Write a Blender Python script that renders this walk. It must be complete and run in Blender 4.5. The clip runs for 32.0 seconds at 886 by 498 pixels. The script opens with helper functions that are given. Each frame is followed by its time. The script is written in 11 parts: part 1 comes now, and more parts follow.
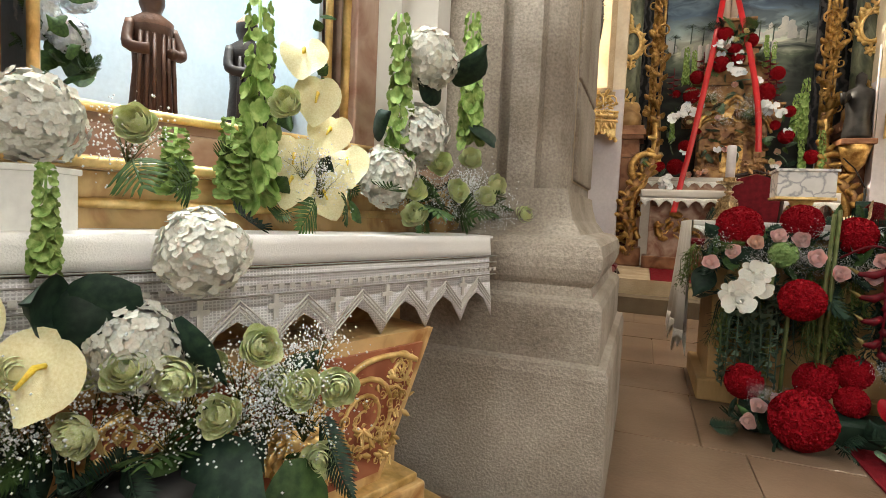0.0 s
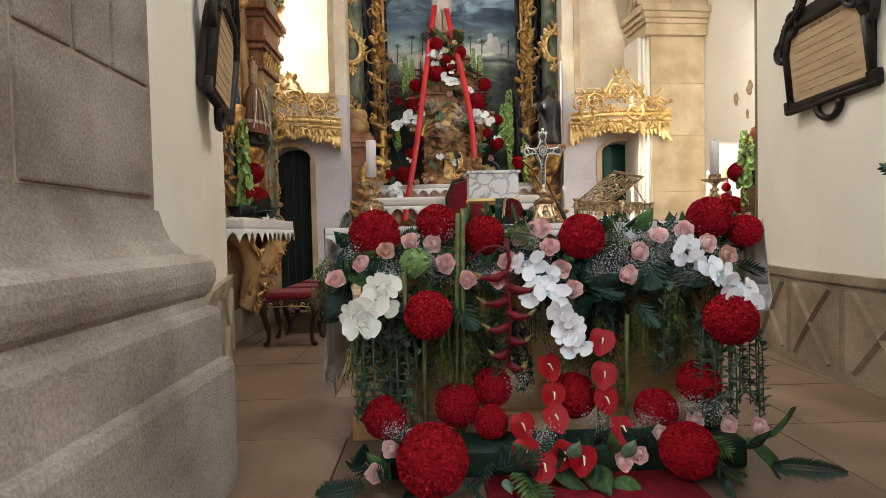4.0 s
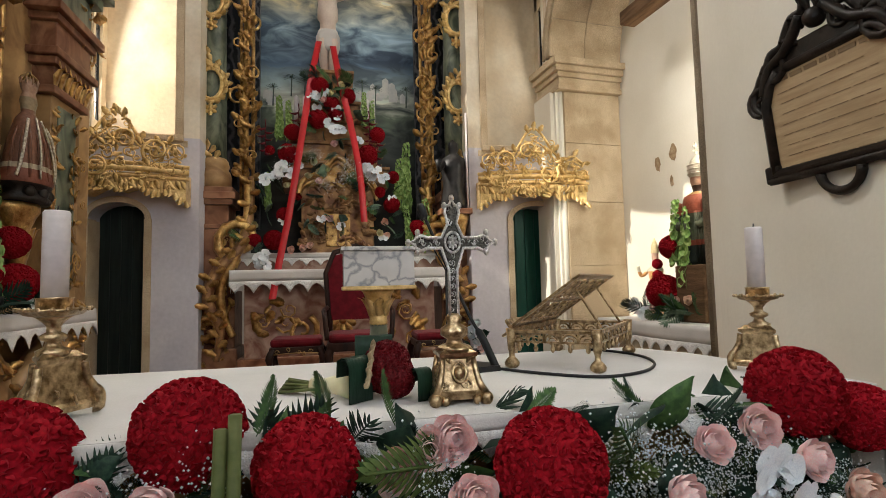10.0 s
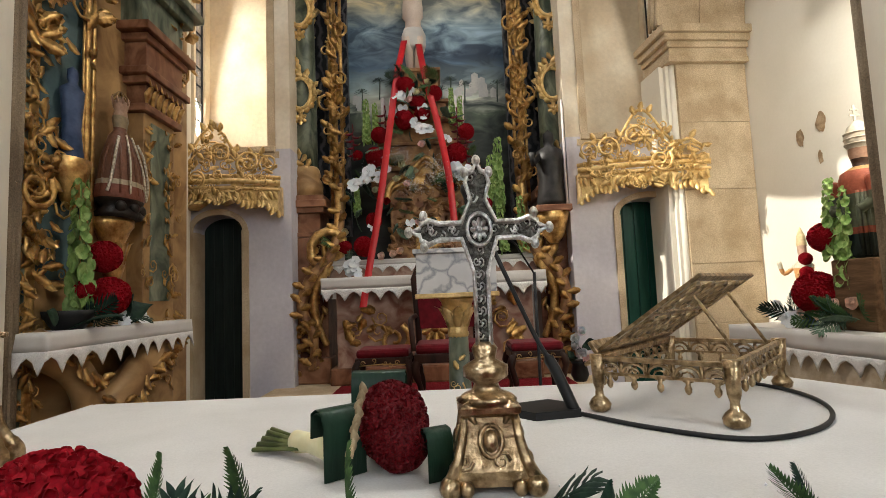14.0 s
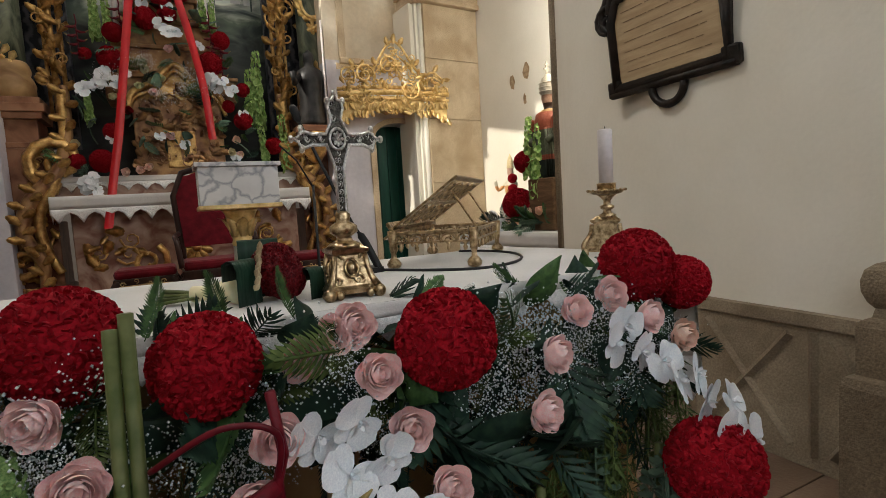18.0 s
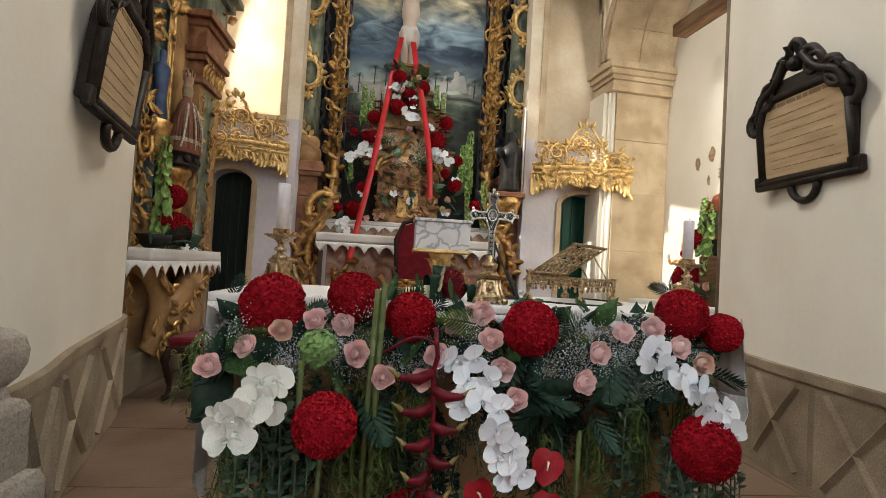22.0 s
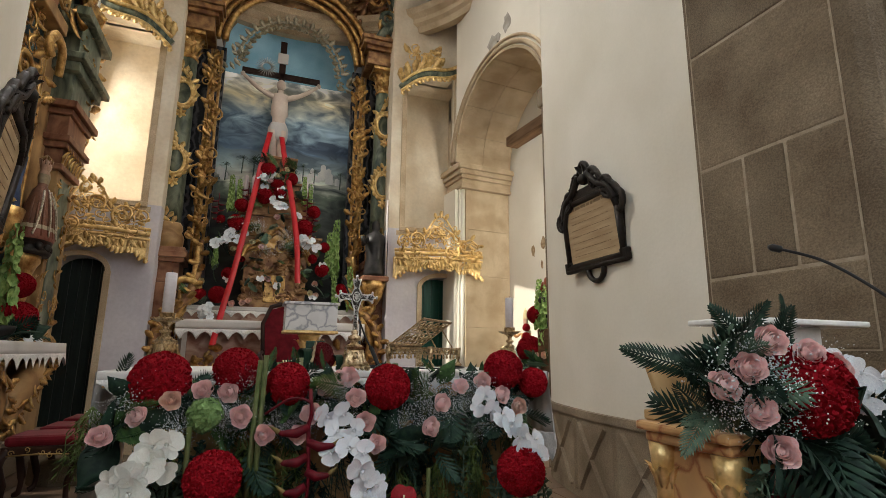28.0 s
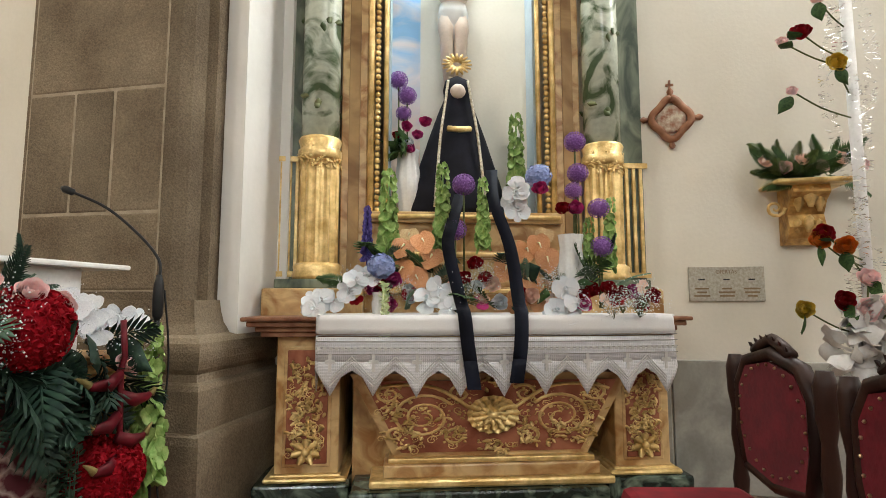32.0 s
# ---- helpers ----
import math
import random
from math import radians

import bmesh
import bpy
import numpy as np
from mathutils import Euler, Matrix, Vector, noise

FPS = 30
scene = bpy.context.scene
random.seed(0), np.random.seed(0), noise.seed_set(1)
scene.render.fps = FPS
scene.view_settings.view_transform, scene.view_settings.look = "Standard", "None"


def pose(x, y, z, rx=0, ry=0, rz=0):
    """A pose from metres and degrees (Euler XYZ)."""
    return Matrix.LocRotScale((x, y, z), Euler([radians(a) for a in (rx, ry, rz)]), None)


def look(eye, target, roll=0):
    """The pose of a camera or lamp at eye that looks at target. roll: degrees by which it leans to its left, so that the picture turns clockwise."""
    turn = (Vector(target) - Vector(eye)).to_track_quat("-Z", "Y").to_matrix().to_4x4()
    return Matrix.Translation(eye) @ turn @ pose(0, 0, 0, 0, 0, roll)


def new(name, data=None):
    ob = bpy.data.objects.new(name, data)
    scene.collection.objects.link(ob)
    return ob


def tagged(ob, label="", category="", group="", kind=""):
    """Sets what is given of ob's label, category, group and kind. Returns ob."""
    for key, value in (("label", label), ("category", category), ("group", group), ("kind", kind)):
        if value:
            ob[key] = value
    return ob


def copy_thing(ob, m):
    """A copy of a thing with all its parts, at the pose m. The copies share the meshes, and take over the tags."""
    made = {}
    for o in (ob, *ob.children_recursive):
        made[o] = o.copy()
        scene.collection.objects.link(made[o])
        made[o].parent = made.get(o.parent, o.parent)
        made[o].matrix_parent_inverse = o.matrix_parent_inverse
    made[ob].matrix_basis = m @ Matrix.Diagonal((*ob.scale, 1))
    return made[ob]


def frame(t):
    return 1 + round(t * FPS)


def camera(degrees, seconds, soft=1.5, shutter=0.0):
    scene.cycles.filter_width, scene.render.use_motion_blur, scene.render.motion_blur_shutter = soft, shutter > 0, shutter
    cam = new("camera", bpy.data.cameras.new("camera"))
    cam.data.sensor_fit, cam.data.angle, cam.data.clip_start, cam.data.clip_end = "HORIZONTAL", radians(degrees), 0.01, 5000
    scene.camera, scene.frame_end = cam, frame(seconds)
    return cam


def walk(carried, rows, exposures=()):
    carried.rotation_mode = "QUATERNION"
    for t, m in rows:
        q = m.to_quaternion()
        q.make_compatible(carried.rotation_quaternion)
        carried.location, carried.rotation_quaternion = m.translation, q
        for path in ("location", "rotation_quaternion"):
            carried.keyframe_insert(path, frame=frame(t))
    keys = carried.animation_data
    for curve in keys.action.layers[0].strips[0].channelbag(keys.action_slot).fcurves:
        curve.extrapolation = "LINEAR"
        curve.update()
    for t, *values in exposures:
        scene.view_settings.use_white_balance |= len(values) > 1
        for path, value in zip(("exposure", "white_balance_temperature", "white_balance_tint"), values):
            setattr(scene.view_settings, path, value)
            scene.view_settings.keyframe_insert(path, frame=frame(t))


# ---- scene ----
cam = camera(80.8, 32.0, 0.85)
PATH = [
    (0, (-1.288, -0.047, 0.947), (-2.007, 1.815, 0.823), 2.6),
    (0.5, (-1.186, -0.021, 0.972), (-1.579, 1.937, 0.865), 1.8),
    (1, (-1.1, 0.035, 0.98), (-1.24, 2.028, 0.879), 1.4),
    (1.5, (-0.978, 0.149, 0.976), (-0.931, 2.145, 0.861), 1.1),
    (2, (-0.87, 0.215, 0.961), (-0.693, 2.203, 0.837), 0.6),
    (2.5, (-0.722, 0.29, 0.943), (-0.589, 2.281, 0.818), 0.2),
    (4.5, (-0.557, 0.897, 0.959), (-0.516, 2.896, 0.924), -1.4),
    (5, (-0.502, 1.058, 0.937), (-0.404, 3.055, 0.912), -0.6),
    (5.5, (-0.468, 1.171, 0.919), (-0.352, 3.168, 0.906), 0.1),
    (6, (-0.479, 1.267, 0.968), (-0.363, 3.263, 1.022), -0.1),
    (6.5, (-0.493, 1.397, 1.084), (-0.352, 3.387, 1.216), -0.7),
    (7, (-0.497, 1.482, 1.124), (-0.296, 3.463, 1.316), -1.4),
    (7.5, (-0.506, 1.511, 1.129), (-0.249, 3.481, 1.355), -1.8),
    (8, (-0.523, 1.52, 1.115), (-0.216, 3.483, 1.342), -2.1),
    (8.5, (-0.527, 1.541, 1.093), (-0.179, 3.5, 1.302), -2.3),
    (9, (-0.495, 1.632, 1.096), (-0.112, 3.586, 1.289), -2.1),
    (9.5, (-0.409, 1.817, 1.128), (-0.01, 3.77, 1.302), -1.5),
    (10, (-0.309, 2.056, 1.239), (0.107, 4.007, 1.384), -1.4),
    (10.5, (-0.323, 2.209, 1.306), (0.169, 4.144, 1.426), -2.3),
    (11, (-0.338, 2.355, 1.301), (0.194, 4.28, 1.413), -2.8),
    (11.5, (-0.292, 2.43, 1.284), (0.165, 4.374, 1.399), -2.6),
    (12, (-0.205, 2.464, 1.289), (0.098, 4.438, 1.409), -2.1),
    (12.5, (-0.146, 2.467, 1.29), (0.013, 4.456, 1.429), -1.9),
    (13, (-0.093, 2.485, 1.286), (-0.037, 4.479, 1.433), -2.0),
    (13.5, (-0.085, 2.48, 1.274), (-0.084, 4.474, 1.43), -2.1),
    (14, (-0.102, 2.451, 1.248), (-0.096, 4.443, 1.422), -2.4),
    (14.5, (-0.087, 2.475, 1.175), (-0.047, 4.467, 1.348), -2.8),
    (16.5, (-0.145, 2.421, 1.19), (0.021, 4.41, 1.323), -3.0),
    (17, (-0.261, 2.342, 1.205), (0.005, 4.321, 1.302), -3.4),
    (17.5, (-0.385, 2.182, 1.195), (0.151, 4.109, 1.172), -4.2),
    (18, (-0.378, 2.057, 1.181), (0.526, 3.833, 1.012), -3.5),
    (18.5, (-0.353, 1.902, 1.187), (0.900, 3.437, 0.915), -1.5),
    (19, (-0.302, 1.826, 1.194), (1.001, 3.313, 0.893), -0.5),
    (19.5, (-0.168, 1.806, 1.196), (0.959, 3.427, 0.880), -0.3),
    (20, (-0.123, 1.857, 1.184), (0.642, 3.694, 0.983), 0.7),
    (20.5, (-0.206, 1.745, 1.154), (0.345, 3.664, 1.047), 3.0),
    (21, (-0.352, 1.532, 1.039), (0.012, 3.494, 0.9), 3.9),
    (21.5, (-0.451, 1.362, 1.152), (-0.191, 3.345, 1.124), 3.8),
    (22, (-0.443, 1.172, 1.13), (-0.238, 3.161, 1.193), 3.3),
    (22.5, (-0.373, 1.023, 1.146), (-0.203, 3.007, 1.322), 2.8),
    (23, (-0.36, 0.94, 1.164), (-0.226, 2.913, 1.463), 1.8),
    (23.5, (-0.409, 0.883, 1.177), (-0.301, 2.834, 1.604), 1.1),
    (24, (-0.48, 0.851, 1.183), (-0.384, 2.782, 1.693), 0.4),
    (24.5, (-0.504, 0.841, 1.176), (-0.413, 2.76, 1.731), -0.2),
    (26.5, (-0.494, 1.083, 1.232), (-0.409, 2.986, 1.843), 0.8),
    (27, (-0.505, 1.07, 1.228), (-0.376, 2.985, 1.795), 1.2),
    (27.5, (-0.55, 0.786, 1.143), (-0.213, 2.7, 1.617), 0.7),
    (28, (-0.524, 0.68, 1.072), (0.152, 2.521, 1.467), 0.6),
    (28.5, (-0.446, 0.468, 1.053), (0.597, 2.14, 1.398), 1.9),
    (29, (-0.356, 0.359, 1.032), (0.985, 1.803, 1.37), 1.9),
    (29.5, (-0.343, 0.336, 1.05), (1.254, 1.497, 1.369), 1.4),
    (30, (-0.354, 0.316, 1.062), (1.421, 1.202, 1.316), 1.0),
    (30.5, (-0.342, 0.271, 1.049), (1.533, 0.928, 1.274), 1.0),
    (31, (-0.327, 0.246, 1.054), (1.593, 0.769, 1.254), 0.3),
    (31.5, (-0.311, 0.24, 1.065), (1.633, 0.676, 1.241), -0.1),
    (32, (-0.311, 0.258, 1.058), (1.643, 0.636, 1.255), 0.0),
]
walk(cam, [(t, look(eye, target, roll)) for t, eye, target, roll in PATH], [(0, 0.53, 7400, 10), (1, 0.5, 6850, 10), (2, 0.48, 6600, 10), (5, 0.56, 6500, 10), (6, 0.53, 6500, 10), (7, 0.31, 6500, 10), (8, 0.2, 6500, 10), (11, -0.02, 6500, 10), (14.5, 0.08, 6500, 10), (17, -0.01, 6500, 10), (18, -0.28, 6500, 10), (19, -0.38, 6500, 10), (21, 0.23, 6500, 10), (22, 0.28, 6500, 10), (24, 0.03, 6450, 10), (26.5, -0.08, 6450, 10), (28, -0.12, 6450, 10), (29.5, 0.17, 6800, 10), (32, 0.42, 7000, 10)])

# ---- light ----
world = bpy.data.worlds.new("world")
scene.world = world
world.use_nodes = True
wn = world.node_tree
sky = wn.nodes.new("ShaderNodeTexSky")
sky.sky_type, sky.sun_disc, sky.sun_elevation, sky.sun_rotation = "NISHITA", False, radians(34.5), radians(-94.6)
wn.nodes["Background"].inputs[1].default_value = 0.12
wn.links.new(sky.outputs[0], wn.nodes["Background"].inputs[0])


def area(name, eye, target, w, h, power, colour, spread=180):
    la = bpy.data.lights.new(name, "AREA")
    la.spread = radians(spread)
    la.shape, la.size, la.size_y, la.energy, la.color = "RECTANGLE", w, h, power, colour
    ob = new(name, la)
    ob.matrix_world = look(eye, target)
    return ob


DAY = (1.0, 0.97, 0.92)
COOL = (0.90, 0.95, 1.0)
area("window_light_nave", (-3.4, -8.6, 4.6), (0, 3, 1.0), 2.0, 2.8, 70, DAY)
area("window_light_nave", (3.4, -8.6, 4.6), (-1, 3, 1.0), 2.0, 2.8, 360, (0.95, 0.97, 1.0))
# fill lamps added beside the nave walls, which have no openings here
area("nave_side_fill", (-2.85, -1.8, 4.4), (1.2, 2.2, 1.6), 1.4, 2.4, 85, COOL)
area("nave_side_fill", (2.85, -1.8, 4.4), (-1.2, 2.2, 1.6), 1.4, 2.4, 185, COOL)
# fill lamps added under the closed vault to brighten the curved walls
area("dome_fill", (2.35, 5.6, 7.6), (-0.8, 4.6, 1.6), 1.2, 1.2, 125, DAY, 120)
area("dome_fill", (-2.35, 5.6, 7.6), (1.6, 4.2, 2.2), 1.2, 1.2, 130, DAY, 120)
area("window_light_apse", (2.54, 8.48, 4.2), (1.5, 8.2, 4.0), 0.42, 1.8, 8, (1.0, 0.93, 0.80))
area("window_light_apse", (-2.94, 8.48, 4.2), (-1.9, 8.2, 4.0), 0.42, 1.8, 30, (1.0, 0.92, 0.78))
# unseen lamp added behind the arch to brighten the blue cloth and canvas
area("lunette_fill", (0, 8.94, 7.5), (0, 9.0, 6.2), 1.2, 0.06, 14, COOL)
# lamp added behind the near jamb to brighten recess wall, pilaster and statue
area("recess_fill", (2.95, 5.44, 2.7), (3.15, 7.3, 1.8), 0.4, 1.6, 46, (1.0, 0.95, 0.82))
sun = new("sun", bpy.data.lights.new("sun", "SUN"))
sun.data.energy, sun.data.angle, sun.data.color = 5.0, radians(0.5), (1.0, 0.93, 0.8)
sun.matrix_world = look((-1.0, -0.08, 0.69), (0, 0, 0))


# ---- materials ----
def mat(name, c1, c2=None, rough=0.6, metal=0.0, scale=6.0, bump=0.0, bscale=60.0, detail=6.0, spread=(0.35, 0.65), kind="noise", stretch=(1, 1, 1), vary=0.0, sheen=0.0, world_space=False, grain=0.14):
    m = bpy.data.materials.new(name)
    m.use_nodes = True
    n, l = m.node_tree.nodes, m.node_tree.links
    p = n["Principled BSDF"]
    p.inputs["Roughness"].default_value, p.inputs["Metallic"].default_value = rough, metal
    p.inputs["Sheen Weight"].default_value = sheen
    if rough > 0.38 and not metal:
        p.inputs["Specular IOR Level"].default_value = 0.22
    c2 = c2 or c1
    co = n.new("ShaderNodeTexCoord")
    mp = n.new("ShaderNodeMapping")
    mp.inputs["Scale"].default_value = stretch
    l.new(n.new("ShaderNodeNewGeometry").outputs["Position"] if world_space else co.outputs["Object"], mp.inputs["Vector"])
    if kind == "vein":
        t = n.new("ShaderNodeTexWave")
        t.inputs["Scale"].default_value, t.inputs["Distortion"].default_value, t.inputs["Detail"].default_value = scale, 9.0, 4.0
        t.inputs["Detail Scale"].default_value = 1.6
        out = t.outputs["Fac"]
    elif kind == "crackle":
        wob = n.new("ShaderNodeTexNoise")
        wob.inputs["Scale"].default_value, wob.inputs["Detail"].default_value = scale * 1.3, 5.0
        l.new(mp.outputs["Vector"], wob.inputs["Vector"])
        add = n.new("ShaderNodeMixRGB")
        add.blend_type = "LINEAR_LIGHT"
        add.inputs[0].default_value = 0.5 / scale
        l.new(mp.outputs["Vector"], add.inputs[1])
        l.new(wob.outputs["Color"], add.inputs[2])
        t = n.new("ShaderNodeTexVoronoi")
        t.feature = "DISTANCE_TO_EDGE"
        t.inputs["Scale"].default_value = scale
        out = t.outputs["Distance"]
    else:
        t = n.new("ShaderNodeTexNoise")
        t.inputs["Scale"].default_value, t.inputs["Detail"].default_value = scale, detail
        t.inputs["Distortion"].default_value = 1.2 if kind == "swirl" else 0.0
        out = t.outputs["Fac"]
    l.new(add.outputs[0] if kind == "crackle" else mp.outputs["Vector"], t.inputs["Vector"])
    r = n.new("ShaderNodeValToRGB")
    r.color_ramp.elements[0].position, r.color_ramp.elements[1].position = spread
    r.color_ramp.elements[0].color, r.color_ramp.elements[1].color = (*c1, 1), (*c2, 1)
    l.new(out, r.inputs["Fac"])
    colour = r.outputs["Color"]
    fine = n.new("ShaderNodeTexNoise")
    fine.inputs["Scale"].default_value, fine.inputs["Detail"].default_value = bscale, 4.0
    l.new(mp.outputs["Vector"], fine.inputs["Vector"])
    hs = n.new("ShaderNodeHueSaturation")
    mr = n.new("ShaderNodeMapRange")
    mr.inputs["To Min"].default_value, mr.inputs["To Max"].default_value = 1 - grain, 1 + grain
    l.new(fine.outputs["Fac"], mr.inputs["Value"])
    val = mr.outputs["Result"]
    if vary:
        oi = n.new("ShaderNodeObjectInfo")
        m2 = n.new("ShaderNodeMapRange")
        m2.inputs["To Min"].default_value, m2.inputs["To Max"].default_value = 1 - vary, 1 + vary
        l.new(oi.outputs["Random"], m2.inputs["Value"])
        mu = n.new("ShaderNodeMath")
        mu.operation = "MULTIPLY"
        l.new(val, mu.inputs[0])
        l.new(m2.outputs["Result"], mu.inputs[1])
        val = mu.outputs[0]
    l.new(val, hs.inputs["Value"])
    l.new(colour, hs.inputs["Color"])
    l.new(hs.outputs["Color"], p.inputs["Base Color"])
    if bump:
        b = n.new("ShaderNodeBump")
        b.inputs["Strength"].default_value, b.inputs["Distance"].default_value = bump, 0.01
        l.new(fine.outputs["Fac"], b.inputs["Height"])
        l.new(b.outputs["Normal"], p.inputs["Normal"])
    return m


def bands(name, steps, rough=0.5):
    """Painted wood: colours in bands up the figure, as (height, colour), with worn, uneven borders."""
    m = mat(name, (0.8, 0.8, 0.8), (1.0, 1.0, 1.0), rough, scale=25, bump=0.3, bscale=50)
    n, l = m.node_tree.nodes, m.node_tree.links
    p = n["Principled BSDF"]
    wear = p.inputs["Base Color"].links[0].from_socket
    co, sep, ramp, mr, mix = (n.new(k) for k in ("ShaderNodeTexCoord", "ShaderNodeSeparateXYZ", "ShaderNodeValToRGB", "ShaderNodeMapRange", "ShaderNodeMixRGB"))
    lo, hi = steps[0][0], steps[-1][0]
    l.new(co.outputs["Object"], sep.inputs[0])
    l.new(sep.outputs["Z"], mr.inputs["Value"])
    mr.inputs["From Min"].default_value, mr.inputs["From Max"].default_value = lo, hi
    l.new(mr.outputs["Result"], ramp.inputs["Fac"])
    ramp.color_ramp.interpolation = "CONSTANT"
    e = ramp.color_ramp.elements
    while len(e) < len(steps):
        e.new(0.5)
    for q, (z, c) in zip(e, steps):
        q.position, q.color = (z - lo) / (hi - lo), (*c, 1)
    mix.blend_type = "MULTIPLY"
    mix.inputs[0].default_value = 1.0
    l.new(ramp.outputs["Color"], mix.inputs[1])
    l.new(wear, mix.inputs[2])
    l.new(mix.outputs[0], p.inputs["Base Color"])
    return m


PLASTER = mat("plaster", (0.68, 0.635, 0.54), (0.76, 0.72, 0.635), 0.85, scale=1.1, bump=0.10, bscale=45, grain=0.035)
PLASTER_WARM = mat("plaster_warm", (0.62, 0.52, 0.39), (0.74, 0.67, 0.55), 0.85, scale=2.4, bump=0.2, bscale=24)
PLASTER_BLUE = mat("plaster_blue", (0.52, 0.50, 0.56), (0.62, 0.60, 0.64), 0.85, scale=2.0, bump=0.12, bscale=24)
PLASTER_WHITE = mat("plaster_white", (0.66, 0.64, 0.60), (0.74, 0.72, 0.68), 0.8, scale=1.5, bump=0.08, bscale=30, grain=0.04)
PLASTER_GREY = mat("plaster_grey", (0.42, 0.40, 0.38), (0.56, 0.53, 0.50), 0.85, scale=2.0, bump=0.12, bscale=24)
GREYSTONE = mat("grey_marble", (0.24, 0.235, 0.21), (0.44, 0.43, 0.39), 0.3, scale=2.5, kind="swirl", bscale=60)
OLDWOOD = mat("old_timber", (0.09, 0.048, 0.024), (0.19, 0.11, 0.058), 0.8, scale=5, stretch=(4, 0.5, 4), bump=0.5, bscale=40)
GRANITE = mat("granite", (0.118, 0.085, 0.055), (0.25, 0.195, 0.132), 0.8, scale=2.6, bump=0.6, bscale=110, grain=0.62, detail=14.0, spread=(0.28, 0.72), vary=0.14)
MORTAR = mat("lime_mortar", (0.30, 0.24, 0.17), (0.42, 0.35, 0.26), 0.9, scale=14, bump=0.4, bscale=90)
# GRANITE again, paler: the daylight on the left pier is in the colour
GRANITE_LIT = mat("lit_granite", (0.20, 0.165, 0.132), (0.39, 0.345, 0.295), 0.8, scale=2.4, bump=0.55, bscale=110, grain=0.55, detail=14.0)
SANDSTONE = mat("sandstone", (0.40, 0.30, 0.19), (0.56, 0.45, 0.31), 0.8, scale=3.4, bump=0.45, bscale=80, grain=0.45, detail=12.0)
DADOSTONE = mat("dado_stone", (0.20, 0.155, 0.105), (0.34, 0.275, 0.195), 0.75, scale=3.0, bump=0.45, bscale=110, grain=0.45, detail=12.0)
FLOORSTONE = mat("floor_stone", (0.135, 0.085, 0.055), (0.235, 0.16, 0.11), 0.34, scale=2.0, bump=0.15, bscale=60, vary=0.08, world_space=True)
RED_CARPET = mat("red_carpet", (0.15, 0.003, 0.008), (0.21, 0.006, 0.013), 0.95, scale=30, bump=0.6, bscale=400)
GOLD = mat("gilding", (0.30, 0.15, 0.045), (0.76, 0.50, 0.19), 0.36, 0.8, scale=13, bump=0.45, bscale=60, grain=0.3)
GOLD_BRIGHT = mat("gold_bright", (0.55, 0.35, 0.12), (0.90, 0.67, 0.31), 0.36, 0.5, scale=14, bump=0.25, bscale=70, grain=0.22)
GOLD_RED = mat("gilding_bole", (0.16, 0.07, 0.035), (0.42, 0.24, 0.10), 0.45, 0.45, scale=9, bump=0.4, bscale=40)
MARBLE_GREEN = mat("green_marble_paint", (0.028, 0.045, 0.030), (0.21, 0.235, 0.165), 0.35, scale=7, kind="swirl", stretch=(1, 1, 0.5), bscale=20)
MARBLE_DARK = mat("dark_marble_paint", (0.012, 0.015, 0.02), (0.11, 0.11, 0.12), 0.4, scale=3, kind="vein", spread=(0.4, 0.98), bscale=20)
MARBLE_RED = mat("red_marble_paint", (0.11, 0.035, 0.018), (0.32, 0.16, 0.09), 0.4, scale=4, kind="swirl", bscale=20)
MARBLE_BROWN = mat("brown_marble_paint", (0.22, 0.12, 0.05), (0.46, 0.29, 0.13), 0.4, scale=3, kind="swirl", bscale=20)
MARBLE_PINK = mat("pink_marble_paint", (0.22, 0.10, 0.07), (0.46, 0.33, 0.26), 0.4, scale=5, kind="swirl", bscale=20)
MARBLE_VEINED = mat("veined_yellow_marble_paint", (0.30, 0.11, 0.04), (0.54, 0.32, 0.135), 0.30, scale=7, kind="crackle", spread=(0.0, 0.08), bscale=7, grain=0.35)
MARBLE_YELLOW = mat("yellow_marble_paint", (0.34, 0.16, 0.05), (0.62, 0.42, 0.20), 0.30, scale=7, kind="swirl", spread=(0.36, 0.56), bscale=22, grain=0.22, detail=9.0)
MARBLE_VIOLET = mat("violet_marble", (0.55, 0.42, 0.38), (0.13, 0.035, 0.045), 0.22, scale=8, kind="crackle", spread=(0.0, 0.12), bscale=9, grain=0.45)
MARBLE_WHITE = mat("white_marble", (0.34, 0.35, 0.38), (0.70, 0.69, 0.68), 0.25, scale=7, kind="crackle", spread=(0.0, 0.10), bscale=10, grain=0.2)
LINEN = mat("white_linen", (0.51, 0.49, 0.465), (0.60, 0.58, 0.555), 0.85, scale=3, bump=0.15, bscale=300, sheen=0.2)
LACE = mat("white_lace", (0.68, 0.67, 0.66), (0.84, 0.83, 0.81), 0.9, scale=120, bump=0.5, bscale=320)
WAX = mat("candle_wax", (0.58, 0.53, 0.53), (0.66, 0.61, 0.60), 0.45, scale=4)
SILVER = mat("silver", (0.46, 0.45, 0.43), (0.80, 0.79, 0.76), 0.28, 1.0, scale=160, bump=0.5, bscale=140)
SILVERGILT = mat("silver_gilt", (0.34, 0.31, 0.22), (0.62, 0.57, 0.42), 0.35, 0.7, scale=20, bump=0.4, bscale=60)
BRASS = mat("brass", (0.20, 0.135, 0.07), (0.60, 0.45, 0.27), 0.28, 1.0, scale=55, bump=0.25, bscale=110)
DARKWOOD = mat("dark_wood", (0.012, 0.005, 0.004), (0.042, 0.018, 0.012), 0.45, scale=12, stretch=(1, 1, 0.2), bump=0.1)
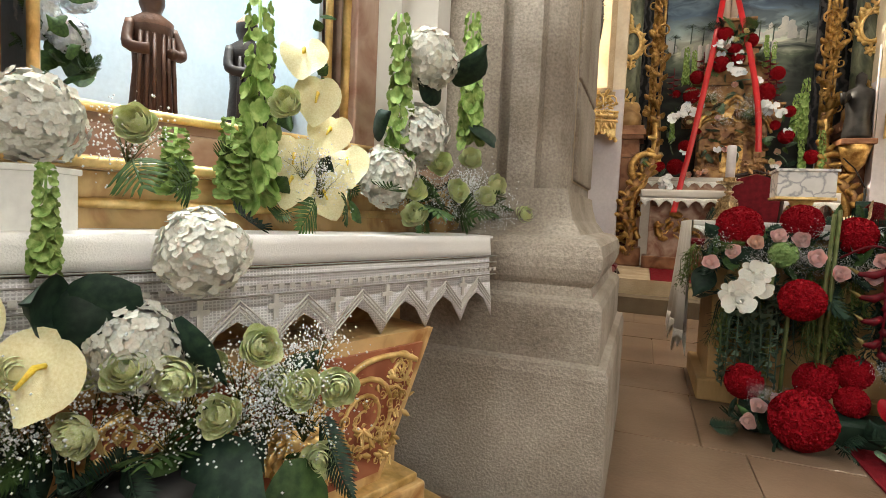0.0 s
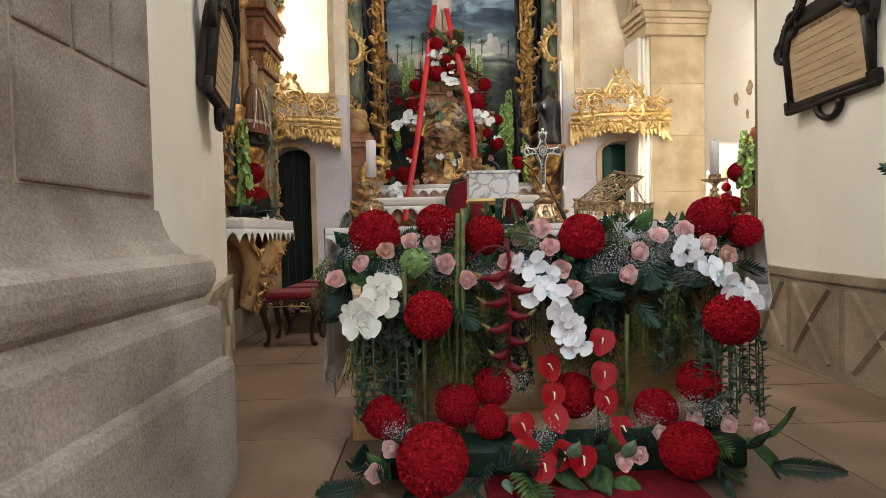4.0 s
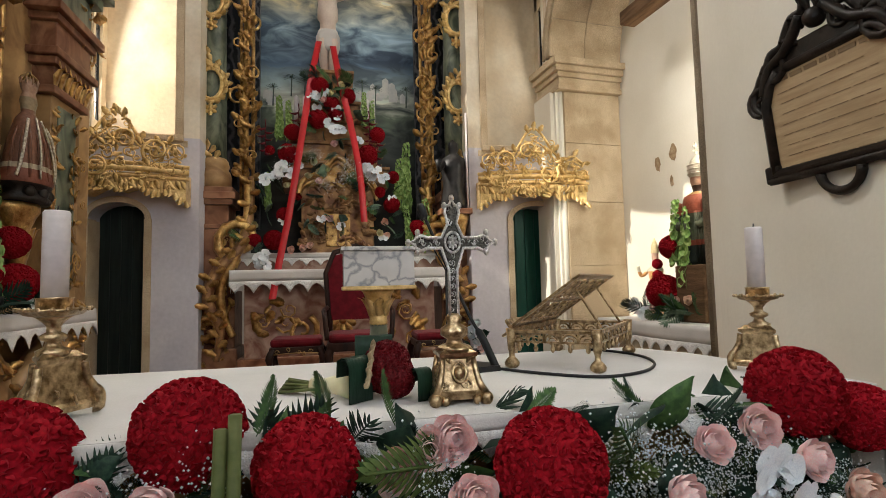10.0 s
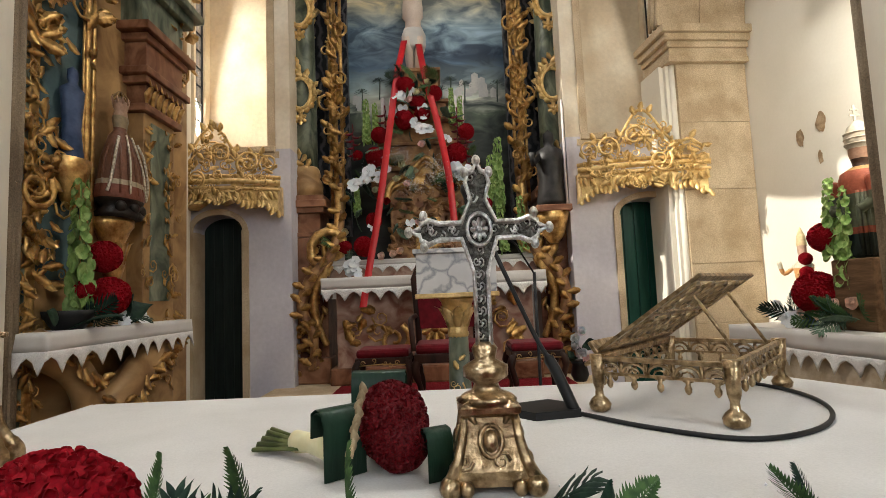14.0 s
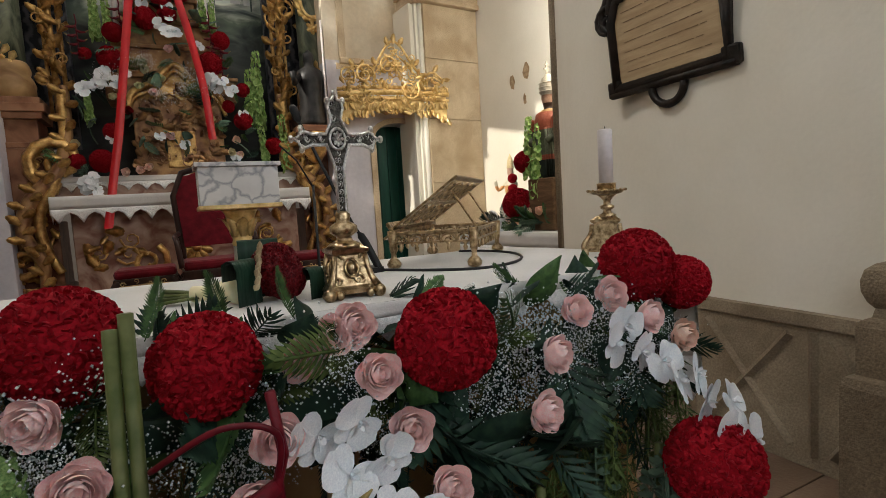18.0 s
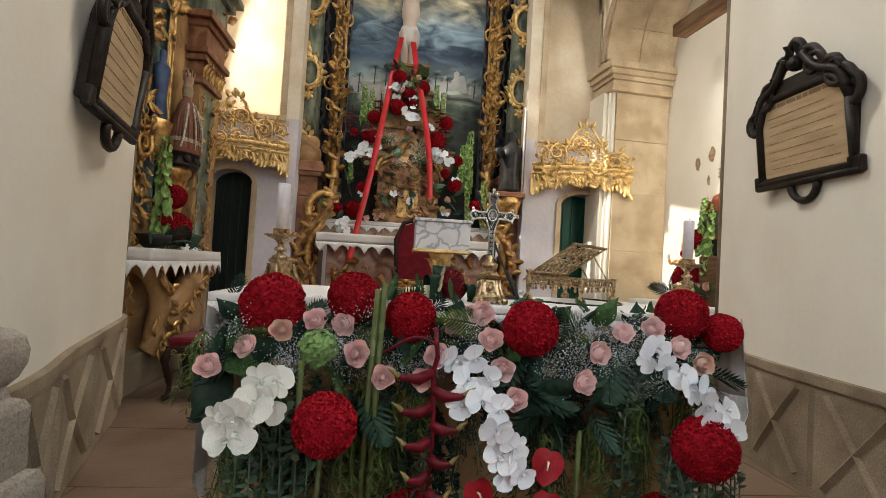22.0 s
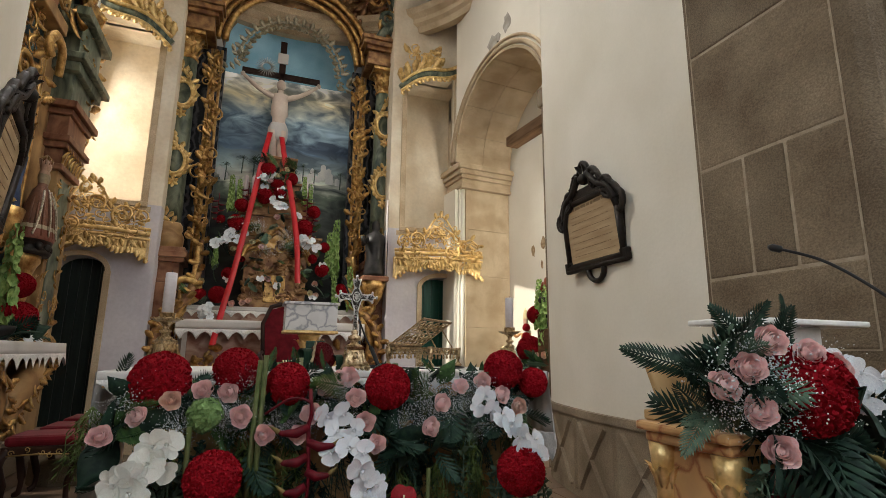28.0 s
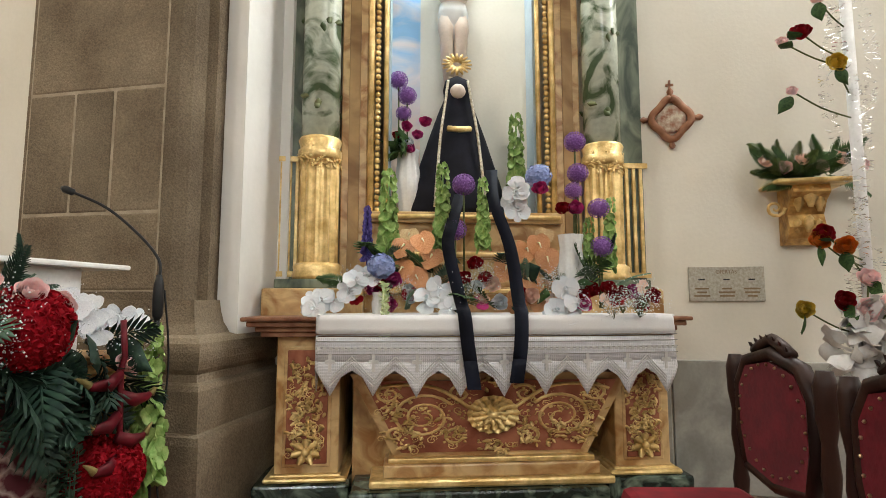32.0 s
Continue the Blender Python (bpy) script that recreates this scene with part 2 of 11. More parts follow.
BLACKWOOD = mat("black_carved_wood", (0.008, 0.006, 0.005), (0.028, 0.020, 0.015), 0.45, scale=14, bump=0.25, bscale=80)
BOARD = mat("pale_oak_board", (0.36, 0.25, 0.14), (0.47, 0.35, 0.21), 0.6, scale=5, stretch=(0.6, 0.6, 6), bump=0.1)
VELVET = mat("red_velvet", (0.09, 0.002, 0.006), (0.15, 0.005, 0.012), 0.9, scale=14, bump=0.1, sheen=0.1)
BLACK = mat("black_plastic", (0.012, 0.012, 0.013), (0.02, 0.02, 0.02), 0.45, scale=20)
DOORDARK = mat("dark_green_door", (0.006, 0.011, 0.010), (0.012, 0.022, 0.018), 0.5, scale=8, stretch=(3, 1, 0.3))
DOORGREEN = mat("green_door", (0.008, 0.055, 0.040), (0.014, 0.085, 0.060), 0.45, scale=6, stretch=(3, 1, 0.3))


def glass(name):
    m = bpy.data.materials.new(name)
    m.use_nodes = True
    p = m.node_tree.nodes["Principled BSDF"]
    p.inputs["Transmission Weight"].default_value, p.inputs["Roughness"].default_value, p.inputs["IOR"].default_value = 1.0, 0.05, 1.45
    return m


GLASS = glass("window_glass")


# ---- mesh helpers ----
class Mesh:
    def __init__(self):
        self.v, self.f, self.s = [], [], []

    def add(self, verts, faces, m=None, smooth=False):
        b = len(self.v)
        self.v += [tuple(m @ Vector(p)) for p in verts] if m is not None else [tuple(p) for p in verts]
        self.f += [tuple(b + i for i in f) for f in faces]
        self.s += [smooth] * len(faces)
        return self

    def box(self, x0, y0, z0, x1, y1, z1, m=None, c=0.0):
        """A box; c: the chamfer of all its edges."""
        if c <= 0:
            v = [(x, y, z) for x in (x0, x1) for y in (y0, y1) for z in (z0, z1)]
            return self.add(v, [(0, 1, 3, 2), (4, 6, 7, 5), (0, 4, 5, 1), (2, 3, 7, 6), (0, 2, 6, 4), (1, 5, 7, 3)], m)
        bm = bmesh.new()
        bmesh.ops.create_cube(bm, size=1)
        for q in bm.verts:
            q.co = ((x0 + x1) / 2 + q.co.x * (x1 - x0), (y0 + y1) / 2 + q.co.y * (y1 - y0), (z0 + z1) / 2 + q.co.z * (z1 - z0))
        bmesh.ops.bevel(bm, geom=bm.edges[:], offset=c, segments=2, affect="EDGES", profile=0.5)
        bm.verts.index_update()
        self.add([q.co[:] for q in bm.verts], [[q.index for q in f.verts] for f in bm.faces], m)
        bm.free()
        return self

    def lathe(self, prof, seg=20, m=None, smooth=True, a0=0.0, a1=2 * math.pi, sx=1.0, sy=1.0):
        """prof: (radius, z) from bottom to top."""
        full = abs(a1 - a0 - 2 * math.pi) < 1e-6
        n = seg if full else seg + 1
        v = [(r * math.cos(a0 + (a1 - a0) * i / seg) * sx, r * math.sin(a0 + (a1 - a0) * i / seg) * sy, z) for r, z in prof for i in range(n)]
        f = [(j * n + i, j * n + (i + 1) % n, (j + 1) * n + (i + 1) % n, (j + 1) * n + i) for j in range(len(prof) - 1) for i in range(seg)]
        if prof[0][0] > 1e-4 and full:
            f.append(tuple(range(n - 1, -1, -1)))
        if prof[-1][0] > 1e-4 and full:
            f.append(tuple((len(prof) - 1) * n + i for i in range(n)))
        return self.add(v, f, m, smooth)

    def tube(self, pts, r, seg=8, m=None, flat=1.0, smooth=True):
        """A tube along pts; r a number or one per point."""
        pts = [Vector(p) for p in pts]
        rs = r if isinstance(r, (list, tuple)) else [r] * len(pts)
        v, up = [], None
        for i, p in enumerate(pts):
            d = (pts[min(i + 1, len(pts) - 1)] - pts[max(i - 1, 0)])
            d = d.normalized() if d.length > 1e-9 else Vector((0, 0, 1))
            if up is None:
                up = Vector((0, 0, 1)) if abs(d.z) < 0.9 else Vector((0, 1, 0))
            a = d.cross(up)
            a = a.normalized() if a.length > 1e-6 else Vector((1, 0, 0))
            b = a.cross(d).normalized()
            up = b
            for k in range(seg):
                t = 2 * math.pi * k / seg
                v.append(p + a * math.cos(t) * rs[i] + b * math.sin(t) * rs[i] * flat)
        f = [(j * seg + k, j * seg + (k + 1) % seg, (j + 1) * seg + (k + 1) % seg, (j + 1) * seg + k) for j in range(len(pts) - 1) for k in range(seg)]
        f += [tuple(range(seg - 1, -1, -1)), tuple((len(pts) - 1) * seg + k for k in range(seg))]
        return self.add(v, f, m, smooth)

    def prism(self, poly, h0, h1, m=None):
        """A polygon in x, y (counter-clockwise) raised from h0 to h1."""
        n = len(poly)
        v = [(x, y, h0) for x, y in poly] + [(x, y, h1) for x, y in poly]
        f = [tuple(range(n - 1, -1, -1)), tuple(range(n, 2 * n))] + [(i, (i + 1) % n, n + (i + 1) % n, n + i) for i in range(n)]
        return self.add(v, f, m)

    def ball(self, c, r, seg=10, m=None, sz=1.0):
        k = max(4, seg // 2 + 1)
        prof = [(max(1e-5, r * math.sin(math.pi * i / k)), -r * sz * math.cos(math.pi * i / k)) for i in range(k + 1)]
        return self.lathe(prof, seg, (m or Matrix()) @ Matrix.Translation(c))

    def sweep(self, path, prof, m=None, closed=False, smooth=False):
        """prof (out, up) carried along a level path of (x, y); out points to the right of the way."""
        n, k, v = len(path), len(prof), []
        for i, (x, y) in enumerate(path):
            p0 = Vector(path[(i - 1) % n] if closed or i else path[0])
            p1 = Vector(path[(i + 1) % n] if closed or i < n - 1 else path[-1])
            a = (Vector((x, y)) - p0).normalized() if (Vector((x, y)) - p0).length > 1e-9 else (p1 - Vector((x, y))).normalized()
            b = (p1 - Vector((x, y))).normalized() if (p1 - Vector((x, y))).length > 1e-9 else a
            t = (a + b).normalized()
            o = Vector((t.y, -t.x)) / max(0.35, t.dot(a))
            v += [(x + o.x * w, y + o.y * w, z) for w, z in prof]
        e = n if closed else n - 1
        f = [(i * k + j, ((i + 1) % n) * k + j, ((i + 1) % n) * k + j + 1, i * k + j + 1) for i in range(e) for j in range(k - 1)]
        if not closed:
            f += [tuple(range(k)), tuple((n - 1) * k + j for j in range(k - 1, -1, -1))]
        return self.add(v, f, m, smooth)

    def made(self, name):
        me = bpy.data.meshes.new(name)
        me.from_pydata(self.v, [], self.f)
        me.polygons.foreach_set("use_smooth", self.s)
        me.update()
        bm = bmesh.new()
        bm.from_mesh(me)
        bmesh.ops.recalc_face_normals(bm, faces=bm.faces)
        bm.to_mesh(me)
        bm.free()
        return me


# where top-level objects stand: the church's axis turns a little towards the main retable
HERE = Matrix()
BACK = Matrix.Translation((-0.2, 0, 0))
ARCH = Matrix.Translation((2.38, 5.2, 0)) @ Matrix.Rotation(radians(5), 4, "Z") @ Matrix.Translation((-2.36, -5.05, 0))
STAND = {"at": HERE}


def part(name, shape, material, parent=None, label="", m=None):
    """Links a shape (a Mesh, or mesh data to share) as one mesh object, under a thing or a part."""
    me = shape.made(name) if isinstance(shape, Mesh) else shape
    if not me.materials:
        me.materials.append(material)
    ob = new(name, me)
    ob.parent = parent
    if m is not None:
        ob.matrix_basis = m
    if parent is None:
        ob.matrix_basis = STAND["at"] @ ob.matrix_basis
    if label:
        ob["label"] = label
    return ob


def pieces(name, shape, material, parent, label=""):
    """Links each unconnected piece of a shape as a part of its own."""
    root = list(range(len(shape.v)))

    def find(i):
        while root[i] != i:
            root[i] = root[root[i]]
            i = root[i]
        return i

    for face in shape.f:
        for i in face[1:]:
            root[find(i)] = find(face[0])
    bins = {}
    for face, smooth in zip(shape.f, shape.s):
        bins.setdefault(find(face[0]), []).append((face, smooth))
    for faces in bins.values():
        at, q = {}, Mesh()
        for face, smooth in faces:
            for i in face:
                if i not in at:
                    at[i] = len(q.v)
                    q.v.append(shape.v[i])
            q.f.append(tuple(at[i] for i in face))
            q.s.append(smooth)
        part(name, q, material, parent, label)


def thing(name, label, category, m=None, group=""):
    ob = tagged(new(name), label, category, group)
    ob.matrix_basis = STAND["at"] @ (m if m is not None else Matrix())
    return ob


def setting(name, shape, material, label=""):
    return tagged(part(name, shape, material), label, kind="structure")


def mirror(sh):
    """The same shape on the other side of the axis."""
    q = Mesh()
    q.v, q.f, q.s = [(-x, y, z) for x, y, z in sh.v], [tuple(reversed(f)) for f in sh.f], list(sh.s)
    return q


def bez(pts, n=12):
    """A smooth curve through pts (Catmull-Rom)."""
    p = [Vector(q) for q in pts]
    out = []
    for i in range(len(p) - 1):
        a, b, c, d = p[max(i - 1, 0)], p[i], p[i + 1], p[min(i + 2, len(p) - 1)]
        for k in range(n):
            t = k / n
            out.append(0.5 * (2 * b + (c - a) * t + (2 * a - 5 * b + 4 * c - d) * t * t + (3 * b - a - 3 * c + d) * t ** 3))
    return out + [p[-1]]

# ---- structure ----
setting("floor", Mesh().box(-6, -9, -0.2, 6, 10, -0.012), FLOORSTONE, "worn pale granite slab floor of the church")


CURVES = {1: [(p.x, p.y) for p in bez([(1.83, 2.80, 0), (1.875, 3.1, 0), (1.895, 3.55, 0), (1.93, 4.05, 0), (2.01, 4.5, 0), (2.15, 5.0, 0), (2.34, 5.28, 0)], 5)], -1: [(p.x, p.y) for p in bez([(1.57, 2.5, 0), (1.62, 2.9, 0), (1.70, 3.25, 0), (1.86, 3.7, 0), (2.05, 4.35, 0), (2.23, 4.95, 0), (2.36, 5.14, 0)], 5)]}
for side, sx in (("right", 1), ("left", -1)):
    f = (lambda q: q) if sx > 0 else mirror
    run = list(reversed(CURVES[sx]))
    setting("wall_chancel_" + side, f(Mesh().sweep(run, [(0, 0.0), (0, 9.0), (-0.35, 9.0), (-0.35, 0.0), (0, 0.0)])), PLASTER, "cream plastered curved wall above a stone dado")
    setting("dado_" + side, f(Mesh().sweep(run, [(-0.1, 0.0), (0.02, 0.0), (0.02, 0.60), (0.035, 0.60), (0.035, 0.655), (-0.1, 0.665), (-0.1, 0.0)])), DADOSTONE, "carved sandstone dado along the curved wall")


def on_curve(u, sx=1):
    """The place and the inward normal on a hollow wall (as on the +x side), u from 0 (pier) to 1 (arch)."""
    CURVE = CURVES[sx]
    i = min(int(u * (len(CURVE) - 1)), len(CURVE) - 2)
    k = u * (len(CURVE) - 1) - i
    a, b = Vector(CURVE[i]), Vector(CURVE[i + 1])
    t = (b - a).normalized()
    return a.lerp(b, k), Vector((-t.y, t.x)), t


# raised fillets on the dado: uprights with crossed slats between
def dado_fillets(flip):
    sh = Mesh()
    for k in range(5):
        for ua, za, ub, zb in ((k / 5 + 0.015, 0.06, k / 5 + 0.015, 0.58), (k / 5 + 0.05, 0.08, k / 5 + 0.185, 0.56), (k / 5 + 0.05, 0.56, k / 5 + 0.185, 0.08)):
            pts = []
            for j in range(5):
                p, nrm, _ = on_curve(ua + (ub - ua) * j / 4, -1 if flip else 1)
                pts.append((p.x + nrm.x * 0.02, p.y + nrm.y * 0.02, za + (zb - za) * j / 4))
            sh.tube(pts, 0.022, 4, flat=0.9, smooth=False)
    return mirror(sh) if flip else sh


setting("dado_trim_right", dado_fillets(False), DADOSTONE)
setting("dado_trim_left", dado_fillets(True), DADOSTONE)


# piers: a moulded plan swept up, a base of plinth, cavetto and torus, and coursed blocks on the faces
PIER_PROFILE = [(-0.3, 0.0), (0.30, 0.0), (0.30, 0.44), (0.285, 0.47), (0.25, 0.48), (0.25, 0.64), (0.235, 0.66), (0.20, 0.67), (0.19, 0.70), (0.215, 0.72), (0.235, 0.755), (0.238, 0.79), (0.225, 0.825), (0.19, 0.845), (0.12, 0.855), (0.10, 0.875), (0.07, 0.90), (0.045, 0.95), (0.03, 1.0), (-0.3, 1.0)]


def pier(side, sx, X, y0, y1, tall):
    """A moulded shaft on a base of plinth, cavetto and torus, with sunk ashlars on the face."""
    f = (lambda q: q) if sx > 0 else mirror
    plan = [(2.95, y0), (X + 0.24, y0), (X + 0.24, y0 + 0.03), (X + 0.20, y0 + 0.03), (X + 0.20, y0), (X + 0.10, y0), (X + 0.09, y0 + 0.05), (X + 0.03, y0 + 0.08), (X, y0 + 0.13), (X, y1 - 0.03), (X + 0.03, y1), (2.95, y1)]
    stone = GRANITE if sx > 0 else GRANITE_LIT
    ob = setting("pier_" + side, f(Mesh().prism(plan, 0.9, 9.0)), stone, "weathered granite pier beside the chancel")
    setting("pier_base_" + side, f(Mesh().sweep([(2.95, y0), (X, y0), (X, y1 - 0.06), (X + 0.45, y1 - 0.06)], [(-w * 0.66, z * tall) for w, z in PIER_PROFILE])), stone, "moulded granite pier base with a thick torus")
    return ob, X, y0 + 0.20, y1 - 0.05


random.seed(4)
for side, sx, X, y0, y1, tall in (("right", 1, 1.83, 1.84, 2.88, 1.06), ("left", -1, 1.56, 1.77, 2.62, 1.06)):
    ob, X, ya0, yb0 = pier(side, sx, X, y0, y1, tall)
    x0, x1 = sorted((sx * (X + 0.02), sx * (X - 0.003)))
    part("mortar_bed", Mesh().box(x0, ya0, 1.10, x1, yb0, 7.5), MORTAR, ob, "pale mortar in the joints")
    z = 1.10
    for k in range(9):
        h = (0.38, 0.62, 0.70, 0.55, 0.8, 0.75, 0.9, 0.8, 0.9)[k]
        cuts = [ya0, yb0] if k % 3 != 1 else [ya0, ya0 + (yb0 - ya0) * 0.36, ya0 + (yb0 - ya0) * 0.65, yb0]
        for ya, yb in zip(cuts[:-1], cuts[1:]):
            d = random.uniform(0.006, 0.016)
            x0, x1 = sorted((sx * (X + 0.02), sx * (X - d)))
            part("ashlar", Mesh().box(x0, ya + 0.006, z + 0.006, x1, yb - 0.006, z + h - 0.006, c=0.010), GRANITE if sx > 0 else GRANITE_LIT, ob)
        z += h

# nave side walls, with the marble dado, and the closing walls behind
for side, sx in (("right", 1), ("left", -1)):
    f = (lambda q: q) if sx > 0 else mirror
    setting("wall_nave_" + side, f(Mesh().box(2.93 if sx > 0 else 3.4, -8.7, 0, 3.8, 1.62, 9.0).box(2.7, 1.62, 0, 3.3, 3.0, 9.0)), PLASTER, "cream plastered nave wall")
    dd = Mesh()
    for k in range(9):
        dd.box(2.905, -8.6 + k * 1.02, 0.0, 2.95, -8.6 + (k + 1) * 1.02 - 0.012, 0.72, c=0.005)
    setting("nave_dado_" + side, f(dd), GREYSTONE, "grey veined marble dado slabs")
    o = 0.22 if sx > 0 else 0.15
    setting("wall_return_" + side, f(Mesh().box(2.0, 1.50 + o, 0.0, 2.93 if sx > 0 else 3.4, 1.615 + o, 9.0).box(2.36, 1.44 + o, 0.0, 2.44, 1.51 + o, 9.0)), PLASTER_WHITE, "white moulded wall return beside the side altar")
back = Mesh()
for xa, xb, za, zb in ((-6, -4.4, 0, 9), (-2.4, 2.4, 0, 9), (4.4, 6, 0, 9), (-4.4, -2.4, 0, 3.2), (2.4, 4.4, 0, 3.2), (-4.4, -2.4, 6, 9), (2.4, 4.4, 6, 9)):
    back.box(xa, -9.0, za, xb, -8.7, zb)
setting("wall_nave_end", back, PLASTER, "plain plastered end wall of the nave")
setting("ceiling_nave", Mesh().box(-6, -9.0, 9.0, 6, 5.2, 9.2), PLASTER, "plain plastered ceiling")

# chancel side walls with the tall round arch, its stone lining and the recess behind it
YC, HW, ZS, RISE = 6.30, 1.15, 3.90, 1.12


def arch_pts(hw, rise, n=24):
    return [(YC - hw * math.cos(math.pi * i / n), ZS + rise * math.sin(math.pi * i / n)) for i in range(n + 1)]


YZX = Matrix(((0, 0, 1, 0), (1, 0, 0, 0), (0, 1, 0, 0), (0, 0, 0, 1)))
a = arch_pts(HW, RISE)
STAND["at"] = ARCH
arch_wall = setting("wall_arch_right", Mesh().prism([(5.10, 0.0), (YC - HW, 0.0)] + a + [(YC + HW, 9.0), (5.10, 9.0)], 2.40, 3.35, YZX), PLASTER, "white plastered wall with a tall round arch")
setting("wall_arch_far", Mesh().prism([(7.56, 0.0), (8.0, 0.0), (8.0, 9.0), (YC + HW + 0.005, 9.0), (YC + HW + 0.005, 3.96), (7.56, 3.96)], 2.60, 3.35, YZX), PLASTER, "white plastered wall beyond the arch")
setting("wall_recess", Mesh().box(3.35, 5.1, 0, 3.6, 8.0, 9), PLASTER, "white plastered back wall of the recess")
# bare patches where the plaster has come off, and two holes
BARE = mat("bare_render", (0.30, 0.27, 0.23), (0.44, 0.41, 0.36), 0.95, scale=9, bump=0.9, bscale=50)
EARTH = mat("bare_earth_patch", (0.24, 0.16, 0.09), (0.40, 0.29, 0.18), 0.95, scale=20, bump=0.9, bscale=60)
HOLE = mat("dark_hole", (0.02, 0.015, 0.012), (0.05, 0.035, 0.025), 0.95, scale=20)


def chip(name, cy, cz, w, h, x, material, seed):
    rnd = random.Random(seed)
    ring_ = [(cy + w * math.cos(t) * rnd.uniform(0.6, 1.1), cz + h * math.sin(t) * rnd.uniform(0.6, 1.1)) for t in [2 * math.pi * i / 14 for i in range(14)]]
    return part(name, Mesh().prism(ring_, x - 0.004, x + 0.01, YZX), material, arch_wall)


chip("bare_patch", 6.32, 5.22, 0.20, 0.17, 2.40, BARE, 1)
chip("bare_patch", 5.98, 5.34, 0.10, 0.16, 2.40, BARE, 2)
chip("bare_patch", 6.62, 5.08, 0.14, 0.06, 2.40, BARE, 3)
chip("hole", 6.20, 5.16, 0.045, 0.05, 2.394, HOLE, 4)
for k, (cy, cz, w, h) in enumerate(((6.86, 2.52, 0.05, 0.10), (6.62, 2.60, 0.06, 0.10), (6.66, 2.30, 0.03, 0.08))):
    chip("bare_patch", cy, cz, w, h, 3.35, EARTH, 5 + k)
chip("hole", 6.78, 4.32, 0.05, 0.05, 3.35, HOLE, 9)
STAND["at"] = HERE
# two unseen slots, added so that the sun reaches the right jamb and recess
left_wall = Mesh()
for ya, yb, za, zb in ((5.10, 7.40, 0, 4.40), (5.10, 6.05, 4.40, 6.60), (7.36, 7.40, 4.40, 6.60), (5.10, 7.40, 6.60, 9)):
    left_wall.box(-2.87, ya, za, -2.52, yb, zb)
for ya, yb, za, zb in ((7.40, 8.0, 0, 4.35), (7.40, 7.46, 4.35, 6.6), (7.76, 8.0, 4.35, 6.6), (7.40, 8.0, 6.6, 9)):
    left_wall.box(-3.1, ya, za, -2.78, yb, zb)
setting("wall_arch_left", left_wall, PLASTER, "white plastered wall behind the gilded side retable")
STAND["at"] = ARCH
lining = setting("arch_lining", Mesh().prism(a + list(reversed(arch_pts(HW - 0.02, RISE - 0.02))), 2.40, 3.345, YZX), MORTAR, "dressed sandstone vault of the arch")
for k in range(8):
    seg = a[3 * k:3 * k + 4]
    inner = []
    for i, (y, z) in enumerate(seg):
        q = Vector((y - YC, z - ZS))
        inner.append((YC + q.x * (1 - 0.034 / q.length), ZS + q.y * (1 - 0.034 / q.length)))
    tight = lambda run_: [tuple(Vector(run_[0]).lerp(Vector(run_[1]), 0.03))] + run_[1:-1] + [tuple(Vector(run_[-1]).lerp(Vector(run_[-2]), 0.03))]
    for xa, xb in ((2.385, 2.84), (2.846, 3.34)):
        part("voussoir", Mesh().prism(tight(seg) + list(reversed(tight(inner))), xa, xb, YZX), SANDSTONE, lining)
trim = Mesh()
for hw, r in ((HW + 0.05, 0.035), (HW + 0.13, 0.022)):
    trim.tube([(2.39, y, z) for y, z in arch_pts(hw, RISE + hw - HW, 32)], r, 6)
setting("trim_arch", trim, SANDSTONE, "moulded sandstone archivolt")
jamb = Mesh()
jamb.box(2.33, 5.10, 0, 2.42, 5.16, ZS).lathe([(0.03, 0.0), (0.03, ZS)], 10, pose(2.36, 5.19, 0)).lathe([(0.022, 0.0), (0.022, ZS)], 10, pose(2.34, 5.12, 0)).box(2.31, 5.08, ZS - 0.12, 2.45, 5.26, ZS + 0.10, c=0.02)
setting("trim_jamb_right", jamb, GRANITE, "moulded granite jamb of the arch")
STAND["at"] = HERE
setting("trim_jamb_left", mirror(jamb), GRANITE, "moulded granite jamb of the arch")
STAND["at"] = ARCH
pil = Mesh().box(2.58, 7.50, 0, 3.35, 7.98, 3.53)
setting("pilaster_arch", pil, SANDSTONE, "pale sandstone pilaster under the arch")
ob = bpy.data.objects["pilaster_arch"]
for k, (za, zb) in enumerate(((0.0, 0.85), (0.85, 1.45), (1.45, 2.2), (2.2, 2.9), (2.9, 3.52))):
    part("ashlar", Mesh().box(2.585, 7.485, za + 0.003, 3.345, 7.502, zb - 0.003, c=0.003), SANDSTONE, ob)
setting("pilaster_edge", Mesh().box(2.45, 7.58, 0, 2.54, 7.98, 3.53).lathe([(0.03, 0), (0.03, 3.53)], 8, pose(2.56, 7.53, 0)).box(2.50, 7.54, 0, 2.58, 7.7, 3.53), PLASTER, "white moulded pilaster edge")
cap = Mesh()
for z0, z1, o in ((3.52, 3.58, 0.02), (3.58, 3.67, 0.0), (3.67, 3.73, 0.03), (3.73, 3.80, 0.07), (3.80, 3.88, 0.11)):
    cap.box(2.50 - o, 7.44 - o, z0, 3.35, 7.98, z1, c=0.008)
setting("capital_arch", cap, SANDSTONE, "moulded sandstone capital of the pilaster")
setting("beam", Mesh().box(2.75, 5.6, 3.90, 2.93, 6.6, 4.04, c=0.012), OLDWOOD, "old rough timber beam across the recess")

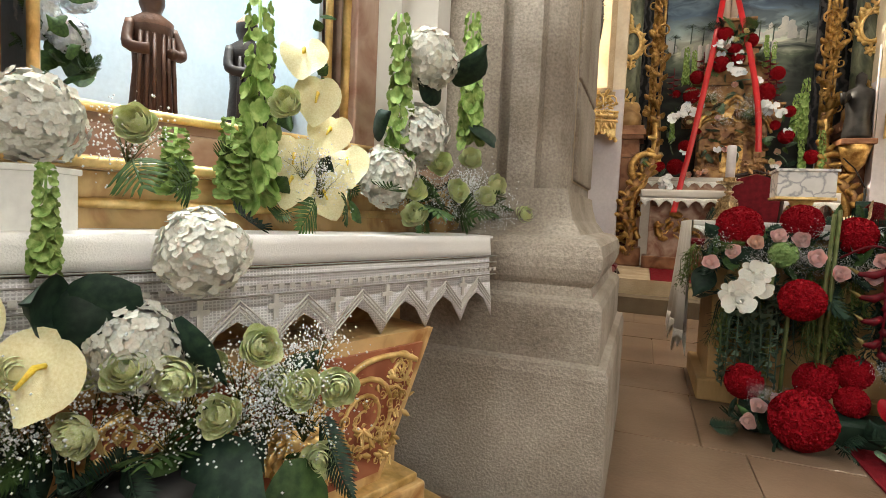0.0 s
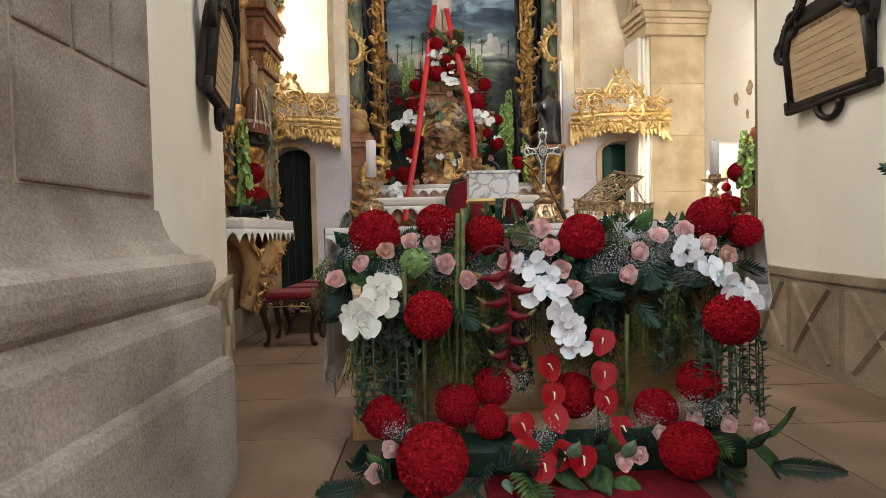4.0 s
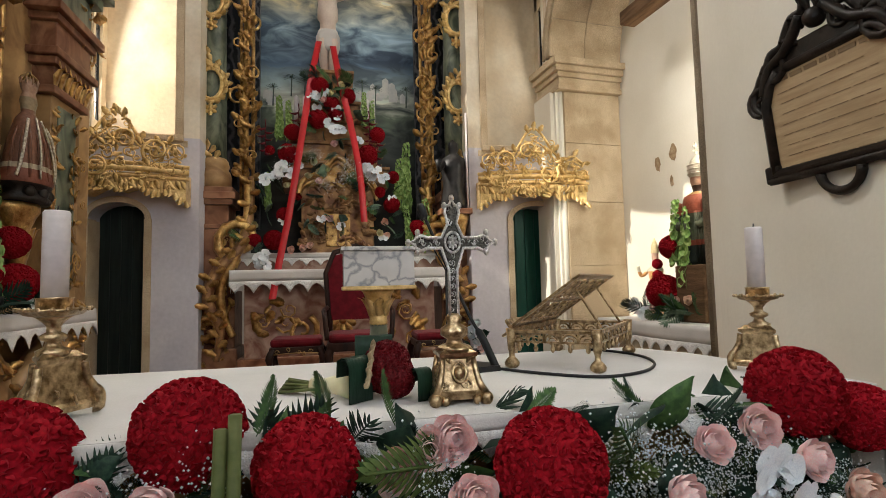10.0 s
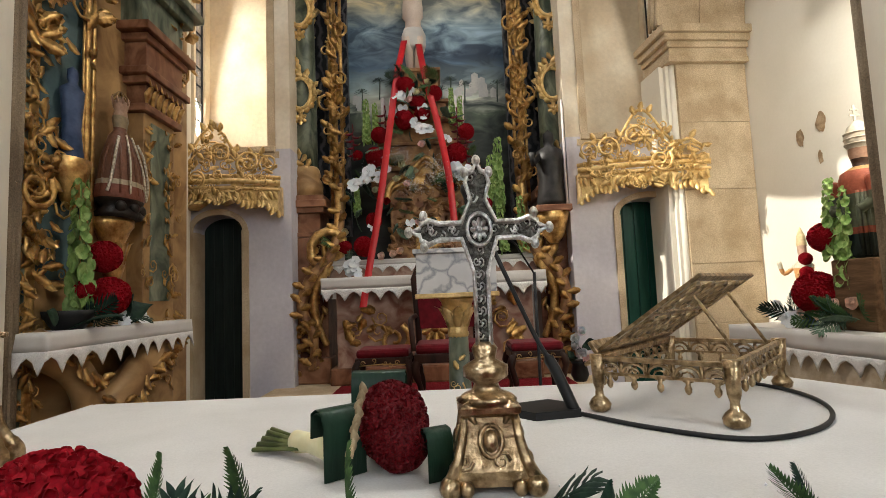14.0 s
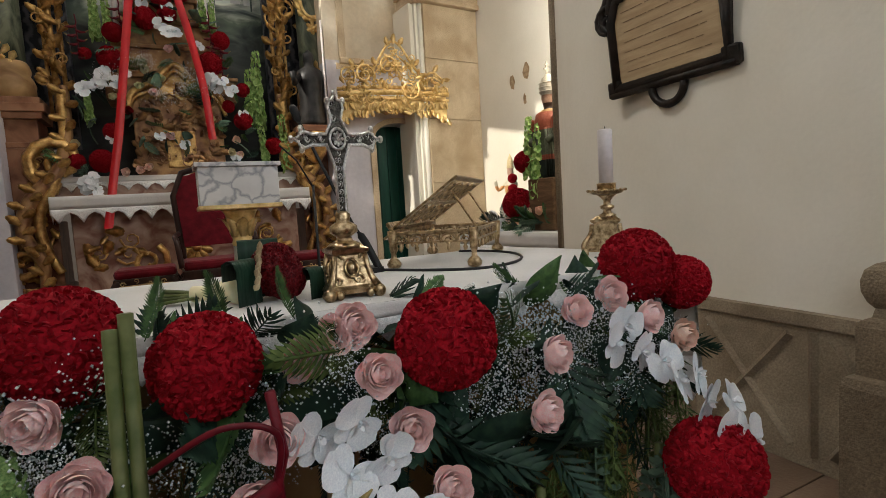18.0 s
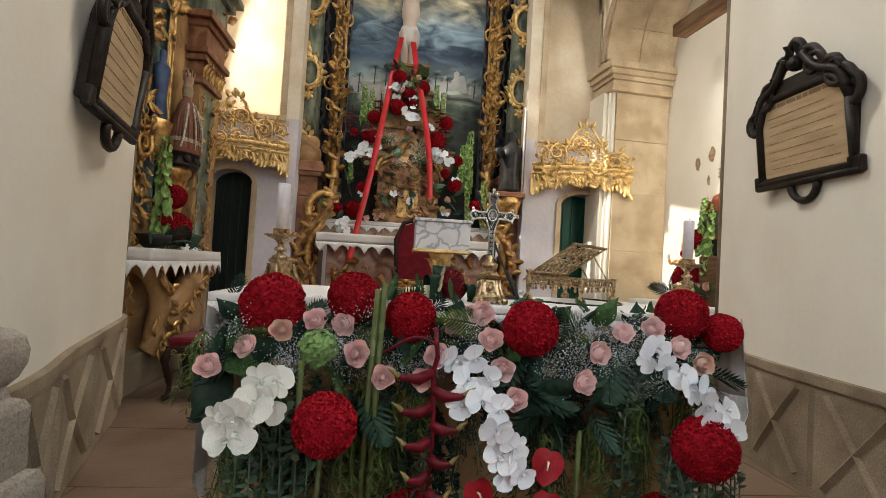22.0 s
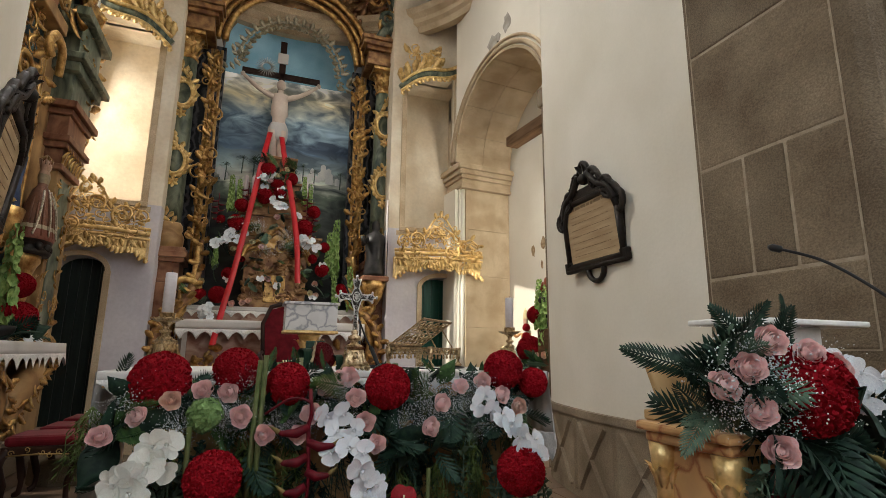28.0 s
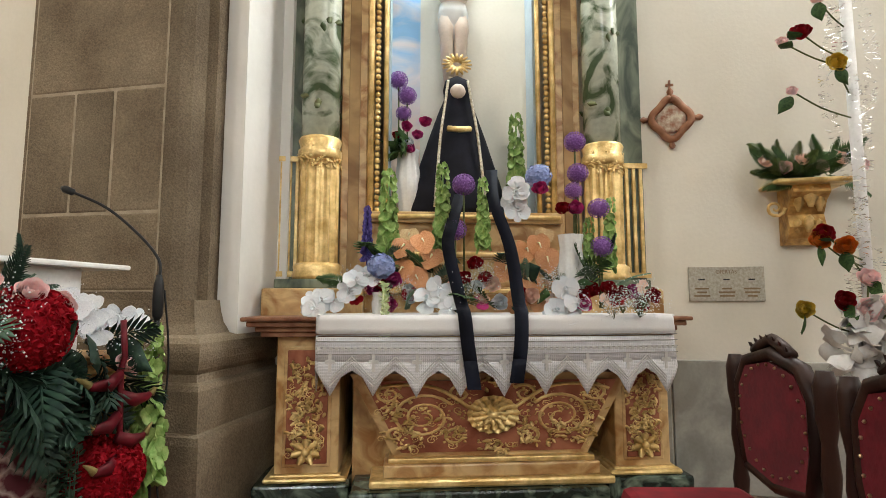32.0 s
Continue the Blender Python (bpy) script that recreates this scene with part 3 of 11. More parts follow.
# the end wall of the chancel: doors below, deep windows above
STAND["at"] = BACK
for side, sx in (("right", 1), ("left", -1)):
    f = (lambda q: q) if sx > 0 else mirror
    edge = 2.66 if sx > 0 else 2.56
    mid = (2.02 + edge) / 2
    w2 = Mesh().box(1.50, 8.0, 0, 2.02, 8.45, 2.90).box(edge, 8.0, 0, 2.9, 8.45, 2.90).box(2.02, 8.0, 2.22, edge, 8.45, 2.90)
    n = 12
    ar = [(mid - (edge - mid) * math.cos(math.pi * i / n), 2.02 + 0.18 * math.sin(math.pi * i / n)) for i in range(n + 1)]
    XZY = Matrix(((1, 0, 0, 0), (0, 0, 1, 0), (0, 1, 0, 0), (0, 0, 0, 1)))
    for (xa, za), (xb, zb) in zip(ar[:-1], ar[1:]):
        w2.prism([(xa, za), (xb, zb), (xb, 2.221), (xa, 2.221)], 8.0, 8.45, XZY)
    setting("wall_end_" + side, f(w2), PLASTER_BLUE, "pale bluish plaster wall beside the chancel door")
    w3 = Mesh().box(1.50, 8.0, 2.90, 1.72, 8.45, 9).box(2.55, 8.0, 2.90, 2.9, 8.05, 9).box(1.72, 8.0, 5.55, 2.55, 8.45, 9)
    w3.box(1.60, 8.85, 2.8, 2.9, 8.95, 5.8).box(1.60, 8.45, 2.8, 1.72, 8.9, 5.8).box(1.7, 8.4, 5.55, 2.9, 8.9, 5.7).box(1.7, 8.4, 2.75, 2.9, 8.9, 2.9)
    w3.box(2.75, 8.05, 2.9, 2.85, 8.25, 5.55).box(2.75, 8.72, 2.9, 2.85, 8.9, 5.55).box(2.75, 8.2, 2.9, 2.85, 8.8, 3.25).box(2.75, 8.2, 5.1, 2.85, 8.8, 5.55)
    setting("wall_window_" + side, f(w3), PLASTER_WARM, "warm cream plaster of the deep window recess")
    frame_sh = Mesh().box(1.96, 7.975, 0, 2.03, 8.30, 2.02).box(edge - 0.01, 7.975, 0, edge + 0.04, 8.30, 2.02)
    for (xa, za), (xb, zb) in zip(ar[:-1], ar[1:]):
        k = lambda x, z: (mid + (x - mid) * 1.2, 2.02 + (z - 2.02) * 1.35)
        frame_sh.prism([(xa, za), (xb, zb), k(xb, zb), k(xa, za)], 7.975, 8.2, XZY)
    setting("trim_door_" + side, f(frame_sh), SANDSTONE, "sandstone door surround")
    sill = Mesh().box(1.66, 7.96, 2.86, 2.56, 8.4, 2.93, c=0.01)
    sill.box(1.66, 7.975, 2.93, 1.74, 8.1, 5.55).box(1.62, 7.99, 2.80, 2.6, 8.02, 2.87)
    setting("trim_window_" + side, f(sill), SANDSTONE, "stone sill and jamb of the window recess")
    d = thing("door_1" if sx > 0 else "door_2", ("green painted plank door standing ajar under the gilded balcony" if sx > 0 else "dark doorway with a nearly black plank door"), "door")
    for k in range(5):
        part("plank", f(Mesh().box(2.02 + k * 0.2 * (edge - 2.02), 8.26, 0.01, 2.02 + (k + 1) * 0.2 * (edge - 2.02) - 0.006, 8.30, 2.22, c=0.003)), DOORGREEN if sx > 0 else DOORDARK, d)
    d["kind"] = "structure"
    wi = thing("window_1" if sx > 0 else "window_2", "narrow leaded window in the deep recess", "window")
    wi["kind"] = "structure"
    for k in range(3):
        part("bar", f(Mesh().box(2.78, 8.25 + k * 0.225, 3.25, 2.80, 8.27 + k * 0.225, 5.1)), BLACK, wi)
    for k in range(9):
        part("bar", f(Mesh().box(2.78, 8.25, 3.25 + k * 0.22, 2.795, 8.72, 3.262 + k * 0.22)), BLACK, wi)
    part("pane", f(Mesh().box(2.80, 8.2, 3.2, 2.806, 8.78, 5.15)), GLASS, wi).visible_shadow = False

# the ring cornice, the upper wall and the dome of the chancel
ring = [(2.62 * math.cos(t), 6.25 + 2.55 * math.sin(t)) for t in [math.pi * i / 40 for i in range(41)]]
setting("cornice_chancel", Mesh().sweep(list(reversed(ring)), [(-0.12, 6.2), (0.0, 6.2), (0.02, 6.3), (0.07, 6.34), (0.07, 6.42), (0.14, 6.48), (0.16, 6.58), (0.10, 6.62), (-0.12, 6.62), (-0.12, 6.2)]), SANDSTONE, "curved sandstone cornice round the chancel")
dome = Mesh()
for j in range(8):
    t0, t1 = j / 8 * math.pi / 2, (j + 1) / 8 * math.pi / 2
    for i in range(48):
        q = []
        for t, k in ((t0, i), (t0, i + 1), (t1, i + 1), (t1, i)):
            u = 2 * math.pi * k / 48
            q.append((2.9 * math.cos(u) * math.cos(t), 6.25 + 2.9 * math.sin(u) * math.cos(t), 6.6 + 2.9 * math.sin(t)))
        dome.add(q, [(0, 1, 2, 3)], smooth=True)
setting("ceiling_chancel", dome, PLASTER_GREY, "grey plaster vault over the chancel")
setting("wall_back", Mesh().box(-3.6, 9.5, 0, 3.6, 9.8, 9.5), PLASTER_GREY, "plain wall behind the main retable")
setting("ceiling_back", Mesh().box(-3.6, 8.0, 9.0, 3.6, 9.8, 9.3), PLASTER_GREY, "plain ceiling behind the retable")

# platform before the main retable
def rounded(x0, y0, x1, y1, r):
    p = []
    for cx, cy, a0 in ((x1 - r, y1 - 0.01, 0), (x0 + r, y1 - 0.01, 90), (x0 + r, y0 + r, 180), (x1 - r, y0 + r, 270)):
        rr = r if a0 >= 180 else 0.01
        for k in range(7):
            t = radians(a0 + 15 * k)
            p.append((cx + rr * math.cos(t) + ((r - rr) * (1 if a0 == 0 else -1) if a0 < 180 else 0), cy + rr * math.sin(t)))
    return p


setting("platform_step", Mesh().prism(rounded(-1.95, 5.9, 1.95, 8.6, 0.3), -0.01, 0.17), GRANITE, "low granite step before the main altar")
setting("platform", Mesh().prism(rounded(-1.7, 6.2, 1.7, 8.6, 0.3), 0.16, 0.34), SANDSTONE, "stone platform of the main altar")

# ---- carving ----
def spiral(r0, turns, n, flip=1, start=0.0):
    """A scroll in the x, z plane that starts at the origin and winds in."""
    pts = []
    for i in range(n + 1):
        k = i / n
        t = start + flip * turns * 2 * math.pi * k
        r = r0 * (1 - 0.86 * k)
        pts.append((r * math.cos(t), 0.0, r * math.sin(t)))
    o = pts[0]
    return [(x - o[0], y - o[1], z - o[2]) for x, y, z in pts]


def scroll(sh, m, r, turns=1.4, thick=0.2, flip=1, start=0.0, n=16, seg=6):
    pts = spiral(r, turns, n, flip, start)
    return sh.tube(pts, [r * thick * (1 - 0.55 * i / n) for i in range(n + 1)], seg, m)


def acanthus(sh, m, size, curl=1.0, n=7):
    """A curled leaf that grows along +z in the x, z plane and bends out to -y."""
    v, f = [], []
    for i in range(n + 1):
        k = i / n
        w = size * 0.30 * math.sin(math.pi * (0.12 + 0.86 * k)) * (1.0 - 0.22 * (i % 2))
        z, y = size * math.sin(k * 1.5) * 0.9, -size * curl * 0.5 * k * k
        v += [(-w, y - size * 0.02, z), (0, y - size * 0.13 * math.sin(math.pi * k), z + size * 0.03), (w, y - size * 0.02, z)]
        v += [(0, y + size * 0.05, z)]
    for i in range(n):
        a, b = 4 * i, 4 * i + 4
        f += [(a, a + 1, b + 1, b), (a + 1, a + 2, b + 2, b + 1), (a + 2, a + 3, b + 3, b + 2), (a + 3, a, b, b + 3)]
    f += [(0, 3, 2, 1), (4 * n, 4 * n + 1, 4 * n + 2, 4 * n + 3)]
    return sh.add(v, f, m, True)


def turned(x, y, z, deg, s=1.0, sy=None):
    """A pose in the x, z plane: leans by deg to the right; for carving that faces -y."""
    return Matrix.Translation((x, y, z)) @ Matrix.Rotation(radians(deg), 4, "Y") @ Matrix.Diagonal((s, sy or s, s, 1))


def foliage(sh, x0, x1, z0, z1, y, size, count, seed, curl=1.0):
    """Dense carved leafwork filling a rectangle that faces -y."""
    rnd = random.Random(seed)
    for k in range(count):
        x, z = rnd.uniform(x0, x1), rnd.uniform(z0, z1)
        s = size * rnd.uniform(0.6, 1.25)
        if k % 5 == 0:
            scroll(sh, turned(x, y - 0.01, z, rnd.uniform(0, 360)), s * 0.6, 1.4, 0.13, rnd.choice((-1, 1)), n=10, seg=5)
        else:
            acanthus(sh, turned(x, y, z, rnd.uniform(-180, 180)), s, curl * rnd.uniform(0.6, 1.2), 5)
    return sh


def rosette(sh, m, r, petals=8):
    for k in range(petals):
        acanthus(sh, m @ Matrix.Rotation(2 * math.pi * k / petals, 4, "Y"), r, 0.5, 5)
    return sh.ball((0, -r * 0.15, 0), r * 0.28, 8, m)


# ---- main retable ----
retable = thing("main_retable", "baroque main retable of gilded carving and painted marble columns", "retable")
for sx in (-1, 1):
    f = (lambda q: q) if sx > 0 else mirror
    ped = Mesh().box(1.18, 8.25, 0.34, 1.68, 8.75, 1.25, c=0.01).box(1.22, 8.22, 1.25, 1.66, 8.7, 1.95, c=0.02).box(1.14, 8.16, 0.34, 1.72, 8.7, 0.62, c=0.02)
    part("pedestal", f(ped), MARBLE_RED, retable, "painted marble pedestal with gilded scrolls")
    ca = Mesh()
    foliage(ca, 1.2, 1.66, 0.40, 1.2, 8.18, 0.11, 70, 3)
    foliage(ca, 1.14, 1.34, 1.2, 1.9, 8.16, 0.10, 40, 4)
    scroll(ca, turned(1.12, 8.16, 1.55, 90), 0.26, 1.5, 0.24, 1)
    scroll(ca, turned(1.6, 8.14, 1.0, -40), 0.18, 1.4, 0.24, -1)
    ca.tube(bez([(1.04, 8.28, 2.5, ), (1.05, 8.2, 2.0), (1.16, 8.12, 1.6), (1.30, 8.12, 1.3), (1.28, 8.14, 1.0), (1.18, 8.16, 0.75)], 8), [0.05] * 34 + [0.04] * 7, 8)
    part("pedestal_carving", f(ca), GOLD, retable, "gilded scrolls and leaves")
    big = bez([(1.02, 8.30, 2.55), (1.02, 8.22, 2.1), (1.10, 8.14, 1.75), (1.34, 8.08, 1.45), (1.42, 8.06, 1.15), (1.30, 8.08, 0.85), (1.34, 8.10, 0.5)], 8)
    part("scroll_bracket", f(Mesh().tube(big, [0.035 + 0.03 * math.sin(math.pi * i / (len(big) - 1)) for i in range(len(big))], 8)), GOLD_RED, retable, "aged gilded scroll bracket")
    bl = Mesh()
    for i in range(2, len(big) - 2, 2):
        acanthus(bl, turned(big[i].x, big[i].y - 0.06, big[i].z, 60 * (1 if i % 4 else -1) + random.uniform(-25, 25)), 0.14, 0.9, 5)
    pieces("bracket_leaf", f(bl), GOLD, retable)
    ent = Mesh()
    for z0, z1, o in ((1.95, 2.0, 0.0), (2.0, 2.22, -0.03), (2.22, 2.28, 0.02), (2.28, 2.36, 0.05), (2.36, 2.42, 0.02)):
        ent.box(1.22 - o, 8.22 - o, z0, 1.66 + o, 8.75, z1, c=0.006)
    part("column_plinth", f(ent), MARBLE_RED, retable, "red marbled plinth with mouldings")
    part("column_base", f(Mesh().lathe([(0.20, 2.42), (0.20, 2.52), (0.205, 2.56), (0.19, 2.61), (0.165, 2.65), (0.18, 2.69), (0.165, 2.75), (0.145, 2.78)], 24, pose(1.45, 8.42, 0))), MARBLE_BROWN, retable)
    part("column", f(Mesh().lathe([(0.145, 2.76), (0.145, 3.4), (0.135, 4.4), (0.122, 5.2)], 24, pose(1.45, 8.42, 0))), MARBLE_GREEN, retable, "green marbled column")
    ga = Mesh()
    for k in range(70):
        t = k / 69
        a = 2 * math.pi * 2.2 * t - 1.9
        z = 2.75 + 2.35 * t
        p = pose(1.45, 8.42, z, 0, 0, math.degrees(a) + 90) @ Matrix.Translation((0, -0.145, 0))
        if k % 7 == 0:
            ga.ball((0, 0, 0), 0.025, 6, p)
        acanthus(ga, p @ Matrix.Rotation(radians(random.uniform(-70, 70)), 4, "Y"), 0.12, 0.7, 4)
    for zc in (3.62, 4.62):
        for k in range(14):
            a = 2 * math.pi * k / 14
            acanthus(ga, turned(1.45 + 0.14 * math.sin(a), 8.27, zc + 0.2 * math.cos(a), math.degrees(a) + 90), 0.13, 0.8, 4)
        ga.tube([(1.45 + 0.12 * math.sin(a), 8.26, zc + 0.18 * math.cos(a)) for a in [2 * math.pi * i / 20 for i in range(21)]], 0.022, 6)
        rosette(ga, turned(1.45, 8.26, zc - 0.3, 0), 0.09, 6)
    pieces("column_leaf", f(ga), GOLD_BRIGHT, retable)
    cp = Mesh().lathe([(0.125, 5.2), (0.14, 5.22), (0.125, 5.25), (0.14, 5.4), (0.19, 5.56)], 16, pose(1.45, 8.42, 0)).box(1.24, 8.22, 5.56, 1.66, 8.64, 5.62, c=0.01)
    for ring_z, s, n in ((5.26, 0.15, 10), (5.36, 0.17, 10)):
        for k in range(n):
            acanthus(cp, pose(1.45, 8.42, ring_z, 0, 0, 360 * k / n + ring_z * 77) @ Matrix.Translation((0, -0.12, 0)), s, 1.1, 4)
    for a in (-45, 45, 135, 225):
        scroll(cp, pose(1.45, 8.42, 5.52, 0, 0, a) @ Matrix.Translation((0.1, -0.12, 0)), 0.07, 1.2, 0.3)
    pieces("capital_leaf", f(cp), GOLD, retable)
    part("side_panel", f(Mesh().box(0.98, 8.72, 2.0, 1.72, 8.82, 5.7)), MARBLE_DARK, retable, "dark marbled panel behind the column")
    fr = Mesh()
    for x, r in ((1.10, 0.03), (1.02, 0.022), (1.155, 0.018)):
        fr.tube([(x, 8.48, z) for z in (2.3, 3.0, 4.0, 5.5)], r, 8)
    for zc, r, fl in ((5.05, 0.13, 1), (4.35, 0.17, -1), (3.7, 0.20, 1), (3.35, 0.14, -1), (2.75, 0.13, 1)):
        scroll(fr, turned(1.02, 8.40, zc, 90), r * 0.62, 1.5, 0.16, fl)
        scroll(fr, turned(1.18, 8.40, zc - 0.05, -90), r * 0.55, 1.4, 0.16, -fl)
        for k in range(22):
            acanthus(fr, turned(1.08 + random.uniform(-0.07, 0.07), 8.42, zc - 0.25 + 0.025 * k, random.uniform(-70, 70)), random.uniform(0.09, 0.16), 1.1, 5)
    part("inner_frame", f(fr), GOLD, retable, "gilded scrolled frame beside the painting")
    en = Mesh()
    for z0, z1, o in ((5.62, 5.70, 0.0), (5.70, 5.86, -0.02), (5.86, 5.92, 0.03), (5.92, 6.0, 0.08), (6.0, 6.06, 0.11)):
        en.box(1.12 - o, 8.20 - o, z0, 1.72 + o, 8.8, z1, c=0.008)
    part("entablature", f(en), GOLD_RED, retable, "moulded entablature over the column")
    vo = Mesh()
    vo.tube(bez([(1.30, 8.35, 6.08), (1.42, 8.2, 6.25), (1.62, 8.18, 6.5), (1.50, 8.2, 6.85), (1.36, 8.25, 7.1), (1.5, 8.25, 7.35), (1.66, 8.25, 7.25)], 8), 0.10, 8)
    scroll(vo, turned(1.58, 8.14, 6.35, 30), 0.17, 1.5, 0.26, -1)
    part("volute", f(vo), MARBLE_GREEN, retable, "green marbled volute over the entablature")
    vl = Mesh()
    foliage(vl, 1.25, 1.75, 6.15, 7.6, 8.16, 0.24, 26, 11)
    pieces("volute_leaf", f(vl), GOLD, retable)

arch_n = 28
AR = [(-1.0 * math.cos(math.pi * i / arch_n), 5.70 + 0.98 * math.sin(math.pi * i / arch_n)) for i in range(arch_n + 1)]
fr = Mesh()
for k, r, y in ((1.0, 0.05, 8.5), (1.09, 0.035, 8.44), (1.20, 0.05, 8.42)):
    fr.tube([(x * k, y, 5.70 + (z - 5.70) * k) for x, z in AR], r, 8)
part("arch_frame", fr, GOLD, retable, "gilded moulded arch over the crucifix")
top = lambda x, z: (x * 1.78, max(8.75 - 0.55 * abs(x * 1.78) - 0.25 * math.cos(x * 8.9), z + 0.1))
pm = Mesh().prism([(x * 1.02, 5.70 + (z - 5.70) * 1.02) for x, z in AR] + [top(x, z) for x, z in reversed(AR)], 8.52, 8.8, Matrix(((1, 0, 0, 0), (0, 0, 1, 0), (0, 1, 0, 0), (0, 0, 0, 1))))
part("pediment", pm, GOLD_RED, retable, "carved and painted pediment")
pc = Mesh()
for i in range(0, arch_n + 1):
    a = math.pi * i / arch_n
    for k, s in ((1.12, 0.20), (1.32, 0.26), (1.55, 0.30)):
        x, z = -k * math.cos(a), 5.70 + k * math.sin(a) * 1.05
        if z > 6.05:
            acanthus(pc, turned(x, 8.46, z, math.degrees(a) - 90 + random.uniform(-50, 50)), s * random.uniform(0.7, 1.2), 1.0, 5)
for sx in (-1, 1):
    for x, z, r, st in ((0.35, 7.4, 0.28, 40), (0.75, 7.15, 0.26, 100), (0.55, 7.95, 0.32, 20), (1.05, 7.7, 0.26, 80), (1.0, 6.9, 0.18, 120), (0.2, 8.1, 0.2, 0)):
        scroll(pc, turned(sx * x, 8.42, z, sx * st), r, 1.6, 0.22, sx)
rosette(pc, turned(0, 8.40, 7.12, 0), 0.26, 10)
foliage(pc, -1.2, 1.2, 7.1, 8.3, 8.46, 0.26, 70, 5)
pieces("carved_leaf", pc, GOLD_RED, retable)
pg = Mesh()
foliage(pg, -0.9, 0.9, 7.0, 8.2, 8.40, 0.15, 34, 8)
pieces("gilded_leaf", pg, GOLD, retable)

# painted canvas behind the crucifix, flat as it is
PAINT = bpy.data.materials.new("painted_canvas")
PAINT.use_nodes = True
n, l = PAINT.node_tree.nodes, PAINT.node_tree.links
p = n["Principled BSDF"]
p.inputs["Roughness"].default_value = 0.55
co, sep, mr = n.new("ShaderNodeTexCoord"), n.new("ShaderNodeSeparateXYZ"), n.new("ShaderNodeMapRange")
l.new(co.outputs["Object"], sep.inputs[0])
mr.inputs["From Min"].default_value, mr.inputs["From Max"].default_value = 2.3, 5.5
l.new(sep.outputs["Z"], mr.inputs["Value"])
band = n.new("ShaderNodeValToRGB")
cr = band.color_ramp
for pos, c in ((0.0, (0.012, 0.016, 0.014)), (0.30, (0.03, 0.04, 0.035)), (0.40, (0.08, 0.11, 0.08)), (0.46, (0.46, 0.48, 0.42)), (0.53, (0.24, 0.32, 0.34)), (0.62, (0.05, 0.09, 0.15)), (0.76, (0.24, 0.35, 0.44)), (0.90, (0.46, 0.42, 0.29))):
    e = cr.elements.new(pos)
    e.color = (*c, 1)
cr.elements.remove(cr.elements[0])
cl = n.new("ShaderNodeTexNoise")
cl.inputs["Scale"].default_value, cl.inputs["Detail"].default_value, cl.inputs["Distortion"].default_value = 2.3, 9.0, 0.9
mp = n.new("ShaderNodeMapping")
mp.inputs["Scale"].default_value = (1.0, 1.0, 2.2)
l.new(co.outputs["Object"], mp.inputs["Vector"])
l.new(mp.outputs["Vector"], cl.inputs["Vector"])
ad = n.new("ShaderNodeMath")
ad.operation = "MULTIPLY_ADD"
ad.inputs[1].default_value, ad.inputs[2].default_value = 0.16, -0.08
l.new(cl.outputs["Fac"], ad.inputs[0])
a2 = n.new("ShaderNodeMath")
l.new(mr.outputs["Result"], a2.inputs[0])
l.new(ad.outputs[0], a2.inputs[1])
l.new(a2.outputs[0], band.inputs["Fac"])
cr2 = n.new("ShaderNodeValToRGB")
cr2.color_ramp.elements[0].position, cr2.color_ramp.elements[1].position = 0.38, 0.66
cr2.color_ramp.elements[0].color, cr2.color_ramp.elements[1].color = (0.30, 0.36, 0.44, 1), (2.2, 2.15, 2.0, 1)
l.new(cl.outputs["Fac"], cr2.inputs["Fac"])
mx = n.new("ShaderNodeMix")
mx.data_type, mx.blend_type = "RGBA", "MULTIPLY"
mx.inputs[0].default_value = 0.85
l.new(band.outputs["Color"], mx.inputs[6])
l.new(cr2.outputs["Color"], mx.inputs[7])
l.new(mx.outputs[2], p.inputs["Base Color"])
canvas = thing("painted_backdrop", "painted canvas of a stormy sky above a distant white town", "painting")
part("canvas", Mesh().box(-1.12, 9.0, 1.6, 1.12, 9.02, 5.45), PAINT, canvas)
TOWN = mat("town_paint", (0.50, 0.52, 0.52), (0.68, 0.68, 0.64), 0.6)
PALM = mat("palm_paint", (0.05, 0.08, 0.07), (0.10, 0.14, 0.12), 0.6)
rnd = random.Random(19)
for k in range(34):
    x = rnd.choice((rnd.uniform(-0.95, -0.35), rnd.uniform(0.25, 1.0)))
    w, h = rnd.uniform(0.04, 0.09), rnd.uniform(0.05, 0.13) * (1.8 if abs(x - 0.66) < 0.10 else 1.0)
    z = 3.72 + 0.10 * math.sin(x * 3) + rnd.uniform(-0.04, 0.06)
    roof = [(x + w / 2, z + h), (x, z + h + w * rnd.uniform(0.2, 0.7)), (x - w / 2, z + h)]
    part("painted_house", Mesh().prism([(x - w / 2, z), (x + w / 2, z)] + roof, 8.9955 + 0.0001 * k, 8.9995, Matrix(((1, 0, 0, 0), (0, 0, 1, 0), (0, 1, 0, 0), (0, 0, 0, 1)))), TOWN, canvas)
for x, z in ((-0.45, 4.0), (0.3, 4.02), (0.9, 3.95), (-0.85, 3.9), (0.18, 3.9), (0.48, 3.95), (-0.62, 4.04)):
    pl = Mesh().tube([(x, 8.994, z - 0.25), (x + 0.01, 8.994, z)], 0.008, 4)
    for k in range(9):
        a = radians(-110 + 27 * k)
        pl.tube([(x, 8.994, z), (x + 0.05 * math.sin(a), 8.994, z + 0.05 * math.cos(a)), (x + 0.10 * math.sin(a), 8.994, z + 0.06 * math.cos(a) - 0.02)], [0.006, 0.006, 0.002], 4, flat=0.4)
    part("painted_palm", pl, PALM, canvas)
BLUE = mat("blue_cloth", (0.22, 0.44, 0.58), (0.32, 0.56, 0.68), 0.8, scale=3, sheen=0.2)
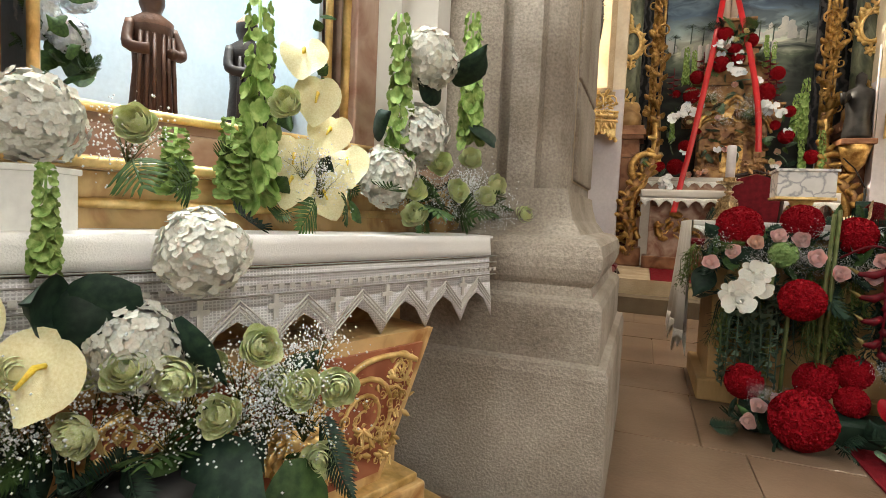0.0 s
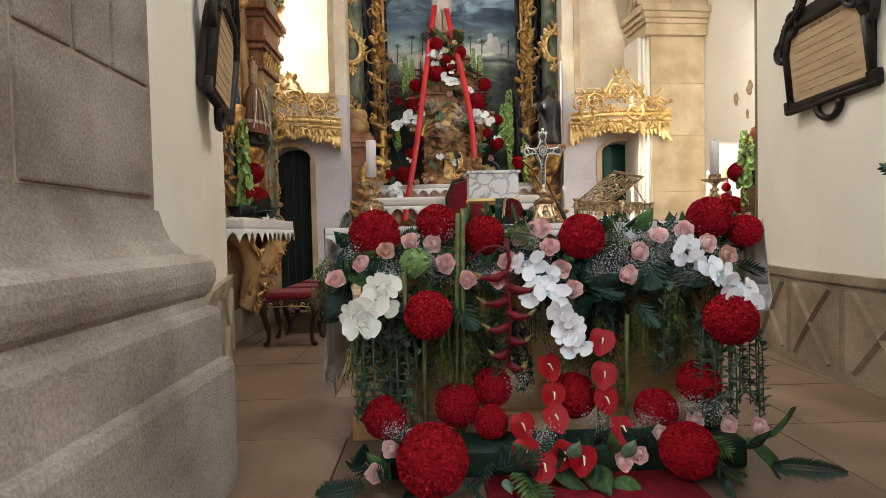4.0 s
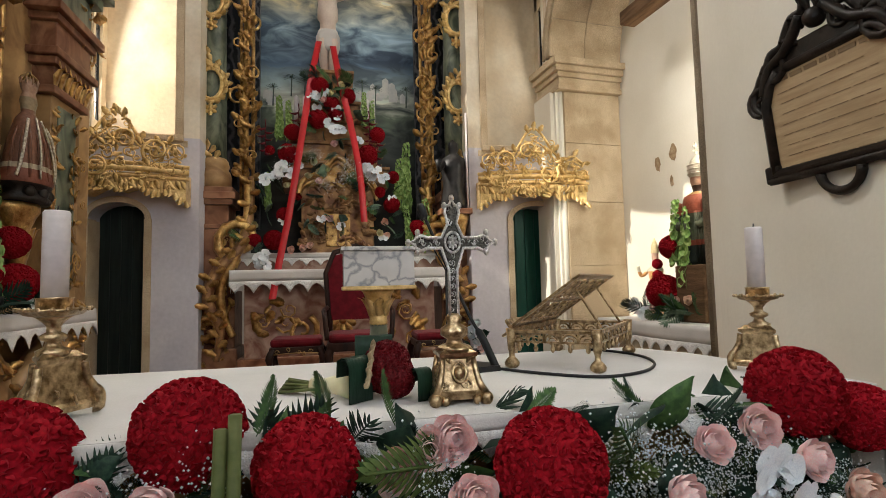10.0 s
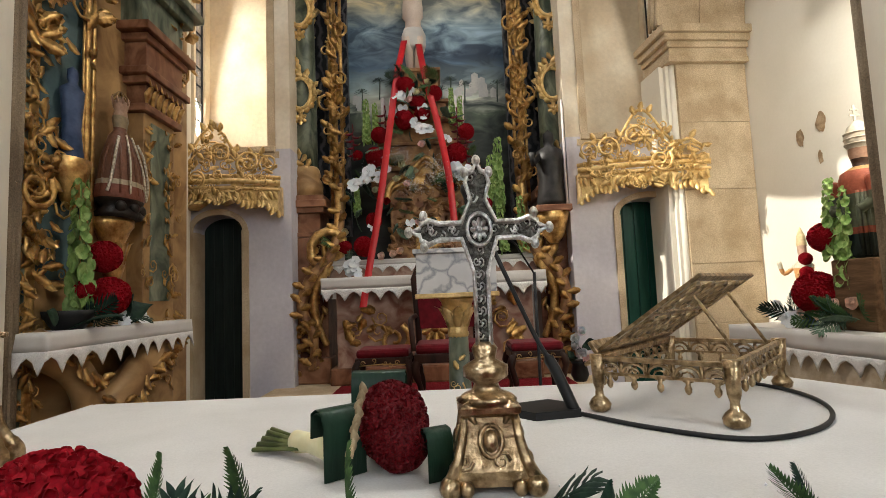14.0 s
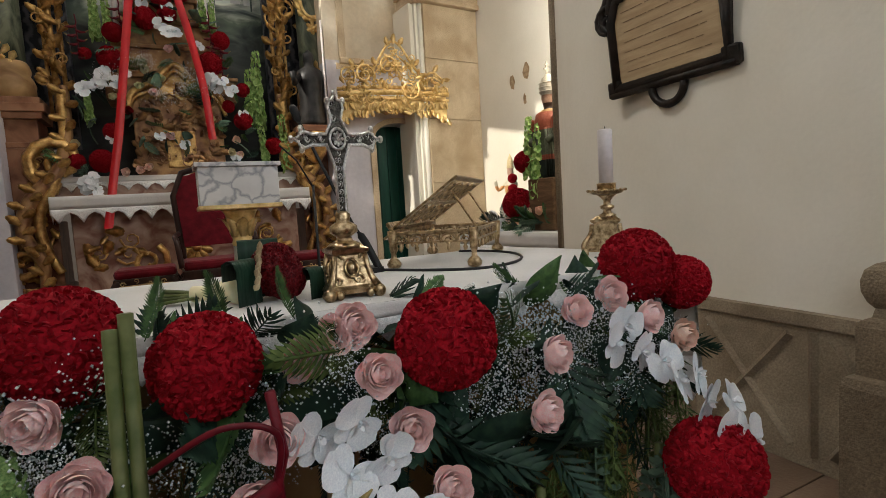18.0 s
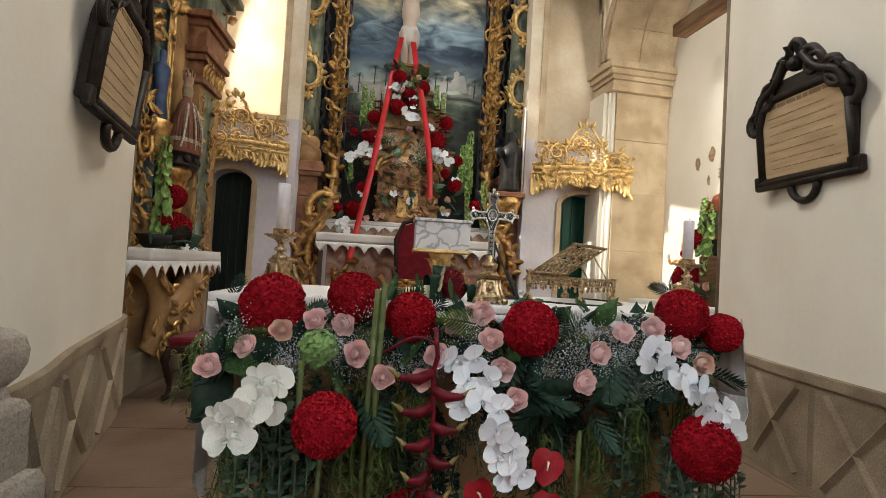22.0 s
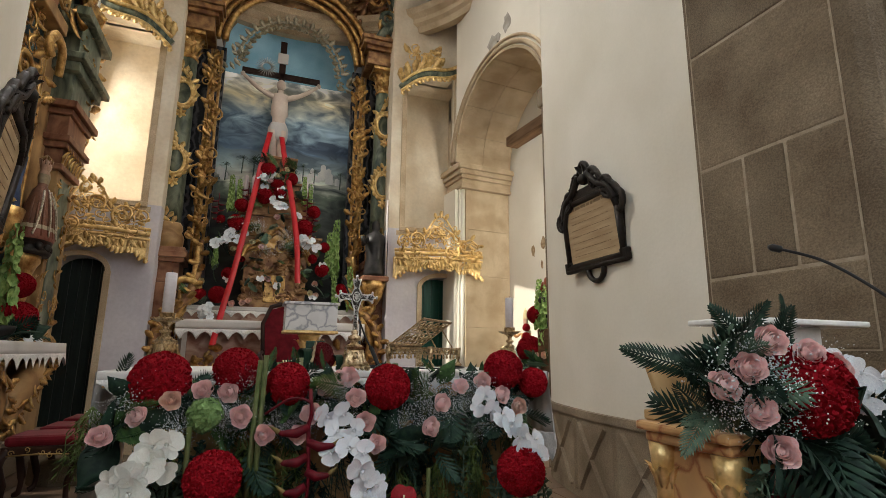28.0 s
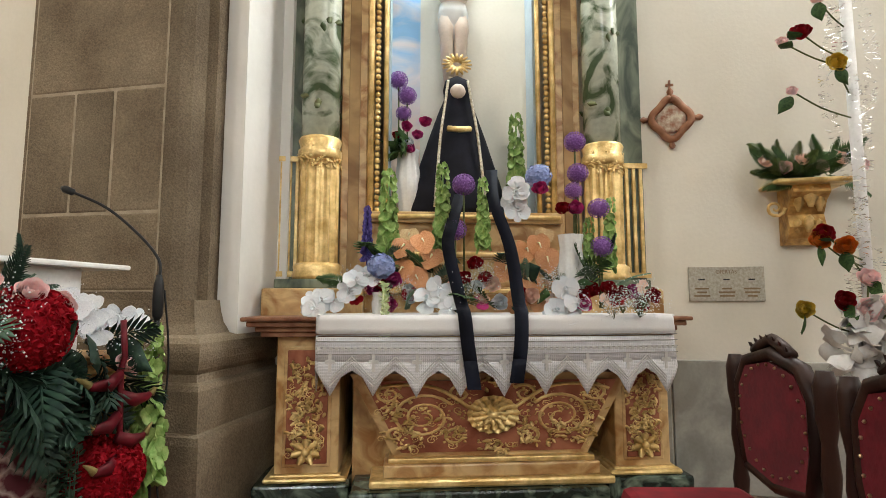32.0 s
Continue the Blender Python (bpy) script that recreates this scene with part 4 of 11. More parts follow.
tagged(part("blue_backcloth", Mesh().box(-1.05, 9.05, 5.3, 1.05, 9.08, 7.1), BLUE), "light blue cloth hung behind the arch", "cloth")
canopy = thing("silver_canopy", "silvered openwork canopy arched over the crucifix", "canopy")
cn = Mesh()
for r in (0.82, 0.74):
    cn.tube([(-r * math.cos(math.pi * i / 20), 8.62, 5.42 + r * 1.08 * math.sin(math.pi * i / 20)) for i in range(1, 20)], 0.025, 6)
part("band", cn, SILVERGILT, canopy)
cn = Mesh()
for i in range(1, 40):
    a = math.pi * i / 40
    acanthus(cn, turned(-0.78 * math.cos(a), 8.6, 5.42 + 0.84 * math.sin(a), math.degrees(a) - 90 + (180 if i % 2 else 0)), 0.14, 0.8, 4)
for sx in (-1, 1):
    foliage(cn, sx * 0.86 - 0.12, sx * 0.86 + 0.12, 5.25, 5.6, 8.6, 0.13, 10, 3 + sx)
pieces("silvered_leaf", cn, SILVERGILT, canopy)

# crucifix: one plain figure on a dark cross
cross = thing("crucifix", "large crucifix with a pale plain carved figure", "crucifix")
part("cross", Mesh().box(-0.19, 8.80, 3.0, -0.09, 8.86, 6.05, c=0.01).box(-0.74, 8.80, 5.40, 0.46, 8.86, 5.49, c=0.01), DARKWOOD, cross)
part("sign", Mesh().box(-0.22, 8.77, 5.64, -0.06, 8.79, 5.82, c=0.004), LINEN, cross, "small white sign board")
ry = Mesh()
for k in range(24):
    a = 2 * math.pi * k / 24
    ry.tube([(-0.38 + 0.06 * math.cos(a), 8.79, 5.55 + 0.06 * math.sin(a)), (-0.38 + 0.17 * math.cos(a), 8.79, 5.55 + 0.17 * math.sin(a))], [0.012, 0.002], 4)
part("rays", ry, SILVER, cross, "silver rays behind the cross")


def figure(sh, cx, y, z_head, z_foot, span, s):
    """A plain hanging figure with raised arms."""
    zs = z_head - 0.20 * s
    sh.ball((cx, y, z_head), 0.085 * s, 10, sz=1.25)
    sh.tube(bez([(cx, y, z_head - 0.1 * s), (cx, y, zs - 0.05 * s), (cx, y - 0.03 * s, zs - 0.3 * s), (cx, y - 0.02 * s, zs - 0.5 * s), (cx, y, zs - 0.62 * s)], 4), [0.05 * s] * 3 + [0.14 * s] * 4 + [0.15 * s] * 4 + [0.115 * s] * 3 + [0.13 * s] * 3, 12, flat=0.7)
    for sx in (-1, 1):
        sh.tube(bez([(cx + sx * 0.10 * s, y, zs - 0.06 * s), (cx + sx * span * 0.28, y, zs + 0.07 * s), (cx + sx * span * 0.48, y + 0.03, zs + 0.30 * s)], 5), [0.055 * s] * 4 + [0.042 * s] * 4 + [0.034 * s] * 3, 8)
        sh.ball((cx + sx * span * 0.5, y + 0.03, zs + 0.33 * s), 0.045 * s, 6)
        sh.tube(bez([(cx + sx * 0.06 * s, y, zs - 0.58 * s), (cx + sx * 0.07 * s, y - 0.08 * s, zs - 0.95 * s), (cx + sx * 0.03 * s, y + 0.02, zs - 1.35 * s), (cx + sx * 0.015 * s, y - 0.05 * s, z_foot)], 5), [0.085 * s] * 4 + [0.065 * s] * 4 + [0.055 * s] * 4 + [0.04 * s] * 4, 8)
    return sh


FLESH = mat("painted_carving", (0.58, 0.46, 0.38), (0.68, 0.58, 0.50), 0.5, scale=4)
fig = tagged(part("carved_figure", figure(Mesh(), -0.14, 8.70, 5.22, 3.85, 1.16, 0.86), FLESH), "pale painted carved figure hanging on the cross", "statue")
tagged(part("loincloth", Mesh().lathe([(0.13, 4.26), (0.15, 4.34), (0.15, 4.48), (0.12, 4.55)], 14, pose(-0.14, 8.69, 0), sy=0.75), LINEN), "white carved loincloth on the figure", "cloth")

# main altar under the retable
malt = thing("main_altar", "painted marble main altar with gilded mouldings", "altar")
part("front", Mesh().box(-1.05, 8.05, 0.34, 1.05, 8.55, 1.40, c=0.01), MARBLE_PINK, malt)
part("plinth", Mesh().box(-1.12, 7.98, 0.34, 1.12, 8.55, 0.52, c=0.02), MARBLE_RED, malt)
part("top", Mesh().box(-1.16, 7.92, 1.40, 1.16, 8.55, 1.46, c=0.01), SANDSTONE, malt)
af = Mesh()
for sx in (-1, 1):
    foliage(af, sx * 0.75 - 0.22, sx * 0.75 + 0.22, 0.62, 1.15, 8.03, 0.17, 14, 20 + sx)
    scroll(af, turned(sx * 0.35, 8.02, 0.95, sx * 60), 0.18, 1.5, 0.2, sx)
rosette(af, turned(0, 8.02, 0.9, 0), 0.17, 10)
pieces("front_leaf", af, GOLD, malt)


def lace_edge(n, depth):
    """One scalloped row of triangles: (u, drop) over the unit length."""
    out = []
    for k in range(n):
        out += [(k / n, 0.25), ((k + 0.25) / n, 0.45), ((k + 0.5) / n, 1.0), ((k + 0.75) / n, 0.45)]
    return [(u, d * depth) for u, d in out] + [(1.0, 0.25 * depth)]


def hung_cloth(path, z, drop, points, depth, thick=0.004, wave=0.0, top_in=None):
    """A cloth hung along a level path with a pointed lace edge; returns the plain band and the lace."""
    p = [Vector(q) for q in path]
    ln = [0.0]
    for a_, b_ in zip(p[:-1], p[1:]):
        ln.append(ln[-1] + (b_ - a_).length)

    def at(u):
        s = u * ln[-1]
        for i in range(len(p) - 1):
            if s <= ln[i + 1] + 1e-9:
                k = (s - ln[i]) / max(1e-9, ln[i + 1] - ln[i])
                d = (p[i + 1] - p[i]).normalized()
                return p[i].lerp(p[i + 1], k), Vector((d.y, -d.x))
        d = (p[-1] - p[-2]).normalized()
        return p[-1], Vector((d.y, -d.x))
    edge = lace_edge(points, depth)
    us = sorted({round(u, 5) for u, _ in edge} | {round(i / 60, 5) for i in range(61)})

    def low(u):
        for (ua, da), (ub, db) in zip(edge[:-1], edge[1:]):
            if ua <= u <= ub + 1e-9:
                return da + (db - da) * (u - ua) / max(1e-9, ub - ua)
        return edge[-1][1]
    band, lace = Mesh(), Mesh()
    for sh, z0, z1 in ((band, lambda u: 0.0, lambda u: drop), (lace, lambda u: drop, lambda u: drop + low(u))):
        rows = []
        for u in us:
            q, o = at(u)
            col = []
            for k in range(4):
                d = z0(u) + (z1(u) - z0(u)) * k / 3
                w = 0.006 + wave * (d / (drop + depth)) * (0.6 + math.sin(u * 40) * 0.5 + math.sin(u * 17 + 1))
                col += [(q.x + o.x * w, q.y + o.y * w, z - d), (q.x + o.x * (w - thick), q.y + o.y * (w - thick), z - d)]
            rows.append(col)
        v = [c for r in rows for c in r]
        f = []
        for i in range(len(rows) - 1):
            a_, b_ = i * 8, (i + 1) * 8
            for k in range(3):
                f += [(a_ + 2 * k, b_ + 2 * k, b_ + 2 * k + 2, a_ + 2 * k + 2), (a_ + 2 * k + 1, a_ + 2 * k + 3, b_ + 2 * k + 3, b_ + 2 * k + 1)]
            f += [(a_ + 6, b_ + 6, b_ + 7, a_ + 7), (a_, a_ + 1, b_ + 1, b_)]
        sh.add(v, f, smooth=True)
    return band, lace


mc = thing("altar_cloth", "white linen cloth with pointed lace edge on main altar", "altar cloth")
part("top", Mesh().box(-1.17, 7.915, 1.462, 1.17, 8.5, 1.468), LINEN, mc)
b_, l_ = hung_cloth([(-1.18, 8.5), (-1.18, 7.91), (1.18, 7.91), (1.18, 8.5)], 1.468, 0.12, 19, 0.13, wave=0.012)
part("hanging", b_, LINEN, mc)
part("lace_edge", l_, LACE, mc, "white pointed crochet lace")
gr = thing("gradine", "low gradine shelf with a lace cloth behind the main altar", "shelf")
part("shelf", Mesh().box(-1.2, 8.22, 1.47, 1.2, 8.7, 1.66, c=0.01), MARBLE_PINK, gr)
b_, l_ = hung_cloth([(-1.21, 8.6), (-1.21, 8.21), (1.21, 8.21), (1.21, 8.6)], 1.668, 0.06, 20, 0.09, wave=0.01)
part("cloth", b_, LINEN, gr)
part("lace_edge", l_, LACE, gr)

# tabernacle and the stepped throne above it
tab = thing("tabernacle", "carved and gilded tabernacle with a curved pediment", "tabernacle")
tb = Mesh().box(-0.46, 8.26, 1.66, 0.38, 8.75, 2.45, c=0.01)
part("body", tb, GOLD_RED, tab)
tp = Mesh()
tpath = bez([(-0.50, 8.22, 2.35), (-0.42, 8.22, 2.52), (-0.22, 8.22, 2.62), (-0.04, 8.22, 2.80), (0.14, 8.22, 2.62), (0.34, 8.22, 2.52), (0.42, 8.22, 2.35)], 6)
for r, k in ((0.035, 0.0), (0.022, 0.07)):
    tp.tube([(q.x, q.y, q.z - k) for q in tpath], r, 6)
tp.prism([(-0.46, 2.44), (0.38, 2.44), (0.28, 2.52), (0.1, 2.6), (-0.04, 2.76), (-0.18, 2.6), (-0.36, 2.52)], 8.28, 8.7, Matrix(((1, 0, 0, 0), (0, 0, 1, 0), (0, 1, 0, 0), (0, 0, 0, 1))))
part("pediment", tp, GOLD, tab)
td = Mesh()
td.box(-0.18, 8.235, 1.74, 0.10, 8.265, 2.12, c=0.008)
part("door", td, GOLD, tab, "gilded tabernacle door with a relief")
tc = Mesh()
tc.box(-0.052, 8.225, 1.82, -0.028, 8.236, 2.06).box(-0.11, 8.225, 1.95, 0.03, 8.236, 1.975)
foliage(tc, -0.44, -0.2, 1.72, 2.4, 8.25, 0.12, 22, 31)
foliage(tc, 0.12, 0.36, 1.72, 2.4, 8.25, 0.12, 22, 32)
foliage(tc, -0.25, 0.17, 2.15, 2.6, 8.25, 0.12, 16, 33)
foliage(tc, -0.44, 0.36, 1.70, 2.5, 8.25, 0.07, 90, 34)
part("carving", tc, GOLD_RED, tab)
thr = thing("throne_steps", "stepped throne of carved marble and gilding above the tabernacle", "stand")
for k, (w, z0, z1) in enumerate(((0.62, 2.45, 2.72), (0.5, 2.72, 3.02), (0.42, 3.02, 3.28), (0.28, 3.28, 3.52), (0.2, 3.52, 3.9))):
    part("step", Mesh().box(-0.06 - w, 8.36, z0, -0.06 + w, 8.8, z1 - 0.04, c=0.01).box(-0.06 - w - 0.03, 8.33, z1 - 0.04, -0.06 + w + 0.03, 8.8, z1, c=0.008), GOLD_RED, thr)

# gilded balconies over the doors and pelmets over the windows
def balcony(sx):
    f = (lambda q: q) if sx > 0 else mirror
    t = thing("gilded_pelmet", "gilded openwork crest above the chancel door", "carved crest", group="gilded crests over the doors")
    body = Mesh()
    xs = [1.58 + 1.22 * i / 16 for i in range(17)]
    low = lambda u: 2.18 + 0.14 * math.sin(math.pi * u) - 0.03 * math.cos(u * 25)
    yb = lambda u: 7.80 - 0.06 * math.sin(math.pi * u) - 0.5 * max(0, u - 0.35) ** 2
    v = []
    for i in range(17):
        u = i / 16
        v += [(xs[i], yb(u), low(u)), (xs[i], yb(u), 2.46), (xs[i], 7.99, 2.46), (xs[i], 7.99, low(u))]
    body.add(v, [(4 * i + k, 4 * i + (k + 1) % 4, 4 * i + 4 + (k + 1) % 4, 4 * i + 4 + k) for i in range(16) for k in range(4)] + [(0, 1, 2, 3), (67, 66, 65, 64)])
    for z, r, o in ((2.47, 0.032, 0.02), (2.40, 0.018, 0.015), (2.53, 0.022, 0.0)):
        body.tube([(1.55 + 1.28 * i / 20, 7.80 - 0.06 * math.sin(math.pi * i / 20) - 0.5 * max(0, i / 20 - 0.35) ** 2 - o, z + 0.03 * math.sin(math.pi * i / 20)) for i in range(21)], r, 6)
    part("body", f(body), GOLD_BRIGHT, t)
    rim = Mesh()
    for i in range(26):
        u = i / 25
        acanthus(rim, turned(1.58 + 1.22 * u, 7.79 - 0.06 * math.sin(math.pi * u) - 0.5 * max(0, u - 0.35) ** 2, low(u) + 0.04, 180 + random.uniform(-20, 20)), 0.10, 0.6, 4)
        acanthus(rim, turned(1.58 + 1.22 * u, 7.78 - 0.06 * math.sin(math.pi * u) - 0.5 * max(0, u - 0.35) ** 2, 2.30, random.uniform(-60, 60)), 0.10, 0.6, 4)
    pieces("fringe_leaf", f(rim), GOLD_BRIGHT, t)
    cr_ = Mesh()
    rnd = random.Random(60 + sx)
    tall = lambda u: 0.09 + 0.46 * math.exp(-((u - 0.52) / 0.19) ** 2) + 0.16 * math.exp(-((u - 0.14) / 0.10) ** 2) + 0.10 * math.exp(-((u - 0.88) / 0.07) ** 2)
    at = lambda u, k: (1.58 + 1.22 * u, 7.77 - 0.05 * math.sin(math.pi * u) - 0.5 * max(0, u - 0.35) ** 2, 2.52 + tall(u) * k)
    for k, r in ((1.0, 0.016), (0.72, 0.010)):
        cr_.tube([at(0.04 + 0.92 * i / 40, k) for i in range(41)], r, 5)
    for q in range(190):
        u = rnd.uniform(0.03, 0.97)
        k = rnd.uniform(-0.5, 1.0)
        x, y, z = at(u, k)
        if q % 2:
            acanthus(cr_, turned(x, y - 0.01, z, rnd.uniform(-120, 120)), rnd.uniform(0.06, 0.10), 0.9, 4)
        else:
            scroll(cr_, turned(x, y - 0.01, z, rnd.uniform(0, 360)), rnd.uniform(0.03, 0.06), 1.3, 0.18, rnd.choice((-1, 1)), n=10, seg=5)
    for u, an in ((0.52, 0), (0.47, -25), (0.57, 25), (0.14, -40), (0.20, 10), (0.88, 30), (0.34, -30), (0.70, 35)):
        x, y, z = at(u, 0.95)
        acanthus(cr_, turned(x, y - 0.01, z, an), 0.11, 0.7, 5)
    for u, rr, fl in ((0.30, 0.13, 1), (0.72, 0.13, -1), (0.12, 0.10, 1), (0.52, 0.12, 1)):
        x, y, z = at(u, 0.35)
        scroll(cr_, turned(x, y - 0.03, z, 40 * fl), rr, 1.6, 0.13, fl)
    rosette(cr_, turned(2.215, 7.66, 2.78, 0), 0.075, 8)
    part("openwork_crest", f(cr_), GOLD_BRIGHT, t, "gilded scrolls and leaves")
    t2 = thing("window_pelmet", "green and gilded carved pelmet over the window recess", "carved crest", group="pelmets over the windows")
    pe = Mesh()
    pp = [(1.60 + 0.95 * i / 16, 7.9 - 0.12 * math.sin(math.pi * i / 16), 5.12 + 0.50 * (i / 16) + 0.06 * math.sin(6 * i / 16)) for i in range(17)]
    pe.tube(pp, 0.06, 8)
    part("green_band", f(pe), MARBLE_GREEN, t2)
    pe = Mesh()
    pe.tube([(x, y - 0.04, z + 0.07) for x, y, z in pp], 0.03, 6)
    pe.tube([(x, y - 0.04, z - 0.07) for x, y, z in pp], 0.025, 6)
    for i, (x, y, z) in enumerate(pp):
        acanthus(pe, turned(x, y - 0.05, z - 0.05, 180 + random.uniform(-30, 30)), 0.12, 0.6, 4)
        if i < 11:
            acanthus(pe, turned(x, y - 0.04, z + 0.10, random.uniform(-50, 50)), 0.2, 0.8, 5)
    foliage(pe, 1.72, 2.2, 5.42, 5.8, 7.8, 0.16, 22, 50 + sx)
    pieces("gilded_leaf", f(pe), GOLD_BRIGHT, t2)


balcony(1)
balcony(-1)

STAND["at"] = HERE

# ---- flowers: each bloom is modelled once and shared ----
def petal_mat(name, c1, c2, rough=0.55, vary=0.10, scale=18.0):
    m = mat(name, c1, c2, rough, scale=scale, vary=vary, bump=0.15, bscale=60, grain=0.06)
    p = m.node_tree.nodes["Principled BSDF"]
    p.inputs["Subsurface Weight"].default_value = 0.35 if max(c1) > 0.5 else 0.0
    p.inputs["Subsurface Radius"].default_value = (1.0, 0.7, 0.6)
    p.inputs["Subsurface Scale"].default_value = 0.012
    return m


RED = petal_mat("red_petal", (0.23, 0.001, 0.006), (0.34, 0.002, 0.011), 0.9, 0.08)
BURGUNDY = petal_mat("burgundy_petal", (0.06, 0.001, 0.003), (0.17, 0.003, 0.007))
PINK = petal_mat("pink_petal", (0.95, 0.58, 0.57), (0.98, 0.80, 0.77), vary=0.04)
IVORY = petal_mat("ivory_petal", (0.66, 0.65, 0.58), (0.76, 0.76, 0.70), 0.6, 0.04)
PEACH = petal_mat("peach_petal", (0.93, 0.58, 0.47), (0.97, 0.78, 0.67))
WHITE = petal_mat("white_petal", (0.64, 0.66, 0.70), (0.78, 0.79, 0.80), 0.5, 0.05)
CREAM = petal_mat("cream_petal", (0.72, 0.66, 0.38), (0.82, 0.78, 0.54), 0.4, 0.05)
LIME = petal_mat("lime_petal", (0.58, 0.66, 0.30), (0.80, 0.82, 0.58), 0.6)
BELLGREEN = petal_mat("bell_green", (0.14, 0.27, 0.06), (0.34, 0.46, 0.16), 0.6, 0.15)
VIOLET = petal_mat("violet_petal", (0.16, 0.06, 0.26), (0.34, 0.16, 0.44))
BLUEPETAL = petal_mat("blue_petal", (0.20, 0.28, 0.55), (0.42, 0.48, 0.74))
INDIGO = petal_mat("indigo_petal", (0.06, 0.05, 0.20), (0.16, 0.12, 0.40))
ORANGE = petal_mat("orange_petal", (0.62, 0.16, 0.02), (0.75, 0.28, 0.05))
YELLOW = petal_mat("yellow_petal", (0.62, 0.42, 0.04), (0.75, 0.58, 0.12))
MAGENTA = petal_mat("magenta_petal", (0.45, 0.02, 0.16), (0.62, 0.08, 0.28))
ANTHRED = mat("anthurium_red", (0.22, 0.002, 0.007), (0.34, 0.004, 0.012), 0.39, scale=12, bump=0.25, bscale=40, vary=0.1)
GREEN = mat("leaf_green", (0.025, 0.060, 0.020), (0.060, 0.120, 0.035), 0.6, scale=9, vary=0.25)
DARKGREEN = mat("dark_leaf_green", (0.008, 0.022, 0.016), (0.022, 0.050, 0.030), 0.55, scale=9, vary=0.25)
GREYGREEN = mat("eucalyptus_green", (0.06, 0.11, 0.075), (0.12, 0.18, 0.12), 0.55, scale=9, vary=0.2)
FERNGREEN = mat("fern_green", (0.045, 0.075, 0.018), (0.10, 0.14, 0.035), 0.6, scale=9, vary=0.25)
STEM = mat("stem_green", (0.06, 0.08, 0.02), (0.12, 0.13, 0.05), 0.5, scale=20, vary=0.2)

LEAFBLOOM = petal_mat("green_bloom", (0.10, 0.20, 0.06), (0.24, 0.36, 0.13), 0.6, 0.12)
LIMETIP = petal_mat("bract_tip", (0.13, 0.10, 0.03), (0.26, 0.20, 0.08))
BRACT = mat("dark_bract", (0.07, 0.002, 0.006), (0.13, 0.004, 0.011), 0.5, scale=14, vary=0.1)
SHOP = {}


def grid_petal(sh, m, w, h, cup, curl, nu=4, nv=4, ruffle=0.0, tip=0.5, rnd=random):
    """A petal from the origin along +z, hollow towards -y, its tip curling to +y."""
    v = []
    for j in range(nv + 1):
        k = j / nv
        ww = w * math.sin(math.pi * (0.10 + (0.9 - 0.4 * (1 - tip)) * k)) if tip < 1 else w * math.sqrt(max(0.02, 1 - (1 - k * 1.0) ** 2)) * (1 - 0.25 * k ** 4)
        for i in range(nu + 1):
            u = 2 * i / nu - 1
            v.append((ww * u, -cup * (1 - u * u) * math.sin(math.pi * min(1, 0.2 + k * 0.7)) + curl * k * k + rnd.uniform(-ruffle, ruffle), h * k * (1 - 0.12 * u * u)))
    n = nu + 1
    return sh.add(v, [(j * n + i, j * n + i + 1, (j + 1) * n + i + 1, (j + 1) * n + i) for j in range(nv) for i in range(nu)], m, True)


def facing(d, roll=0.0):
    """Turns +z to the direction d."""
    return Vector(d).normalized().to_track_quat("Z", "Y").to_matrix().to_4x4() @ Matrix.Rotation(roll, 4, "Z")


